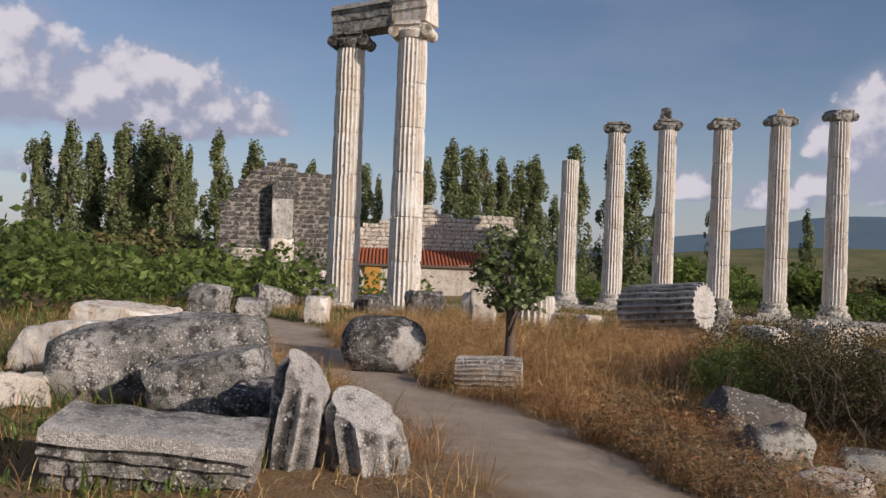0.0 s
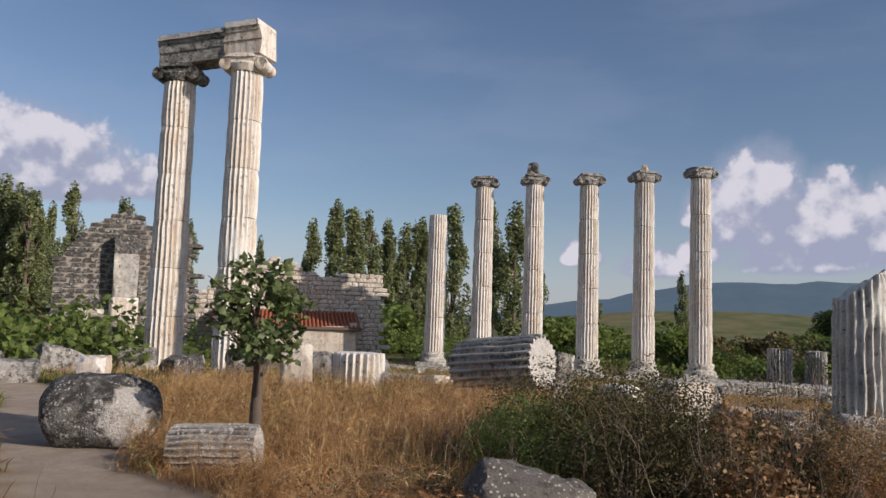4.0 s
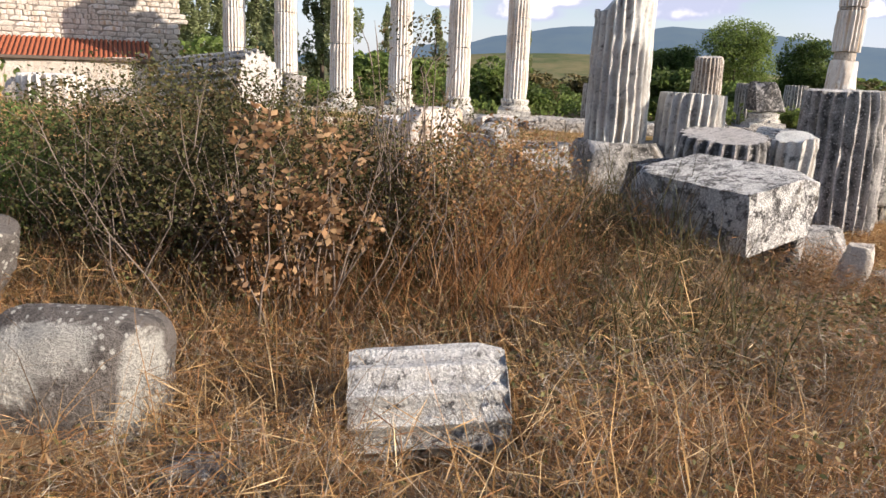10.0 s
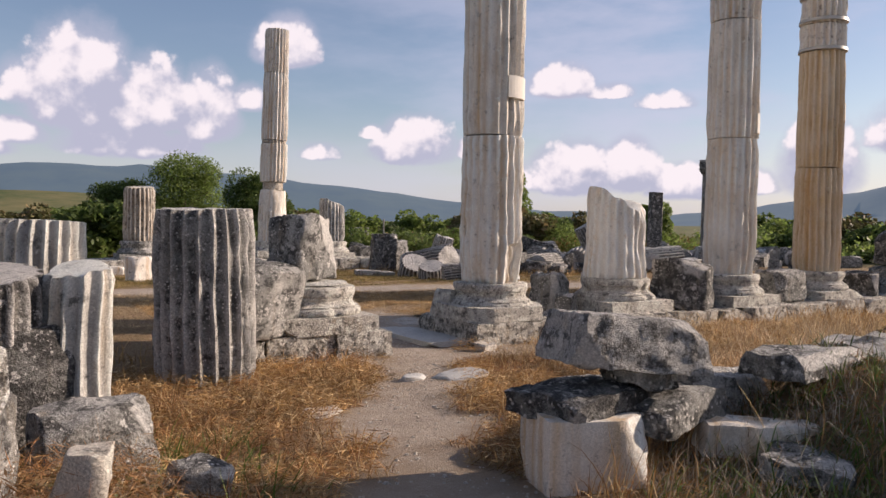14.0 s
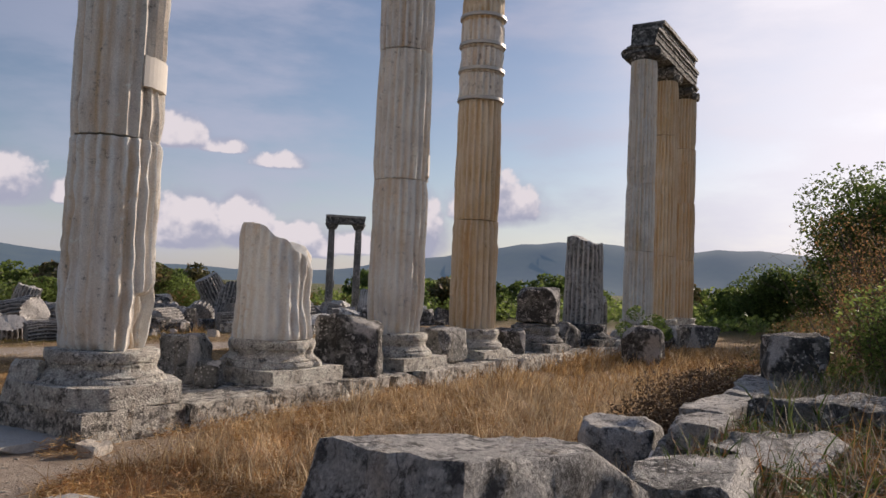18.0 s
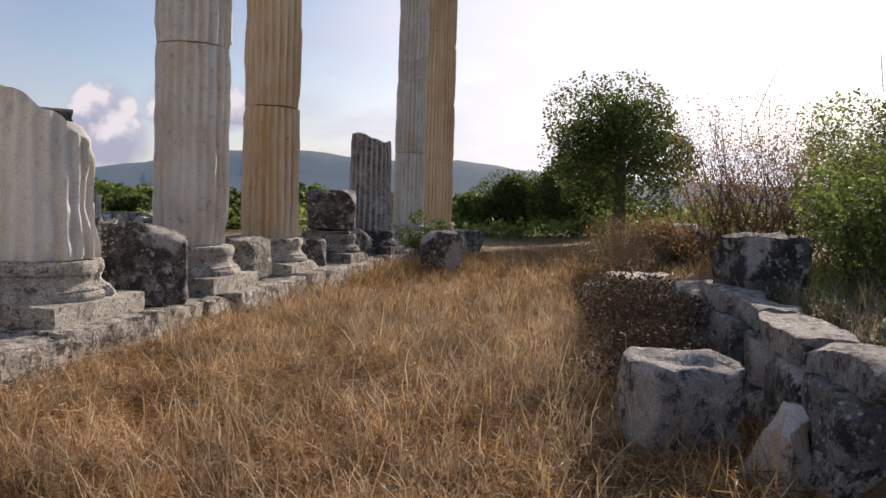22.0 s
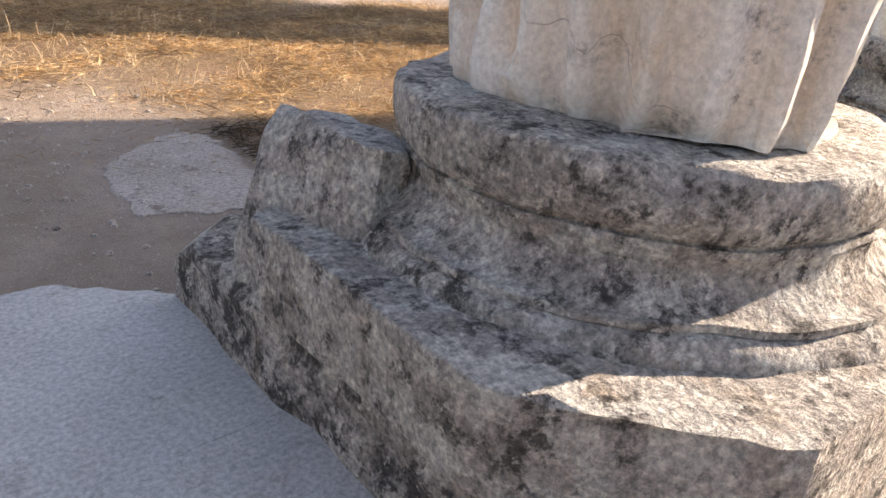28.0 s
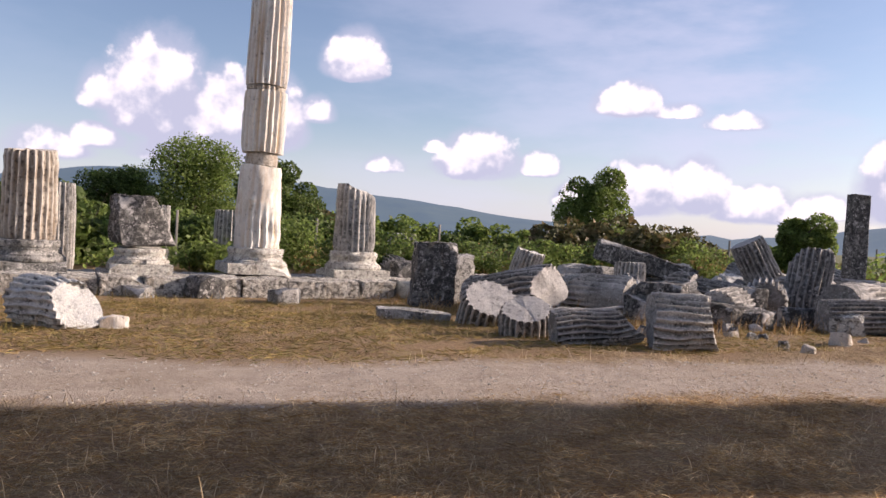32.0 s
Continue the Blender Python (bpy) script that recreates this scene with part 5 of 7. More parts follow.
# beside the gate path
put_block(-7.07, -5.85, (0.76, 1.05, 0.43), LICHEN_STONE, "large tilted architrave block spotted with white lichen", 38, 2, -8, 401, 26, z=1.1, rough=0.012, cuts=14)
put_block(-6.75, -5.75, (0.6, 0.6, 0.62), MARBLE_GREY, "grey stone under a tilted block", -20, 0, 0, 402, 6, z=0.62)
put_block(-7.4, -5.9, (0.5, 0.5, 0.5), MARBLE_DARK, "dark stone under a tilted block", 30, 0, 0, 403, 5, z=0.6)
put_block(-6.0, -4.7, (0.62, 0.4, 0.5), MARBLE_GREY, "grey stone slab by the path", 10, 0, 0, 404, 8)
put_block(-6.28, -6.2, (0.17, 0.15, 0.5), RUBBLE, "small upright stone by the path", 0, 0, 8, 405, 6)
put_block(-5.6, -5.35, (0.3, 0.25, 0.25), MARBLE_GREY, "small grey stone in grass", 0, 0, 8, 406, 5)
put_block(-3.6, -6.15, (0.6, 0.55, 0.46), MARBLE_CLEAN, "white squared stone at the bottom of a stack", -20, 0, 0, 410, 16, rough=0.02, cuts=12)
put_block(-3.5, -6.08, (0.8, 0.52, 0.16), MARBLE_DARK, "dark slab in a stack of stones", 10, 0, 0, 411, 9, z=0.9)
put_block(-3.2, -6.2, (0.36, 0.3, 0.13), MARBLE_GREY, "small grey stone wedged in a stack", -15, 0, 0, 416, 8, z=1.05)
put_block(-3.0, -6.2, (0.75, 0.45, 0.2), MARBLE_GREY, "grey slab in a stack of stones", 14, 0, 0, 412, 10, z=0.8)
put_block(-3.3, -6.14, (0.9, 0.56, 0.3), ROCK_PALE, "rough grey boulder on top of a stack", -12, -3, 6, 413, 17, z=1.17, rough=0.035, cuts=18, taper=0.12)
put_block(-2.25, -5.95, (0.8, 0.42, 0.3), ROCK_PALE, "pale rough rock at the terrace end", -10, 0, 6, 415, 14, z=0.72, rough=0.04, cuts=14, name="boulder")
put_block(-2.54, -6.49, (0.70, 0.3, 0.2), MARBLE_CLEAN, "long white marble strip in dry grass", -29, 0, 2, 414, 9)
for i, (x, y, s, mat, rz) in enumerate(((-2.9, -5.5, (0.9, 0.5, 0.3), MARBLE_GREY, 10), (-2.0, -5.2, (1.0, 0.6, 0.3), MARBLE_GREY, -20), (-2.6, -6.9, (0.6, 0.45, 0.12), MARBLE_GREY, 30), (-1.0, -6.6, (0.8, 0.45, 0.14), MARBLE_GREY, -10), (-1.8, -6.35, (0.9, 0.45, 0.16), MARBLE_GREY, 8),
                                        (0.5, -5.3, (0.52, 0.56, 0.52), ROCK_PALE, 5), (0.6, -6.95, (0.8, 0.6, 0.22), MARBLE_GREY, 35), (7.5, -5.5, (0.9, 0.5, 0.35), MARBLE, 20), (8.3, -5.9, (0.8, 0.5, 0.3), MARBLE, -15), (6.6, -5.2, (0.7, 0.5, 0.3), MARBLE_GREY, 40), (14.8, -7.3, (1.6, 1.0, 0.9), MARBLE_DARK, 10), (9.6, -5.3, (0.8, 0.5, 0.35), MARBLE_GREY, 0))):
    put_block(x, y, s, mat, "weathered block along the terrace edge", rz, 0, (i * 31) % 9 - 4, 420 + i, 7, group="terrace edge blocks")
terrace = thing("terrace_wall", "low broken wall of grey stone blocks edging a terrace", "wall", pose(-0.5, -5.98, 0.38), kind="structure")
trnd = random.Random(61)
for zz, hh, dp, mt, ends in ((0.0, 0.34, 0.42, FOUNDATION, 7.0), (0.33, 0.3, 0.4, MARBLE_GREY, 5.6), (0.62, 0.16, 0.34, ROCK_PALE, 3.4)):
    x, i = 0.0, 0
    while x < ends:
        w = trnd.uniform(0.55, 1.1)
        part("stone", rough_block("stone", (w - 0.02, dp + trnd.uniform(-0.05, 0.05), hh + trnd.uniform(-0.02, 0.02)), mt, 450 + i + int(zz * 100), 10, 0.025, 8), mt, terrace, "", pose(x + w / 2, trnd.uniform(-0.05, 0.05), zz, 0, 0, trnd.uniform(-3, 3)))
        i += 1
        x += w
put_block(2.8, -6.2, (0.7, 0.5, 0.5), MARBLE_DARK, "dark block standing on the terrace", 12, 0, 0, 470, 9)
put_block(-0.15, -5.64, (0.3, 0.2, 0.42), MARBLE, "pale pointed slab leaning at the wall end", 30, 14, 0, 472, 9, taper=0.5, sink=0.05)
put_block(0.3, -6.55, (0.8, 0.5, 0.2), MARBLE_GREY, "flat grey slab on the terrace", -8, 0, 3, 471, 8)
# in and before the near colonnade
put_block(4.05, -0.05, (1.05, 0.95, 0.85), MARBLE_DARK, "dark rounded boulder between two column bases", 32, 0, 8, 480, 6.0, z=0.5, rough=0.05, name="boulder")
put_block(6.95, 0.05, (0.85, 0.6, 0.62), MARBLE_GREY, "worn capital fragment between two column bases", 0, 0, 0, 481, 5, z=0.55)
put_block(9.75, 0.1, (0.8, 0.7, 0.5), MARBLE_DARK, "dark block between two column bases", 30, 0, 0, 482, 6, z=0.55)
put_block(12.6, 0.1, (0.9, 0.7, 0.6), MARBLE_DARK, "dark block between two column bases", -10, 0, 0, 483, 6, z=0.55)
put_block(12.65, -1.95, (1.3, 0.85, 0.9), MARBLE_DARK, "dark rounded capital lying in dry grass", 10, 0, 0, 484, 3.5, rough=0.05, name="boulder")
put_drum(15.9, 0.5, 0.45, 1.7, MARBLE_DARK, "dark leaning fluted shaft piece", 200, 35, 485, z=0.35)
put_block(-0.74, -0.98, (0.27, 0.2, 0.16), RUBBLE, "small pale stone below the foundation", 20, 0, 0, 486, 5)
put_block(-0.6, 0.38, (0.17, 0.42, 0.46), BASE_STONE, "broken corner of a plinth standing against a column base", 8, 0, 8, 487, 11, z=0.55, rough=0.035, cuts=12)
put_block(1.75, 0.75, (0.7, 0.5, 0.6), MARBLE_GREY, "grey fragment beside a broken column", 30, 0, 0, 488, 6, z=0.55)
put_block(1.6, 0.15, (0.3, 0.28, 0.3), MARBLE_GREY, "small fragment on the foundation", 30, 0, 0, 489, 5, z=0.57)
put_block(18.0, -1.0, (1.4, 0.9, 0.8), MARBLE_DARK, "dark block near the architrave columns", 10, 0, 0, 490, 7)
put_block(21.2, -1.2, (1.6, 0.9, 0.7), MARBLE_DARK, "dark block near the architrave columns", -20, 0, 0, 491, 7)
# the stone field beyond the nave path
put_drum(7.1, 9.6, 0.42, 0.85, MARBLE_GREY, "fluted drum lying on its side with a pale cut end", -30, 90, 500, rings=8, wear=0.35, rough=0.025, break_top=(0.2, 0.2, 0.08))
put_drum(6.0, 10.2, 0.3, 1.15, MARBLE_DARK, "dark fluted shaft piece half sunk in grass", -20, 84, 501, wear=0.45, rough=0.03, break_top=(0.7, 0.2, 0.15))
put_drum(5.95, 13.2, 0.5, 0.75, MARBLE_DARK, "tilted fluted drum with a bright top", 255, 36, 502, sink=0.1, depth=0.09, wear=0.2, per=8)
put_drum(5.75, 11.5, 0.42, 0.6, MARBLE_DARK, "tilted fluted drum with a bright top", 235, 28, 503, sink=0.1, depth=0.09, wear=0.2, per=8)
put_block(5.0, 14.1, (1.3, 0.6, 0.22), MARBLE_GREY, "flat grey slab beside fallen drums", -20, 0, 4, 504, 8)
put_block(6.75, 17.0, (0.95, 0.6, 1.45), MARBLE_DARK, "dark upright marble block beside drums", -15, 0, 4, 505, 9)
put_block(8.0, 18.2, (0.9, 0.6, 1.2), MARBLE_GREY, "grey upright marble block", 10, 0, -6, 506, 8)
put_drum(-0.85, 13.3, 0.38, 0.95, LICHEN_STONE, "pale fluted drum lying on its side", -48, 90, 507, per=8, depth=0.1, wear=0.4, rough=0.03, break_top=(0.4, 0.3, 0.12))
put_block(-0.05, 13.0, (0.35, 0.25, 0.2), MARBLE, "small white stone in grass", 0, 0, 0, 508, 5)
put_block(-2.4, 14.8, (0.8, 0.6, 0.75), MARBLE, "pale broken block in grass", 30, 0, 0, 509, 5)
put_block(15.6, 20.2, (3.1, 0.7, 0.62), MARBLE_DARK, "long dark beam leaning across the stones", -28, 0, 17, 510, 9, z=0.75, cuts=9)
put_block(14.2, 20.2, (1.2, 1.0, 0.95), MARBLE_GREY, "grey block under a leaning beam", 0, 0, 0, 511, 7)
put_block(16.8, 19.9, (1.2, 0.9, 0.6), MARBLE_DARK, "dark block under a leaning beam", 0, 0, 0, 512, 7)
put_drum(13.6, 18.4, 0.45, 1.2, MARBLE_GREY, "upright fluted stump among fallen stones", 0, 0, 513)
put_drum(19.0, 17.9, 0.55, 2.2, MARBLE_DARK, "leaning dark fluted shaft piece", 150, 28, 514, rings=9)
put_drum(12.6, 10.7, 0.36, 1.45, MARBLE_DARK, "long dark fluted shaft lying on the ground", -25, 88, 515)
put_drum(14.0, 14.1, 0.5, 0.8, MARBLE_DARK, "dark fluted drum on its side", 40, 82, 516)
put_drum(17.5, 13.2, 0.5, 2.0, MARBLE_GREY, "fluted shaft piece lying on the ground", -20, 84, 517)
cap = thing("ionic_capital", "fallen grey Ionic capital with two scrolls", "capital", pose(12.9, 17.0, gz(12.9, 17), 0, 0, -20))
part("body", rough_block("body", (1.2, 0.7, 0.45), MARBLE_GREY, 518, 10, 0.03), MARBLE_GREY, cap)
for s in (-1, 1):
    part("volute", volute_mesh("volute", 0.26, 0.72, MARBLE_GREY, 1), MARBLE_GREY, cap, "", pose(s * 0.58, 0, 0.27))
put_block(21.5, 17.2, (0.6, 0.42, 3.55), MARBLE_DARK, "tall dark stone pillar notched at the top", -20, 0, 1, 520, 16, rough=0.03, cuts=10, name="stone_pillar", cat="pillar")
random.seed(23)
made = 0
while made < 190:
    x, y = random.uniform(7.5, 28), random.uniform(10.6, 22)
    if y < 9.2 or (x < 8.5 and y < 15) or seg_dist(x, y, NAVE_PATH) < 2.6:
        continue
    if made % 4 == 0:
        put_drum(x, y, random.uniform(0.35, 0.52), random.uniform(0.6, 1.9), random.choice((MARBLE_DARK, MARBLE_GREY, MARBLE_DARK)), "fallen fluted drum in the stone field", random.uniform(0, 360), random.choice((90, 88, 20, 76, 84)), 530 + made, per=5, rings=6, wear=random.uniform(0.2, 0.6), rough=0.03, break_top=(random.uniform(-0.6, 0.6), random.uniform(-0.6, 0.6), 0.15), group="stone field drums")
    else:
        s = random.uniform(0.3, 1.25)
        put_block(x, y, (s, s * random.uniform(0.45, 0.8), s * random.uniform(0.35, 0.8)), random.choice((MARBLE_DARK, MARBLE_GREY, MARBLE_DARK, MARBLE_DARK, LICHEN_STONE)), "fallen weathered block in the stone field", random.uniform(0, 180), random.uniform(-14, 14), random.uniform(-14, 14), 530 + made, random.choice((7, 9, 12, 16)), cuts=6, group="stone field blocks")
    made += 1
random.seed(29)
for i in range(34):
    x = random.uniform(7.5, 19)
    y = random.uniform(8.9, 11.6) - 0.16 * (x - 8)
    s = random.uniform(0.1, 0.35)
    if seg_dist(x, y, NAVE_PATH) < 1.35:
        continue
    put_block(x, y, (s, s * 0.8, s * 0.7), random.choice((RUBBLE, MARBLE_GREY, MARBLE_GREY)), "small rubble stone by the path", random.uniform(0, 180), random.uniform(-25, 25), random.uniform(-25, 25), 640 + i, 12, cuts=3, sink=0.05, taper=random.uniform(0, 0.4), name="rubble_stone", cat="stone", group="path rubble")
# stumps behind the far colonnade
for i, (x, y, r, h) in enumerate(((1.9, 27.0, 0.55, 2.0), (4.6, 28.5, 0.55, 2.0), (-0.8, 24.4, 0.5, 2.4), (-5.5, 23.5, 0.55, 1.7), (9.5, 25.0, 0.5, 1.5), (-3.6, 26.0, 0.5, 1.6))):
    put_drum(x, y, r, h, MARBLE_GREY, "upright fluted stump behind the far colonnade", 0, 0, 720 + i, rings=5, per=4, group="rear stumps")
# two far columns joined by a lintel
gateway = thing("gateway", "two slender far columns under a stone lintel", "gateway", pose(29.0, 19.6, 0.05, 0, 0, -49) @ Matrix.Scale(0.8, 4))
for s in (-1, 1):
    part("column_shaft", drum_mesh("column_shaft", 5.6, 0.27, 0.23, MARBLE_DARK, 740 + s, per=3, rings=6), MARBLE_DARK, gateway, "", pose(s * 0.92, 0, 0.5))
    part("capital", lathe_mesh("capital", [(0.3, 0), (0.42, 0.25), (0.5, 0.4)], MARBLE_DARK, 20), MARBLE_DARK, gateway, "", pose(s * 0.92, 0, 6.08))
    part("pedestal", rough_block("pedestal", (0.9, 0.9, 0.55), MARBLE_DARK, 744, 10, 0.03, 4), MARBLE_DARK, gateway, "", pose(s * 0.92, 0, 0))
part("lintel", moulded_block("lintel", (2.65, 0.7, 0.6), MARBLE_DARK, 745, [(0.15, -0.08), (0.2, 0.06)]), MARBLE_DARK, gateway, "", pose(0, 0, 6.46))

# ---- ruined walls north-west ----
def masonry(name, label, a, b, thick, heights, z0, mats, seed, course=0.3):
    """A rubble wall: courses of stones, each its own piece, on a mortar core, with an uneven top."""
    rnd = random.Random(seed)
    d = Vector((b[0] - a[0], b[1] - a[1], 0))
    length = d.length
    rz = math.degrees(math.atan2(d.y, d.x))
    w = thing(name, label, "wall", pose(a[0], a[1], z0, 0, 0, rz), kind="structure")
    n = len(heights)

    def top(x):
        k = x / length * (n - 1)
        i = min(n - 2, int(k))
        return heights[i] * (1 - (k - i)) + heights[i + 1] * (k - i)

    verts, faces = [], []
    m = 24
    for i in range(m + 1):
        x = length * i / m
        t = top(x) - 0.14
        verts += [(x, -thick / 2 + 0.06, 0), (x, thick / 2 - 0.06, 0), (x, thick / 2 - 0.06, t), (x, -thick / 2 + 0.06, t)]
    for i in range(m):
        for j in range(4):
            p, q = i * 4 + j, i * 4 + (j + 1) % 4
            faces.append((p, q, q + 4, p + 4))
    faces += [(3, 2, 1, 0), (m * 4, m * 4 + 1, m * 4 + 2, m * 4 + 3)]
    part("core", mesh_from("core", verts, faces, MORTAR), MORTAR, w)
    shapes = {mt: [rough_block("stone", (sw, thick, course - 0.03), mt, seed + k, 8, 0.03, 3) for k, sw in enumerate((0.3, 0.42, 0.55, 0.75))] for mt in set(mats)}
    widths = (0.3, 0.42, 0.55, 0.75)
    z = 0.0
    while z < max(heights):
        x = rnd.uniform(-0.2, 0.1)
        while x < length:
            k = rnd.randrange(4)
            if z + course * 0.5 < top(min(length, max(0, x + widths[k] / 2))):
                mt = rnd.choice(mats)
                part("stone", shapes[mt][k], mt, w, "", pose(x + widths[k] / 2, rnd.uniform(-0.03, 0.03), z, 0, 0, rnd.uniform(-2, 2)))
            x += widths[k] + 0.03
        z += course
    return w


masonry("wall_north_west", "ruined wall of pale limestone courses with a broken top", (-34.0, 21.6), (-25.6, 26.0), 0.8, (3.6, 4.0, 4.4, 5.6, 5.2, 4.6, 4.5, 4.9, 4.7), 0.25, [RUBBLE, RUBBLE, MARBLE], 801, 0.24)
masonry("wall_west", "tall dark ruined rubble wall with a jagged top", (-38.6, 16.4), (-33.6, 20.0), 0.9, (4.3, 5.6, 6.5, 6.9, 7.3, 6.7, 6.5, 6.6, 6.2), 0.35, [RUBBLE_DARK, RUBBLE_DARK, MARBLE_DARK], 802, 0.25)
masonry("wall_low", "low spread wall of pale stones in weeds", (-39.5, 14.8), (-33.0, 17.6), 1.0, (1.4, 2.1, 2.4, 2.0, 1.2), 0.3, [RUBBLE, RUBBLE_DARK, MARBLE], 803, 0.34)
pil = thing("pilaster", "tall squared pier of grey and white marble blocks", "pier", pose(-35.6, 17.7, 0.4, 0, 0, 36))
for k, (h, wd, mt) in enumerate(((1.5, 1.45, RUBBLE), (1.35, 1.3, MARBLE), (2.1, 1.1, MARBLE_STREAK), (0.85, 1.16, MARBLE_DARK))):
    part("block", rough_block("block", (wd, 0.8, h), mt, 810 + k, 14, 0.03), mt, pil, "", pose(0, -0.15, (0, 1.48, 2.82, 4.9)[k]))
# lean-to shed with a clay tile roof against the wall
shed = thing("shed", "stone lean-to shed with red clay tile roof", "shed", pose(-28.4, 21.9, 0.25, 0, 0, 27.7))
part("wall", rough_block("wall", (7.0, 0.4, 1.7), RUBBLE, 820, 14, 0.05, 8), RUBBLE, shed, "", pose(-0.6, -0.6, 0))
part("end_wall", rough_block("end_wall", (0.4, 2.6, 2.1), RUBBLE, 821, 14, 0.05, 6), RUBBLE, shed, "", pose(2.75, 0.8, 0))
part("door", rough_block("door", (0.08, 0.85, 1.75), DOOR_WOOD, 822, 20, 0.004, 2), DOOR_WOOD, shed, "ochre wooden door", pose(2.98, 0.2, 0.05))
part("door", rough_block("door", (0.85, 0.08, 1.75), DOOR_WOOD, 823, 20, 0.004, 2), DOOR_WOOD, shed, "ochre wooden door", pose(-3.4, -0.85, 0.05))
part("fascia", rough_block("fascia", (7.6, 0.14, 0.14), BARK, 824, 14, 0.01, 3), BARK, shed, "", pose(-0.6, -0.95, 1.72))
roof = part("roof", rough_block("roof", (7.5, 3.0, 0.08), BARK, 825, 20, 0.004, 3), BARK, shed, "", pose(-0.6, 0.5, 2.12, 17, 0, 0))
tv, tf = [], []
for i in range(7):
    a = math.pi * i / 6
    for y, r in ((0.0, 0.085), (0.42, 0.07)):
        tv.append((math.cos(a) * r, y, math.sin(a) * r))
tf = [(i * 2, i * 2 + 1, i * 2 + 3, i * 2 + 2) for i in range(6)]
tile_me = mesh_from("tile", tv, tf, ROOF_TILE)
for r in range(8):
    for c in range(37):
        part("tile", tile_me, ROOF_TILE, roof, "", pose(-3.62 + c * 0.2 + 0.01 * (r % 2), -1.5 + r * 0.37, 0.09, 2.5, 0, 0))


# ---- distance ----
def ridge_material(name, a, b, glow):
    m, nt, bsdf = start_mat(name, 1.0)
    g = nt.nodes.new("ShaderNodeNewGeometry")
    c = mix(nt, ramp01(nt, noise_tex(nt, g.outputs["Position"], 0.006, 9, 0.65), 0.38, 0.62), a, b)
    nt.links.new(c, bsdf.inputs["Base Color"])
    # bluish emission puts the haze of distance into the hills themselves
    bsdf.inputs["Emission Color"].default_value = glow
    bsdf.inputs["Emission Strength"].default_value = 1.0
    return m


def ridge(name, label, keys, dist, depth, mat, seed, rough):
    """A mountain range: heights in degrees over bearings, as solid folded slopes."""
    verts, faces = [], []
    bear = [k[0] for k in keys][::-1]
    elev = [k[1] for k in keys][::-1]
    n = 260
    rows = 7
    for i in range(n + 1):
        yaw = bear[0] + (bear[-1] - bear[0]) * i / n
        e = max(0.05, lerp_table(yaw, bear, elev) + rough * (noise.noise((yaw * 0.35, seed, 0)) + 0.5 * noise.noise((yaw * 1.1, seed, 3))))
        hgt = math.tan(radians(e)) * dist + 2
        for j in range(rows):
            k = j / (rows - 1)
            d = dist - depth * (1 - k)
            fold = noise.noise((yaw * 0.8, k * 3.0, seed + 9)) * 0.12 * (k * (1 - k) * 4)
            x, y = -math.sin(radians(yaw)) * d, math.cos(radians(yaw)) * d
            verts.append((x, y, -4 + (hgt + 4) * (smooth(0, 1, k) + fold)))
    for i in range(n):
        for j in range(rows - 1):
            a = i * rows + j
            faces.append((a, a + 1, a + rows + 1, a + rows))
    return single(name, mesh_from(name, verts, faces, mat, True), label, "hills", Matrix(), kind="structure")


HILL_KEYS = [(180, 1.5), (120, 1.2), (70, 0.7), (40, 0.5), (15, 0.6), (5, 2.2), (-3, 3.5), (-12, 3.5), (-17, 3.1), (-24, 2.5), (-31, 1.6), (-40, 0.9), (-50, 0.8), (-58, 2.2), (-65, 3.4), (-70, 3.8), (-76, 3.2), (-81, 3.5), (-88, 2.7), (-100, 2.2), (-130, 1.5), (-180, 1.5)]
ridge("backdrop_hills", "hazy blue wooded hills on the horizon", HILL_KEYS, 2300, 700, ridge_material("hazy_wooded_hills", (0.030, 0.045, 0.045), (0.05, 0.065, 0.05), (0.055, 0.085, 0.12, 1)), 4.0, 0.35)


# ---- plants ----
def fast_mesh(name, verts, loops_per_face, index, material, smooth_shade=False):
    me = bpy.data.meshes.new(name)
    nv, nf = len(verts), len(index) // loops_per_face
    me.vertices.add(nv)
    me.vertices.foreach_set("co", np.asarray(verts, dtype=np.float32).ravel())
    me.loops.add(len(index))
    me.loops.foreach_set("vertex_index", np.asarray(index, dtype=np.int32))
    me.polygons.add(nf)
    me.polygons.foreach_set("loop_start", np.arange(0, nf * loops_per_face, loops_per_face, dtype=np.int32))
    me.materials.append(material)
    me.update(calc_edges=True)
    return me


def leaf_mesh(name, centres, size, material, rng, narrow=0.5, droop=0.0, flat=0.7):
    """Pointed leaves (kites) at the given places."""
    n = len(centres)
    a = rng.normal(size=(n, 3))
    a[:, 2] = a[:, 2] * flat - droop
    a /= np.linalg.norm(a, axis=1)[:, None]
    b = np.cross(a, rng.normal(size=(n, 3)))
    b /= np.linalg.norm(b, axis=1)[:, None]
    s = size * rng.uniform(0.6, 1.35, n)[:, None]
    c = np.asarray(centres)
    v = np.stack([c - a * s * 0.5, c + b * s * narrow * 0.5, c + a * s * 0.5, c - b * s * narrow * 0.5], axis=1).reshape(-1, 3)
    return fast_mesh(name, v, 4, np.arange(4 * n), material)


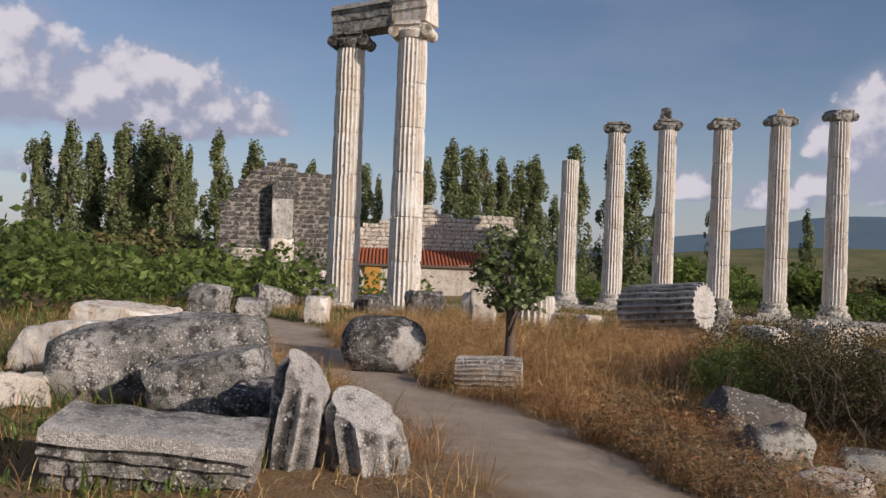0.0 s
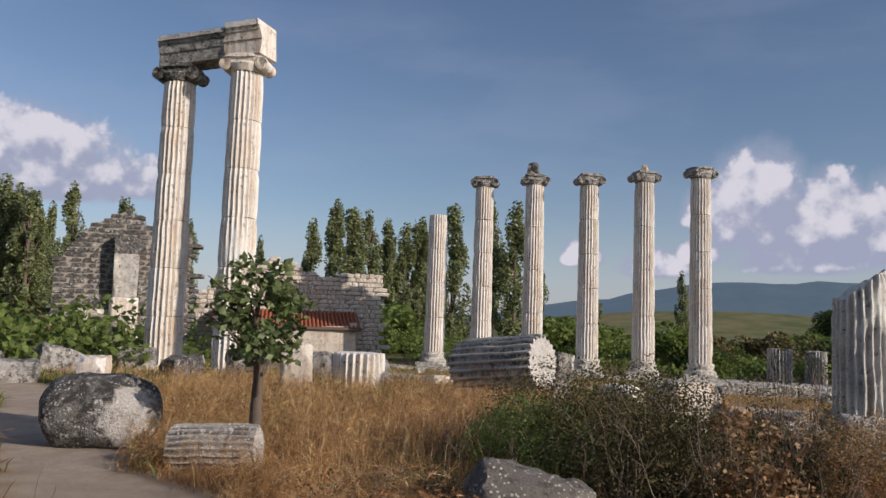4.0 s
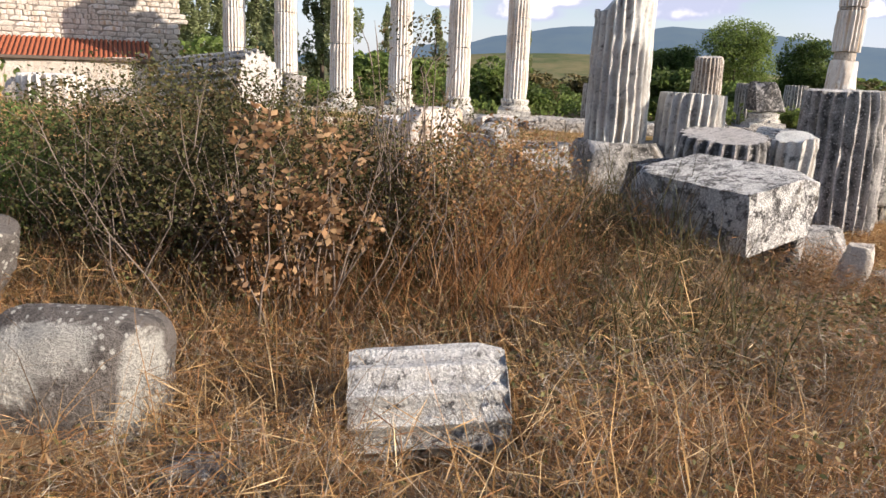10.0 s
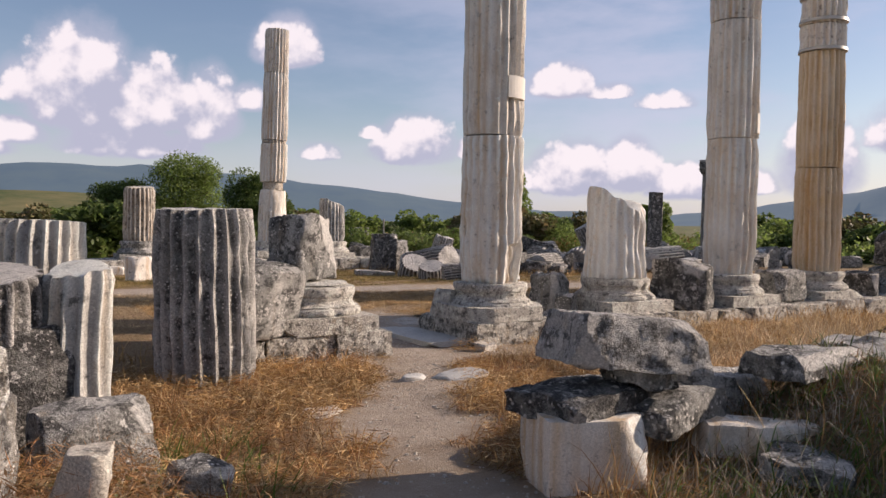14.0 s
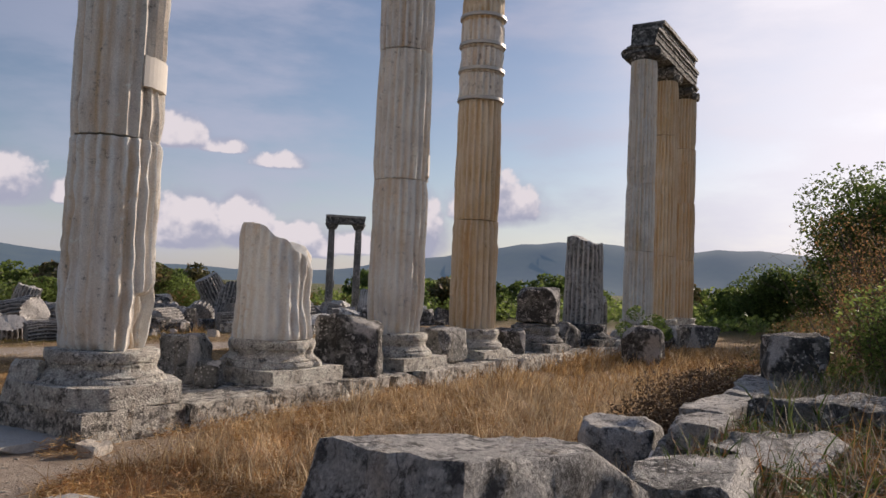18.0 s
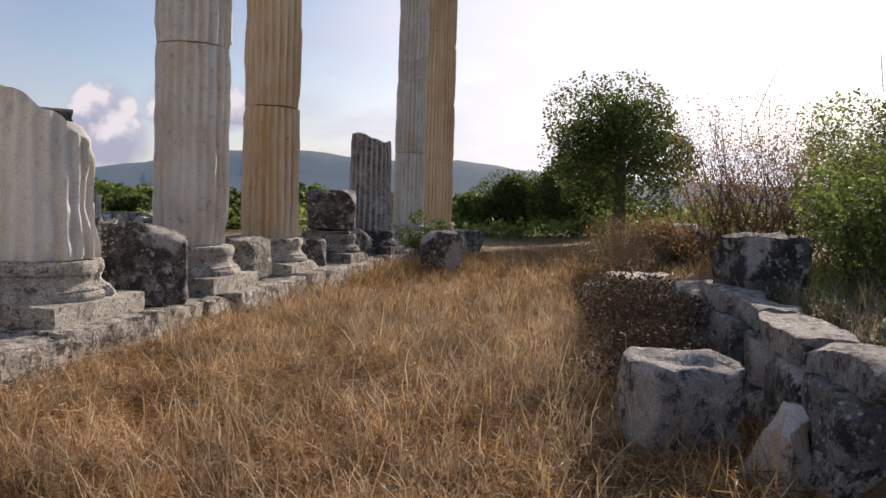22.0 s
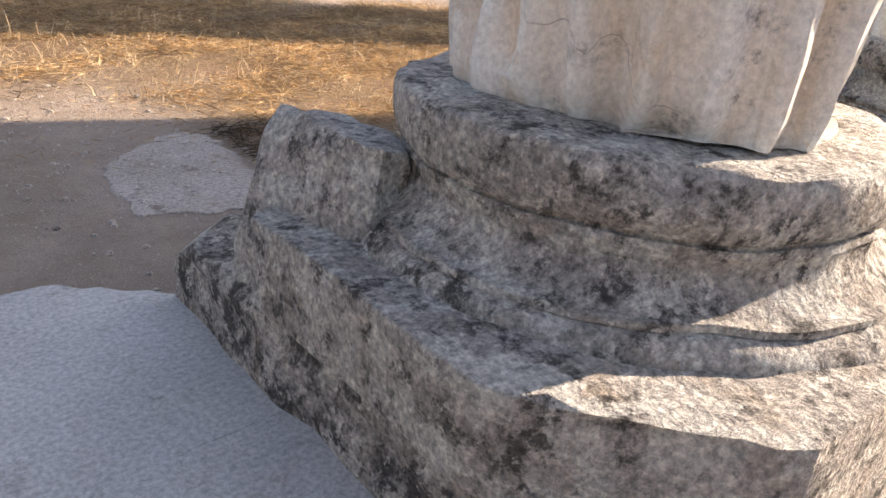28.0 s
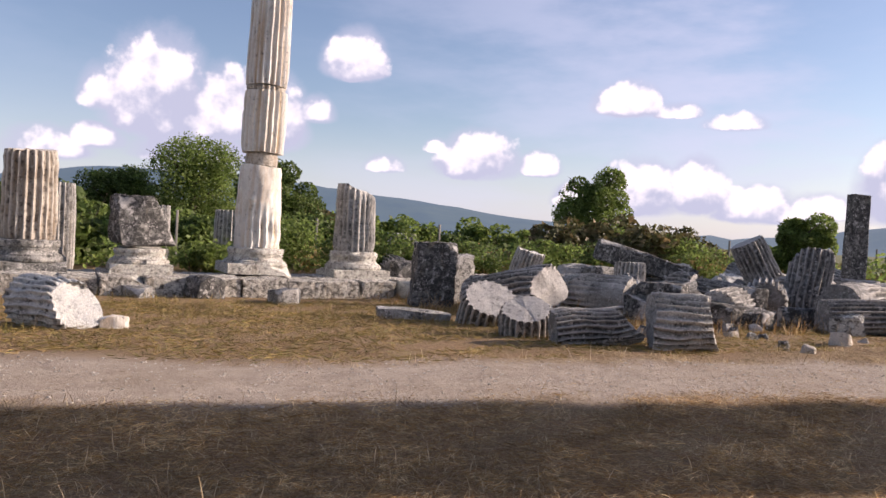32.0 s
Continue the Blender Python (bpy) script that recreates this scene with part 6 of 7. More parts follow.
def tube_mesh(name, paths, material, sides=5):
    """Tapered limbs: each path is a list of (point, radius)."""
    verts, faces = [], []
    for path in paths:
        base = len(verts)
        for p, r in path:
            for j in range(sides):
                a = 2 * math.pi * j / sides
                verts.append((p[0] + math.cos(a) * r, p[1] + math.sin(a) * r, p[2]))
        for i in range(len(path) - 1):
            for j in range(sides):
                q, w = base + i * sides + j, base + i * sides + (j + 1) % sides
                faces.append((q, w, w + sides, q + sides))
    return mesh_from(name, verts, faces, material, True)


def clump_points(rng, clumps, per, spread):
    pts = []
    for c, r in clumps:
        d = rng.normal(size=(per, 3))
        d /= np.linalg.norm(d, axis=1)[:, None]
        rad = r * rng.uniform(0.55, 1.0, per) ** 0.6
        pts.append(np.asarray(c) + d * rad[:, None] * np.asarray(spread))
    return np.concatenate(pts)


def limbs(rng, height, trunk_r, count, reach, start=0.35):
    paths = [[((0.03 * math.sin(k), 0.03 * math.cos(k * 2), height * k / 6), trunk_r * (1 - 0.13 * k)) for k in range(7)]]
    for i in range(count):
        z = height * rng.uniform(start, 0.9)
        a = rng.uniform(0, 2 * math.pi)
        r = reach * rng.uniform(0.5, 1.0)
        paths.append([((math.cos(a) * r * k / 3, math.sin(a) * r * k / 3, z + height * 0.22 * k / 3), trunk_r * 0.45 * (1 - 0.28 * k)) for k in range(4)])
    return paths


def make_tree(label, height, radius, leaf_mat, seed, clump_n=16, per=220, leaf=0.3, trunk_part=0.3, category="tree", name="tree", m=None, group="", tight=1.0):
    rng = np.random.default_rng(seed)
    t = thing(name, label, category, m or Matrix(), group)
    part("trunk", tube_mesh("trunk", limbs(rng, height * 0.8, radius * 0.07 + 0.03, 9, radius * 0.75), BARK), BARK, t)
    clumps = []
    for i in range(clump_n):
        a, k = rng.uniform(0, 2 * math.pi), rng.uniform(0, 1)
        rr = radius * 0.62 * math.sqrt(rng.uniform(0.05, 1))
        z = height * (trunk_part + (1 - trunk_part) * (0.15 + 0.68 * k))
        rr *= 1.0 - 0.45 * abs(k - 0.35) / 0.65
        clumps.append(((math.cos(a) * rr, math.sin(a) * rr, z), radius * tight * rng.uniform(0.24, 0.48)))
    pts = clump_points(rng, clumps, per, (1, 1, 0.85))
    part("crown", leaf_mesh("crown", pts, leaf, leaf_mat, rng, 0.6), leaf_mat, t)
    return t


def make_poplar(seed):
    rng = np.random.default_rng(seed)
    t = thing("poplar_tree", "tall narrow poplar with upright leafy branches", "tree", Matrix(), "poplars")
    part("trunk", tube_mesh("trunk", limbs(rng, 13.5, 0.22, 10, 0.8, 0.2), BARK), BARK, t)
    clumps = []
    for i in range(64):
        z = 1.0 + 13.2 * rng.uniform(0, 1) ** 0.9
        w = 1.9 * (1.0 - (z / 15.2) ** 2.2) * min(1.0, 0.55 + z / 9.0) * rng.uniform(0.2, 1.0)
        a = rng.uniform(0, 2 * math.pi)
        clumps.append(((math.cos(a) * w, math.sin(a) * w, z), rng.uniform(0.25, 0.62)))
    pts = clump_points(rng, clumps, 90, (0.8, 0.8, 2.6))
    part("crown", leaf_mesh("crown", pts, 0.34, LEAF_POPLAR, rng, 0.6, -0.5), LEAF_POPLAR, t)
    return t


POPLARS = [(-90, 46, 13.7), (-97, 53, 15.5), (-91, 52, 16.7), (-95, 59, 16.6), (-84, 53, 15.8), (-89, 59, 17.5), (-85, 58, 17.5), (-81, 56, 16.4), (-77, 54, 15.2), (-54, 34.6, 11.8), (-75, 67, 16.1), (-72, 76, 15), (-68, 84, 15.2), (-64, 81, 13.1), (-62, 93, 17),
           (-52.7, 80.6, 18.2), (-48.7, 77, 16.4), (-48.3, 82, 16.6), (-47.8, 88, 16.2), (-43.4, 89, 16.9), (-26.4, 44.2, 11.5), (-23.8, 46.8, 12), (-21.7, 45.1, 11.6), (-27, 93, 10.2), (-18.3, 73.7, 8.3), (-8.8, 63.8, 8), (-36, 73, 9.7)]
models = [make_poplar(900 + k) for k in range(4)]
prng = random.Random(3)
extra = [(x + prng.uniform(-5, 5), y + prng.uniform(3, 9), h * prng.uniform(0.75, 0.95)) for x, y, h in POPLARS[:9] + POPLARS[15:20]]
for i, (x, y, h) in enumerate(POPLARS + extra):
    s = h / 14.9
    wdt = s * prng.uniform(0.95, 1.45)
    src = models[i % 4]
    m = pose(x, y, gz(x, y) - 0.1, 0, 0, prng.uniform(0, 360))
    t = src if i < 4 else copy_thing(src, m)
    t.matrix_world = m
    t.scale = (wdt, wdt, s)

# broad trees
for i, (x, y, hgt, rad, mat, lab) in enumerate(((6.2, 47.3, 6.3, 4.6, LEAF_BRIGHT, "broad bright green tree beyond the ruins"), (2.0, 49.5, 4.8, 3.2, LEAF_OAK, "dark green tree beyond the ruins"), (26.5, 36.8, 6.1, 2.9, LEAF_BRIGHT, "round green tree by the fence"),
                                                (9.2, 40.2, 5.2, 3.0, LEAF_OAK, "dark green tree behind the far colonnade"), (29.0, -6.6, 6.6, 4.6, LEAF_OAK, "broad dark tree south of the columns"), (38.0, -1.5, 3.2, 3.4, LEAF_OAK, "low dark tree beyond the columns"), (36.0, -5.0, 4.4, 3.4, LEAF_OAK, "dark tree beyond the columns"),
                                                (30.3, 26.0, 3.4, 2.0, LEAF_BRIGHT, "low green tree east of the stone field"))):
    make_tree(lab, hgt, rad, mat, 930 + i, 34, 720, 0.15, 0.1, tight=0.85, m=pose(x, y, gz(x, y) - 0.1))
make_tree("small leafy tree with a thin trunk beside the path", 2.25, 0.78, LEAF_FIG, 950, 46, 34, 0.105, 0.40, tight=0.55, m=pose(-14.5, -6.95, gz(-14.5, -6.95) - 0.05))


def make_shrub(label, h, r, mat, seed, clumps=14, per=160, leaf=0.18, name="shrub", m=None, group="", stems=10, stem_mat=None):
    rng = np.random.default_rng(seed)
    t = thing(name, label, "shrub", m or Matrix(), group)
    paths = []
    for i in range(stems):
        a = rng.uniform(0, 2 * math.pi)
        rr = r * rng.uniform(0.2, 0.85)
        hh = h * rng.uniform(0.4, 0.78)
        p, stem = np.array([rng.normal(0, 0.25 * r), rng.normal(0, 0.25 * r), 0.0]), []
        go = np.array([math.cos(a) * rr, math.sin(a) * rr, hh]) / 5
        for k in range(6):
            stem.append((tuple(p), (0.004 + 0.0035 * h) * (1 - 0.17 * k)))
            if k > 1:
                side = go * 0.5 + rng.normal(0, 0.1 * min(r, h), 3)
                paths.append([(tuple(p), 0.0022 + 0.001 * h), (tuple(p + side * 0.6), 0.0018 + 0.0008 * h), (tuple(p + side * 1.1 + rng.normal(0, 0.02, 3)), 0.001)])
            p = p + go + rng.normal(0, 0.035 * min(r, h), 3)
        paths.append(stem)
    part("branch_tangle", tube_mesh("branch_tangle", paths, stem_mat or BARK, 4), stem_mat or BARK, t)
    cl = []
    for i in range(clumps):
        a = rng.uniform(0, 2 * math.pi)
        rr = r * 0.72 * math.sqrt(rng.uniform(0, 1))
        z = h * rng.uniform(0.18, 0.85) * (1 - 0.35 * (rr / r) ** 2)
        cl.append(((math.cos(a) * rr, math.sin(a) * rr, z), min(r, h) * rng.uniform(0.22, 0.42)))
    part("foliage", leaf_mesh("foliage", clump_points(rng, cl, per, (1, 1, 0.8)), leaf, mat, rng, 0.55), mat, t)
    return t


# far shrub belts
shrubs = [make_shrub("green shrub in the belt round the ruins", 2.0, 1.7, mt, 960 + k, 18, 150, 0.26, group="shrub belt") for k, mt in enumerate((LEAF_BRIGHT, LEAF_OAK, LEAF_BRIGHT, LEAF_OLIVE))]
srng = random.Random(8)
spots = []
while len(spots) < 120:
    k = srng.random()
    if k < 0.42:
        x, y = srng.uniform(-68, -27), srng.uniform(-2, 46)
        if (-41 < x < -23 and 13.5 < y < 28) or (x > -30 and y < 9):
            continue
        s = srng.uniform(0.8, 1.9)
    elif k < 0.82:
        x, y = srng.uniform(-22, 46), srng.uniform(28, 50)
        s = srng.uniform(0.8, 1.5)
    else:
        x, y = srng.uniform(34, 60), srng.uniform(-12, 30)
        s = srng.uniform(0.9, 1.6)
    spots.append((x, y, s))
for i, (x, y, s) in enumerate(spots):
    m = pose(x, y, gz(x, y) - 0.1, 0, 0, srng.uniform(0, 360))
    t = shrubs[i] if i < 4 else copy_thing(shrubs[i % 4], m)
    t.matrix_world = m
    t.scale = (s * 1.1, s * 1.1, s)
# bushes near the walk
make_shrub("dark tangled olive bush in dry grass", 1.5, 1.15, LEAF_THICKET, 1001, 90, 360, 0.028, m=pose(-10.6, -7.0, gz(-10.6, -7.0)), stems=110, stem_mat=TWIG, name="bush")
make_shrub("bush hung with dead brown leaves", 1.6, 0.55, LEAF_DEAD, 1002, 30, 60, 0.055, m=pose(-9.8, -7.45, gz(-9.8, -7.45) + 0.05), stems=34, stem_mat=TWIG, name="bush")
make_shrub("rusty tangled bush in dry grass", 1.4, 0.9, LEAF_RUST, 1003, 60, 200, 0.028, m=pose(-8.9, -6.5, gz(-8.9, -6.5)), stems=110, stem_mat=TWIG, name="bush")
make_shrub("dark green bush in dry grass", 1.4, 1.4, LEAF_THICKET, 1004, 90, 380, 0.03, m=pose(-11.0, -5.9, gz(-11.0, -5.9)), stems=60, stem_mat=TWIG, name="bush")
make_shrub("dark olive bush in dry grass", 1.35, 0.8, LEAF_THICKET, 1008, 60, 300, 0.028, m=pose(-9.5, -6.4, gz(-9.5, -6.4)), stems=60, stem_mat=TWIG, name="bush")
make_shrub("low green bush in dry grass", 1.1, 0.85, LEAF_OAK, 1007, 60, 260, 0.028, m=pose(-11.5, -7.0, gz(-11.5, -7.0)), stems=60, stem_mat=TWIG, name="bush")
make_shrub("thin tall bush with few leaves", 2.2, 0.5, LEAF_OLIVE, 1005, 34, 70, 0.03, m=pose(-9.3, -6.5, gz(-9.3, -6.5)), stems=26, stem_mat=TWIG, name="bush")
make_shrub("sparse olive bush in dry grass", 0.9, 0.9, LEAF_OLIVE, 1006, 26, 220, 0.028, m=pose(-7.9, -4.6, gz(-7.9, -4.6)), stems=24, name="bush")
make_shrub("fresh green bush on the terrace edge", 1.0, 0.8, LEAF_BRIGHT, 1010, 36, 260, 0.042, m=pose(2.9, -7.2, gz(2.9, -7.2)), stems=24, name="bush")
make_shrub("fresh green bush on the terrace", 1.5, 1.1, LEAF_BRIGHT, 1013, 40, 300, 0.048, m=pose(4.3, -7.9, gz(4.3, -7.9)), stems=24, name="bush")
make_shrub("tall rusty twiggy bush on the terrace", 2.6, 1.6, LEAF_RUST, 1011, 60, 260, 0.034, m=pose(7.2, -7.2, gz(7.2, -7.2)), stems=110, name="bush")
make_shrub("olive twiggy bush on the terrace", 2.4, 1.5, LEAF_OLIVE, 1017, 48, 260, 0.034, m=pose(5.6, -8.8, gz(5.6, -8.8)), stems=90, name="bush")
make_shrub("large green bush behind the terrace", 3.2, 2.2, LEAF_BRIGHT, 1012, 52, 420, 0.07, m=pose(10.2, -10.2, gz(10.2, -10.2)), stems=24, name="bush")
make_shrub("leafy green bush low on the terrace", 1.2, 0.9, LEAF_BRIGHT, 1018, 36, 260, 0.04, m=pose(1.8, -7.9, gz(1.8, -7.9)), stems=30, name="bush")
# two unseen bushes, added to throw shade across the gate path
make_shrub("olive bush added out of view on the terrace", 1.3, 1.1, LEAF_OLIVE, 1019, 36, 280, 0.034, m=pose(0.5, -8.7, gz(0.5, -8.7)), stems=60, name="bush")
make_shrub("olive bush added out of view on the terrace", 0.9, 0.9, LEAF_OLIVE, 1028, 32, 240, 0.032, m=pose(-1.0, -8.3, gz(-1.0, -8.3)), stems=60, name="bush")
make_shrub("twiggy olive bush by the stack of stones", 0.75, 0.6, LEAF_OLIVE, 1040, 28, 200, 0.028, m=pose(-2.3, -7.9, gz(-2.3, -7.9)), stems=60, stem_mat=STRAW_GREY, name="bush")
for i, (x, y, hh, rr) in enumerate(((1.5, -5.25, 0.6, 0.5), (2.6, -5.35, 0.75, 0.6), (3.7, -5.3, 0.7, 0.6), (4.9, -5.4, 0.7, 0.6))):
    make_shrub("dark dead brush against the terrace wall", hh, rr, LEAF_BRUSH, 1060 + i, 26, 110, 0.035, m=pose(x, y, gz(x, y)), stems=70, name="bush", group="dead brush")
for i, (x, y, hh, rr, mt) in enumerate(((5.8, -5.2, 0.45, 0.5, LEAF_OLIVE), (7.6, -5.1, 0.5, 0.5, LEAF_RUST), (9.0, -5.2, 0.8, 0.7, LEAF_OLIVE), (10.8, -5.6, 1.1, 0.8, LEAF_RUST), (12.4, -5.9, 1.2, 0.9, LEAF_OLIVE))):
    make_shrub("dry twiggy brush along the terrace foot", hh * 1.2, rr, mt, 1070 + i, 24, 110, 0.03, m=pose(x, y, gz(x, y)), stems=60, stem_mat=TWIG, name="bush", group="terrace foot brush")
make_shrub("small bush with orange leaves", 1.5, 0.9, LEAF_RUST, 1014, 20, 120, 0.08, m=pose(13.6, -6.6, gz(13.6, -6.6)), stems=20, name="bush")
make_shrub("small green bush by the colonnade", 1.5, 0.8, LEAF_BRIGHT, 1015, 18, 140, 0.09, m=pose(16.3, -0.9, gz(16.3, -0.9)), stems=20, name="bush")
for i, (x, y, h, r) in enumerate(((7.4, 22.9, 1.7, 1.3), (9.4, 23.8, 1.5, 1.2), (5.3, 24.4, 2.0, 1.6), (11.8, 24.6, 1.6, 1.5), (2.9, 23.6, 1.0, 0.8), (15.0, 25.0, 1.5, 1.6), (19.0, 25.6, 1.6, 1.7), (23.0, 25.5, 1.8, 1.8))):
    make_shrub("leafy green bush behind the fallen stones", h, r, LEAF_BRIGHT if i % 3 else LEAF_OAK, 1020 + i, 20, 160, 0.13, m=pose(x, y, gz(x, y)), stems=14, name="bush", group="rear bushes")

# fence behind the stone field
fence = thing("fence", "wire fence on thin grey posts", "fence", pose(0, 0, 0))
fx = [(-2 + 5.2 * k, 31.5 - 0.35 * k) for k in range(9)]
post_me = rough_block("post", (0.09, 0.09, 1.9), POST, 1050, 16, 0.003, 1)
for x, y in fx:
    part("post", post_me, POST, fence, "", pose(x, y, gz(x, y)))
for zz in (0.7, 1.2, 1.75):
    part("wire", tube_mesh("wire", [[((x, y, gz(x, y) + zz), 0.012) for x, y in fx]], STEEL, 3), STEEL, fence)

# ---- grass ----
GX, GY = np.arange(-30, 20.01, 0.25), np.arange(-17.5, 26.01, 0.25)
GZ = np.array([[ground_z(x, y) for x in GX] for y in GY])
GP = np.array([[path_mask(x, y) for x in GX] for y in GY])


def sample(tab, x, y):
    i = np.clip(((x - GX[0]) / 0.25), 0, len(GX) - 2.001)
    j = np.clip(((y - GY[0]) / 0.25), 0, len(GY) - 2.001)
    i0, j0 = i.astype(int), j.astype(int)
    u, v = i - i0, j - j0
    return tab[j0, i0] * (1 - u) * (1 - v) + tab[j0, i0 + 1] * u * (1 - v) + tab[j0 + 1, i0] * (1 - u) * v + tab[j0 + 1, i0 + 1] * u * v


def wobble(x, y, s, k):
    return (np.sin(x * s + k) * np.cos(y * s * 1.3 - k * 2) + np.sin((x + y) * s * 0.7 + k * 3) + np.sin((x - 1.7 * y) * s * 1.9 + k)) / 3


# bare spots before half-buried stones
CLEAR = ((-10.3, -9.15, 0.42), (-8.8, -9.0, 0.36), (-11.2, -9.3, 0.3), (-9.6, -9.4, 0.16), (-7.0, -6.5, 0.25))


def grass(name, label, box, count, h, width, lean, mat, seed, clump=0.6, bare=0.45, avoid=(), curl=0.5):
    """Bent blades, thicker in tufts, none on trodden earth. One joined mesh."""
    rng = np.random.default_rng(seed)
    n = int(count)
    tuft = max(1, n // 16)
    tx, ty = rng.uniform(box[0], box[1], tuft), rng.uniform(box[2], box[3], tuft)
    pick = rng.integers(0, tuft, n)
    loose = rng.uniform(size=n) > clump
    x = np.where(loose, rng.uniform(box[0], box[1], n), tx[pick] + rng.normal(0, 0.07, n))
    y = np.where(loose, rng.uniform(box[2], box[3], n), ty[pick] + rng.normal(0, 0.07, n))
    px = np.where(loose, x + rng.normal(0, 1, n), tx[pick])
    py = np.where(loose, y + rng.normal(0, 1, n), ty[pick])
    keep = sample(GP, x, y) < bare * rng.uniform(0.4, 1.3, n)
    keep &= wobble(x, y, 1.1, seed) > -0.75 + 0.5 * rng.uniform(size=n)
    if clump >= 0.8:
        keep &= wobble(px, py, 4.2, seed + 3) > -0.5 + 0.45 * rng.uniform(size=n)
    for ax, ay, ar in avoid or CLEAR:
        keep &= np.hypot(x - ax, y - ay) > ar
    x, y = x[keep], y[keep]
    n = len(x)
    z = sample(GZ, x, y) - 0.01
    hh = rng.uniform(h[0], h[1], n) * (0.8 + 0.35 * wobble(x, y, 0.8, seed + 5))
    # blades of a tuft fall outwards and sag under their own weight; wind lays patches one way
    px, py = px[keep], py[keep]
    out = np.arctan2(y - py, x - px)
    lay = rng.uniform(0, 6.28, tuft)[pick][keep]
    hh *= np.where(loose[keep], 0.75, rng.uniform(0.55, 1.45, tuft)[pick][keep])
    flow = 2.2 * wobble(x, y, 0.35, seed + 9)
    kind = rng.uniform(size=n)
    a = np.where(kind < 0.3, out, np.where((kind < 0.8) & ~loose[keep], lay, flow)) + rng.normal(0, 0.55, n)
    ln = np.abs(rng.normal(lean * 0.55, lean * 0.6, n)) + 0.08
    w = width * rng.uniform(0.5, 1.2, n)
    b = a + rng.normal(1.57, 0.6, n)
    ww = np.stack([np.cos(b) * w / 2, np.sin(b) * w / 2, 0 * w], 1)
    pos = np.stack([x, y, z], 1)
    rows = [pos - ww, pos + ww]
    tilt = np.minimum(1.5, ln * 0.8)
    seg = hh / 4
    for k in range(4):
        step = np.stack([np.cos(a) * np.sin(tilt), np.sin(a) * np.sin(tilt), np.cos(tilt)], 1) * seg[:, None]
        pos = pos + step
        pos[:, 2] = np.maximum(pos[:, 2], z + 0.006 + 0.004 * k)
        tilt = np.minimum(2.3, tilt + (ln * curl + 0.05) * rng.uniform(0.5, 1.6, n))
        a = a + rng.normal(0, 0.4, n)
        if k < 3:
            rows += [pos - ww * (1 - 0.22 * k), pos + ww * (1 - 0.22 * k)]
        else:
            rows += [pos]
    v = np.stack(rows, axis=1).reshape(-1, 3)
    base = np.arange(n)[:, None] * 9
    pat = [0, 1, 3, 0, 3, 2, 2, 3, 5, 2, 5, 4, 4, 5, 7, 4, 7, 6, 6, 7, 8]
    tri = (base + np.array([pat])).ravel()
    me = fast_mesh(name, v, 3, tri, mat)
    return single(name, me, label, "grass", Matrix(), kind="stuff")


grass("dry_grass", "tall golden dry grass on the mound", (-19.5, -7.5, -10.6, 2.0), 80000, (0.25, 0.75), 0.0045, 0.9, STRAW, 1)
grass("dry_grass", "rusty dry grass on the mound", (-15.0, -6.0, -11.2, -3.0), 70000, (0.15, 0.5), 0.0035, 1.1, STRAW_RED, 2)
grass("dead_stalks", "grey dead stalks in matted grass", (-12.5, -6.5, -11.2, -5.5), 60000, (0.15, 0.55), 0.0032, 1.4, STRAW_GREY, 3)
grass("dry_grass", "pale straw in matted grass", (-12.5, -6.0, -11.2, -5.5), 36000, (0.12, 0.4), 0.0032, 1.4, STRAW, 17)
grass("dead_stalks", "tall rusty stalks tangled round the bushes", (-12.6, -8.2, -7.7, -4.0), 26000, (0.4, 1.1), 0.005, 0.8, STRAW_RED, 61, clump=0.8)
grass("dead_stalks", "tall dark stalks tangled round the bushes", (-12.6, -7.2, -8.2, -4.0), 16000, (0.4, 1.0), 0.005, 0.9, LEAF_BRUSH, 62, clump=0.8)
grass("weeds", "tall olive weeds tangled round the bushes", (-12.6, -7.4, -8.2, -4.0), 26000, (0.3, 0.95), 0.007, 0.8, LEAF_THICKET, 63, clump=0.8)
grass("weeds", "green weeds growing through dry grass", (-12.5, -5.0, -11.0, -3.0), 16000, (0.1, 0.32), 0.010, 0.9, WEED, 4)
grass("weeds", "green weeds among the mound stones", (-27.0, -14.5, -13.5, 3.0), 30000, (0.1, 0.38), 0.02, 0.8, WEED, 5)
grass("dry_grass", "dry straw among the mound stones", (-27.0, -13.0, -13.5, 3.0), 30000, (0.15, 0.5), 0.008, 0.9, STRAW, 6)
grass("dry_grass", "golden trampled grass before the colonnade", (-5.5, 5.0, -5.8, -0.6), 56000, (0.09, 0.36), 0.0065, 1.6, STRAW, 7, clump=0.85)
grass("dry_grass", "bleached straw tufts before the colonnade", (-1.0, 7.0, -5.3, -1.0), 60000, (0.15, 0.5), 0.0075, 1.8, STRAW_BLEACHED, 71, clump=0.93)
grass("dry_grass", "golden dry grass along the colonnade", (5.0, 18.5, -5.8, -0.6), 50000, (0.14, 0.5), 0.013, 1.2, STRAW, 8, clump=0.85)
grass("dry_grass", "rusty trampled grass by the gate path", (-6.5, 5.0, -7.5, -0.7), 60000, (0.06, 0.26), 0.006, 1.7, STRAW_RED, 9, clump=0.8)
grass("dry_grass", "dry straw on the terrace", (-4.0, 16.0, -10.0, -6.0), 26000, (0.1, 0.4), 0.007, 1.2, STRAW, 10)
grass("weeds", "green weeds along the terrace edge", (-3.6, 3.5, -8.6, -6.15), 16000, (0.08, 0.32), 0.010, 1.0, WEED, 21)
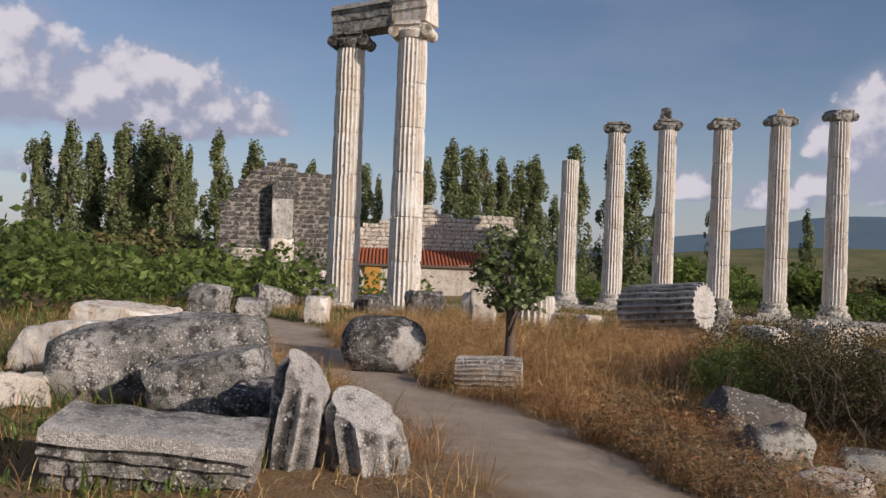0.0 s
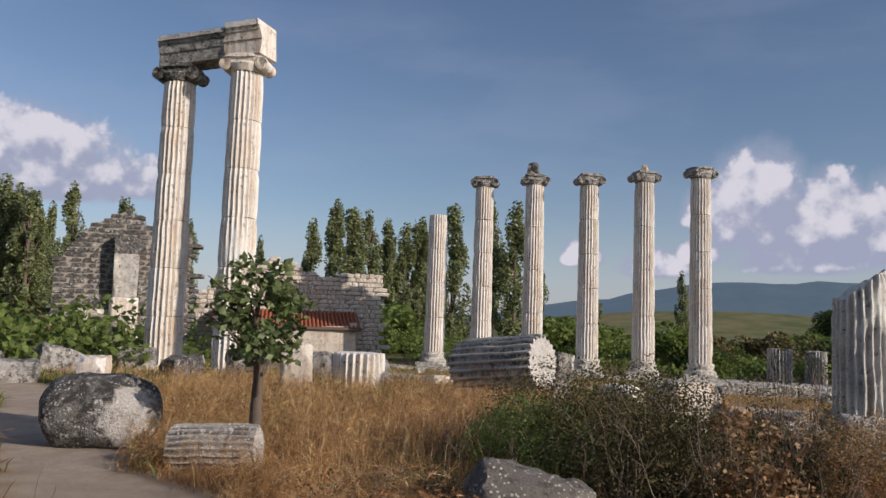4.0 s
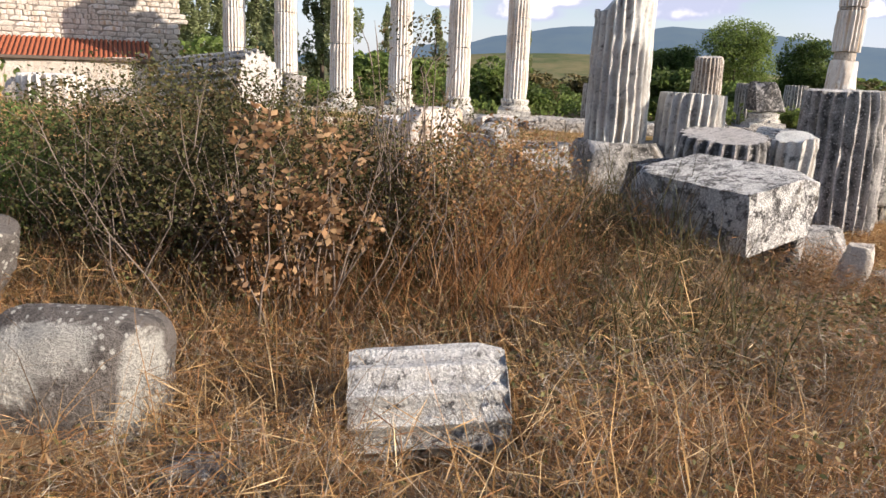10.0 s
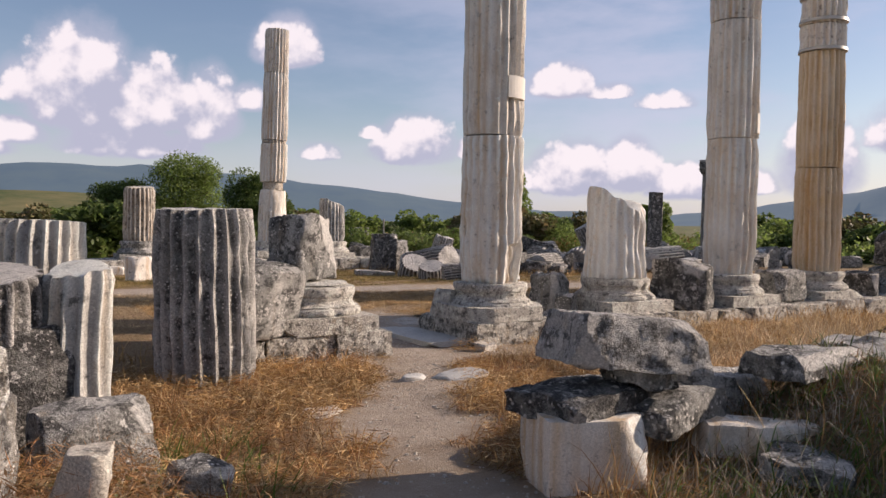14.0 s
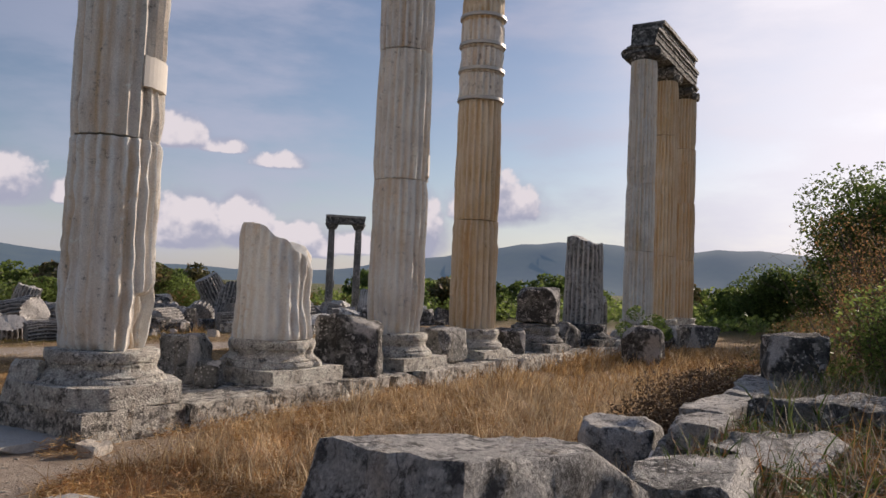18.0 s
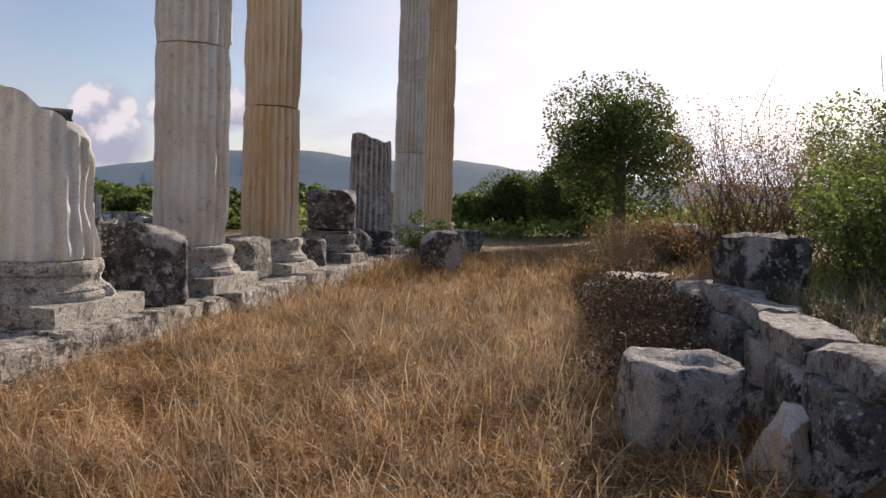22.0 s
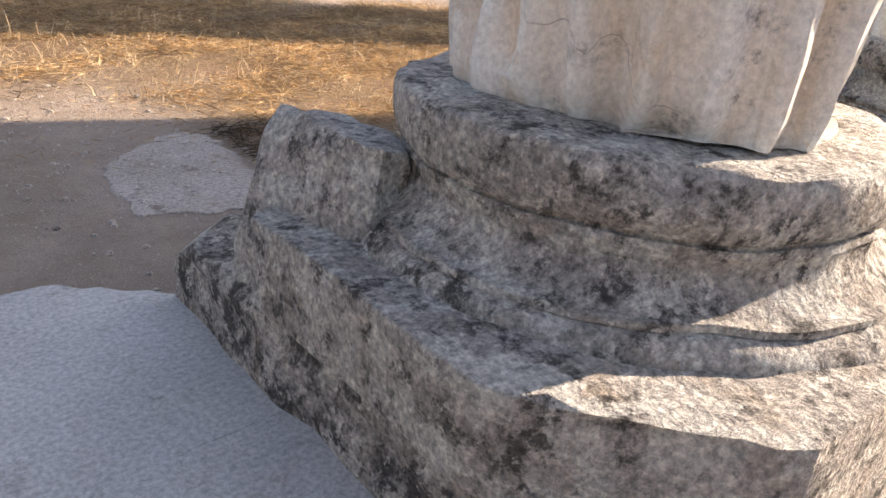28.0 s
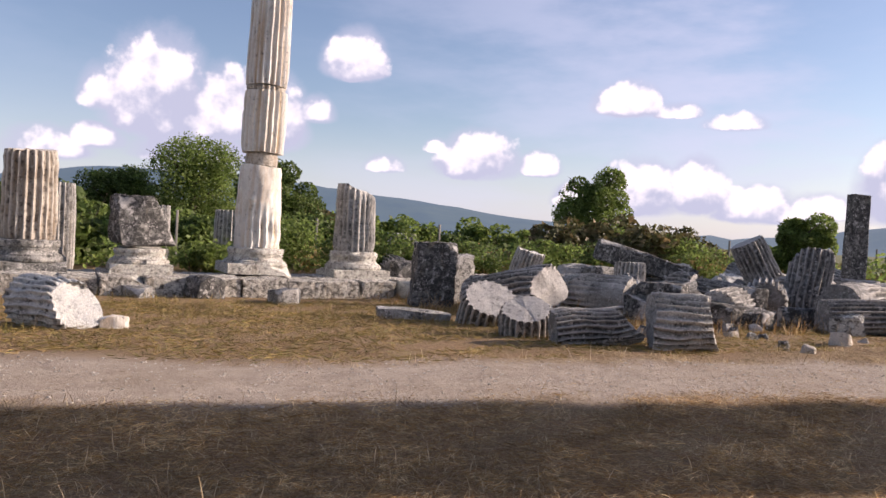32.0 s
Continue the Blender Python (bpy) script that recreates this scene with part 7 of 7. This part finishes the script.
grass("dry_grass", "dry stalks along the terrace edge", (-3.6, 3.5, -8.6, -6.15), 20000, (0.1, 0.4), 0.005, 1.2, STRAW_GREY, 22)
grass("weeds", "green weeds on the terrace", (-3.0, 14.0, -10.0, -6.3), 12000, (0.1, 0.35), 0.016, 0.8, WEED, 11)
grass("dry_grass", "short dry straw on the temple floor", (-6.0, 13.0, 2.6, 9.3), 80000, (0.05, 0.22), 0.006, 2.4, STRAW_BLEACHED, 12, bare=0.7, clump=0.9)
grass("turf", "half-dry turf before the fallen stones", (-10.0, 16.0, 11.0, 20.0), 50000, (0.06, 0.24), 0.007, 1.1, TURF, 13)
grass("dry_grass", "dry grass among the fallen stones", (6.0, 20.0, 10.5, 26.0), 34000, (0.15, 0.45), 0.010, 1.0, STRAW, 14)
grass("dry_grass", "dry grass on the western temple floor", (-24.0, -5.0, 0.0, 20.0), 44000, (0.12, 0.4), 0.012, 1.0, STRAW, 15)
grass("weeds", "green weeds on the western temple floor", (-26.0, -9.0, 4.0, 26.0), 20000, (0.15, 0.4), 0.02, 0.7, WEED, 16)


def scrub(name, label, box, count, tall, size, mat, seed, hole=None):
    """Low tangled scrub: leaves on an uneven canopy over the ground. One joined mesh."""
    rng = np.random.default_rng(seed)
    x, y = rng.uniform(box[0], box[1], count), rng.uniform(box[2], box[3], count)
    hump = np.clip(0.45 + 0.75 * wobble(x, y, 0.55, seed) + 0.35 * wobble(x, y, 1.9, seed + 2), 0.02, 1.4)
    keep = hump > 0.12
    if hole:
        keep &= ~((x > hole[0]) & (x < hole[1]) & (y > hole[2]) & (y < hole[3]))
    x, y, hump = x[keep], y[keep], hump[keep]
    g = np.array([gz(a, b) for a, b in zip(x, y)])
    z = g + tall * hump * rng.uniform(0.35, 1.0, len(x)) ** 0.5
    pts = np.stack([x, y, z], 1) + rng.normal(0, 0.12, (len(x), 3))
    return single(name, leaf_mesh(name, pts, size, mat, rng, 0.6), label, "scrub", Matrix(), kind="stuff")


scrub("scrub", "dense green scrub west of the ruins", (-62, -24, -6, 44), 70000, 1.7, 0.26, LEAF_BRIGHT, 31, (-40, -22, 12, 27.5))
scrub("scrub", "dark green scrub west of the ruins", (-75, -26, -10, 50), 26000, 2.2, 0.3, LEAF_OAK, 32, (-40, -22, 12, 27.5))
scrub("scrub", "green scrub north of the far colonnade", (-24, 48, 25.5, 42), 60000, 1.0, 0.22, LEAF_BRIGHT, 33)
scrub("scrub", "dry scrub north of the stone field", (6, 46, 24, 40), 22000, 0.9, 0.2, TURF, 34)
scrub("scrub", "green scrub east of the temple", (30, 62, -14, 26), 26000, 1.5, 0.28, LEAF_BRIGHT, 35)


def litter(name, label, box, count, tall, size, mat, seed, bare=0.5, narrow=0.13, flat=0.45):
    """Broken stalks, seed heads and curled leaves caught in the grass. One joined mesh."""
    rng = np.random.default_rng(seed)
    x, y = rng.uniform(box[0], box[1], count), rng.uniform(box[2], box[3], count)
    keep = (sample(GP, x, y) < bare * rng.uniform(0.3, 1.3, count)) & (wobble(x, y, 1.6, seed) > -0.55 + 0.5 * rng.uniform(size=count))
    for ax, ay, ar in CLEAR:
        keep &= np.hypot(x - ax, y - ay) > ar
    x, y = x[keep], y[keep]
    z = sample(GZ, x, y) + 0.012 + tall * rng.uniform(0, 1, len(x)) ** 2.2 * (0.7 + 0.5 * wobble(x, y, 1.3, seed + 4))
    return single(name, leaf_mesh(name, np.stack([x, y, z], 1), size, mat, rng, narrow, 0.0, flat), label, "litter", Matrix(), kind="stuff")


litter("leaf_litter", "dead leaves and broken stalks in matted grass", (-12.8, -5.8, -11.2, -5.0), 70000, 0.36, 0.06, LEAF_DEAD, 51, 0.5, 0.2)
litter("leaf_litter", "small olive leaves in matted grass", (-12.8, -5.8, -11.2, -4.5), 90000, 0.42, 0.032, LEAF_OLIVE, 64, 0.5, 0.5)
litter("stalk_tangle", "grey broken stalks tangled in matted grass", (-12.8, -5.8, -11.2, -5.0), 140000, 0.42, 0.11, STRAW_GREY, 56, 0.5, 0.022, 0.7)
litter("stalk_tangle", "rusty broken stalks tangled in matted grass", (-12.8, -5.8, -11.2, -5.0), 170000, 0.4, 0.1, STRAW_RED, 57, 0.5, 0.028, 0.6)
litter("stalk_tangle", "pale broken straw in matted grass", (-12.8, -5.8, -11.2, -5.0), 150000, 0.4, 0.09, STRAW, 52, 0.5, 0.025, 0.6)
litter("straw_litter", "pale straw lying on trampled grass", (-6.0, 6.0, -6.0, -0.6), 110000, 0.14, 0.12, STRAW, 53, 0.5, 0.05, 0.4)
litter("straw_litter", "rusty straw lying on trampled grass", (-6.5, 6.0, -7.5, -0.6), 70000, 0.12, 0.12, STRAW_RED, 58, 0.5, 0.035, 0.4)
litter("straw_litter", "straw lying on the temple floor", (-5.0, 12.0, 1.6, 9.0), 150000, 0.03, 0.06, STRAW_PALE, 54, 0.8, 0.05, 0.16)
litter("straw_litter", "rusty straw lying on the temple floor", (-4.0, 8.0, 2.4, 7.6), 100000, 0.03, 0.055, STRAW, 61, 0.8, 0.06, 0.16)
litter("straw_litter", "straw lying before the fallen stones", (-6.0, 12.0, 9.0, 18.0), 50000, 0.06, 0.16, TURF, 59, 0.6, 0.05, 0.3)
litter("stalk_tangle", "rusty stalks tangled on the mound", (-19.0, -7.5, -10.0, 0.0), 130000, 0.5, 0.17, STRAW_RED, 55, 0.5, 0.018, 0.6)
litter("stalk_tangle", "golden stalks tangled on the mound", (-19.0, -7.5, -10.0, 0.0), 130000, 0.55, 0.18, STRAW, 60, 0.5, 0.018, 0.6)

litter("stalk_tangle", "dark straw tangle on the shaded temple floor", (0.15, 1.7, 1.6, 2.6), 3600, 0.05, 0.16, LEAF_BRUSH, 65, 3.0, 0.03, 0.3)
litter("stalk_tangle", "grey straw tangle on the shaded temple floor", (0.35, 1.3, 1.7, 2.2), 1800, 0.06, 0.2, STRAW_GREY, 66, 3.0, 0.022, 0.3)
litter("straw_litter", "coarse straw lying in tufts on the temple floor", (-4.0, 9.0, 2.4, 7.6), 60000, 0.05, 0.13, STRAW, 67, 0.6, 0.03, 0.3)

# pebbles on the trodden earth
prng2 = np.random.default_rng(77)
pv, pf = [], []
for k in range(20000):
    x, y = ((prng2.uniform(-7.0, 3.0), prng2.uniform(-9.0, 4.0)) if k % 3 else (prng2.uniform(-3.0, 12.0), prng2.uniform(6.0, 11.0)))
    if float(sample(GP, np.array([x]), np.array([y]))[0]) < 0.45:
        continue
    s = 0.006 + 0.016 * prng2.uniform() ** 3
    z = float(sample(GZ, np.array([x]), np.array([y]))[0])
    t0 = prng2.uniform(0, 6.28)
    base = len(pv)
    for j in range(5):
        aa = t0 + j * 1.2566
        rr = s * prng2.uniform(0.75, 1.25)
        pv.append((x + math.cos(aa) * rr, y + math.sin(aa) * rr, z - 0.002))
    for j in range(5):
        aa = t0 + j * 1.2566
        pv.append((x + math.cos(aa) * s * 0.6, y + math.sin(aa) * s * 0.6, z + s * 0.55))
    pf += [(base + j, base + (j + 1) % 5, base + 5 + (j + 1) % 5, base + 5 + j) for j in range(5)] + [tuple(range(base + 5, base + 10))]
single("pebbles", mesh_from("pebbles", pv, pf, RUBBLE), "small pale pebbles on trodden earth", "pebbles", Matrix(), kind="stuff")
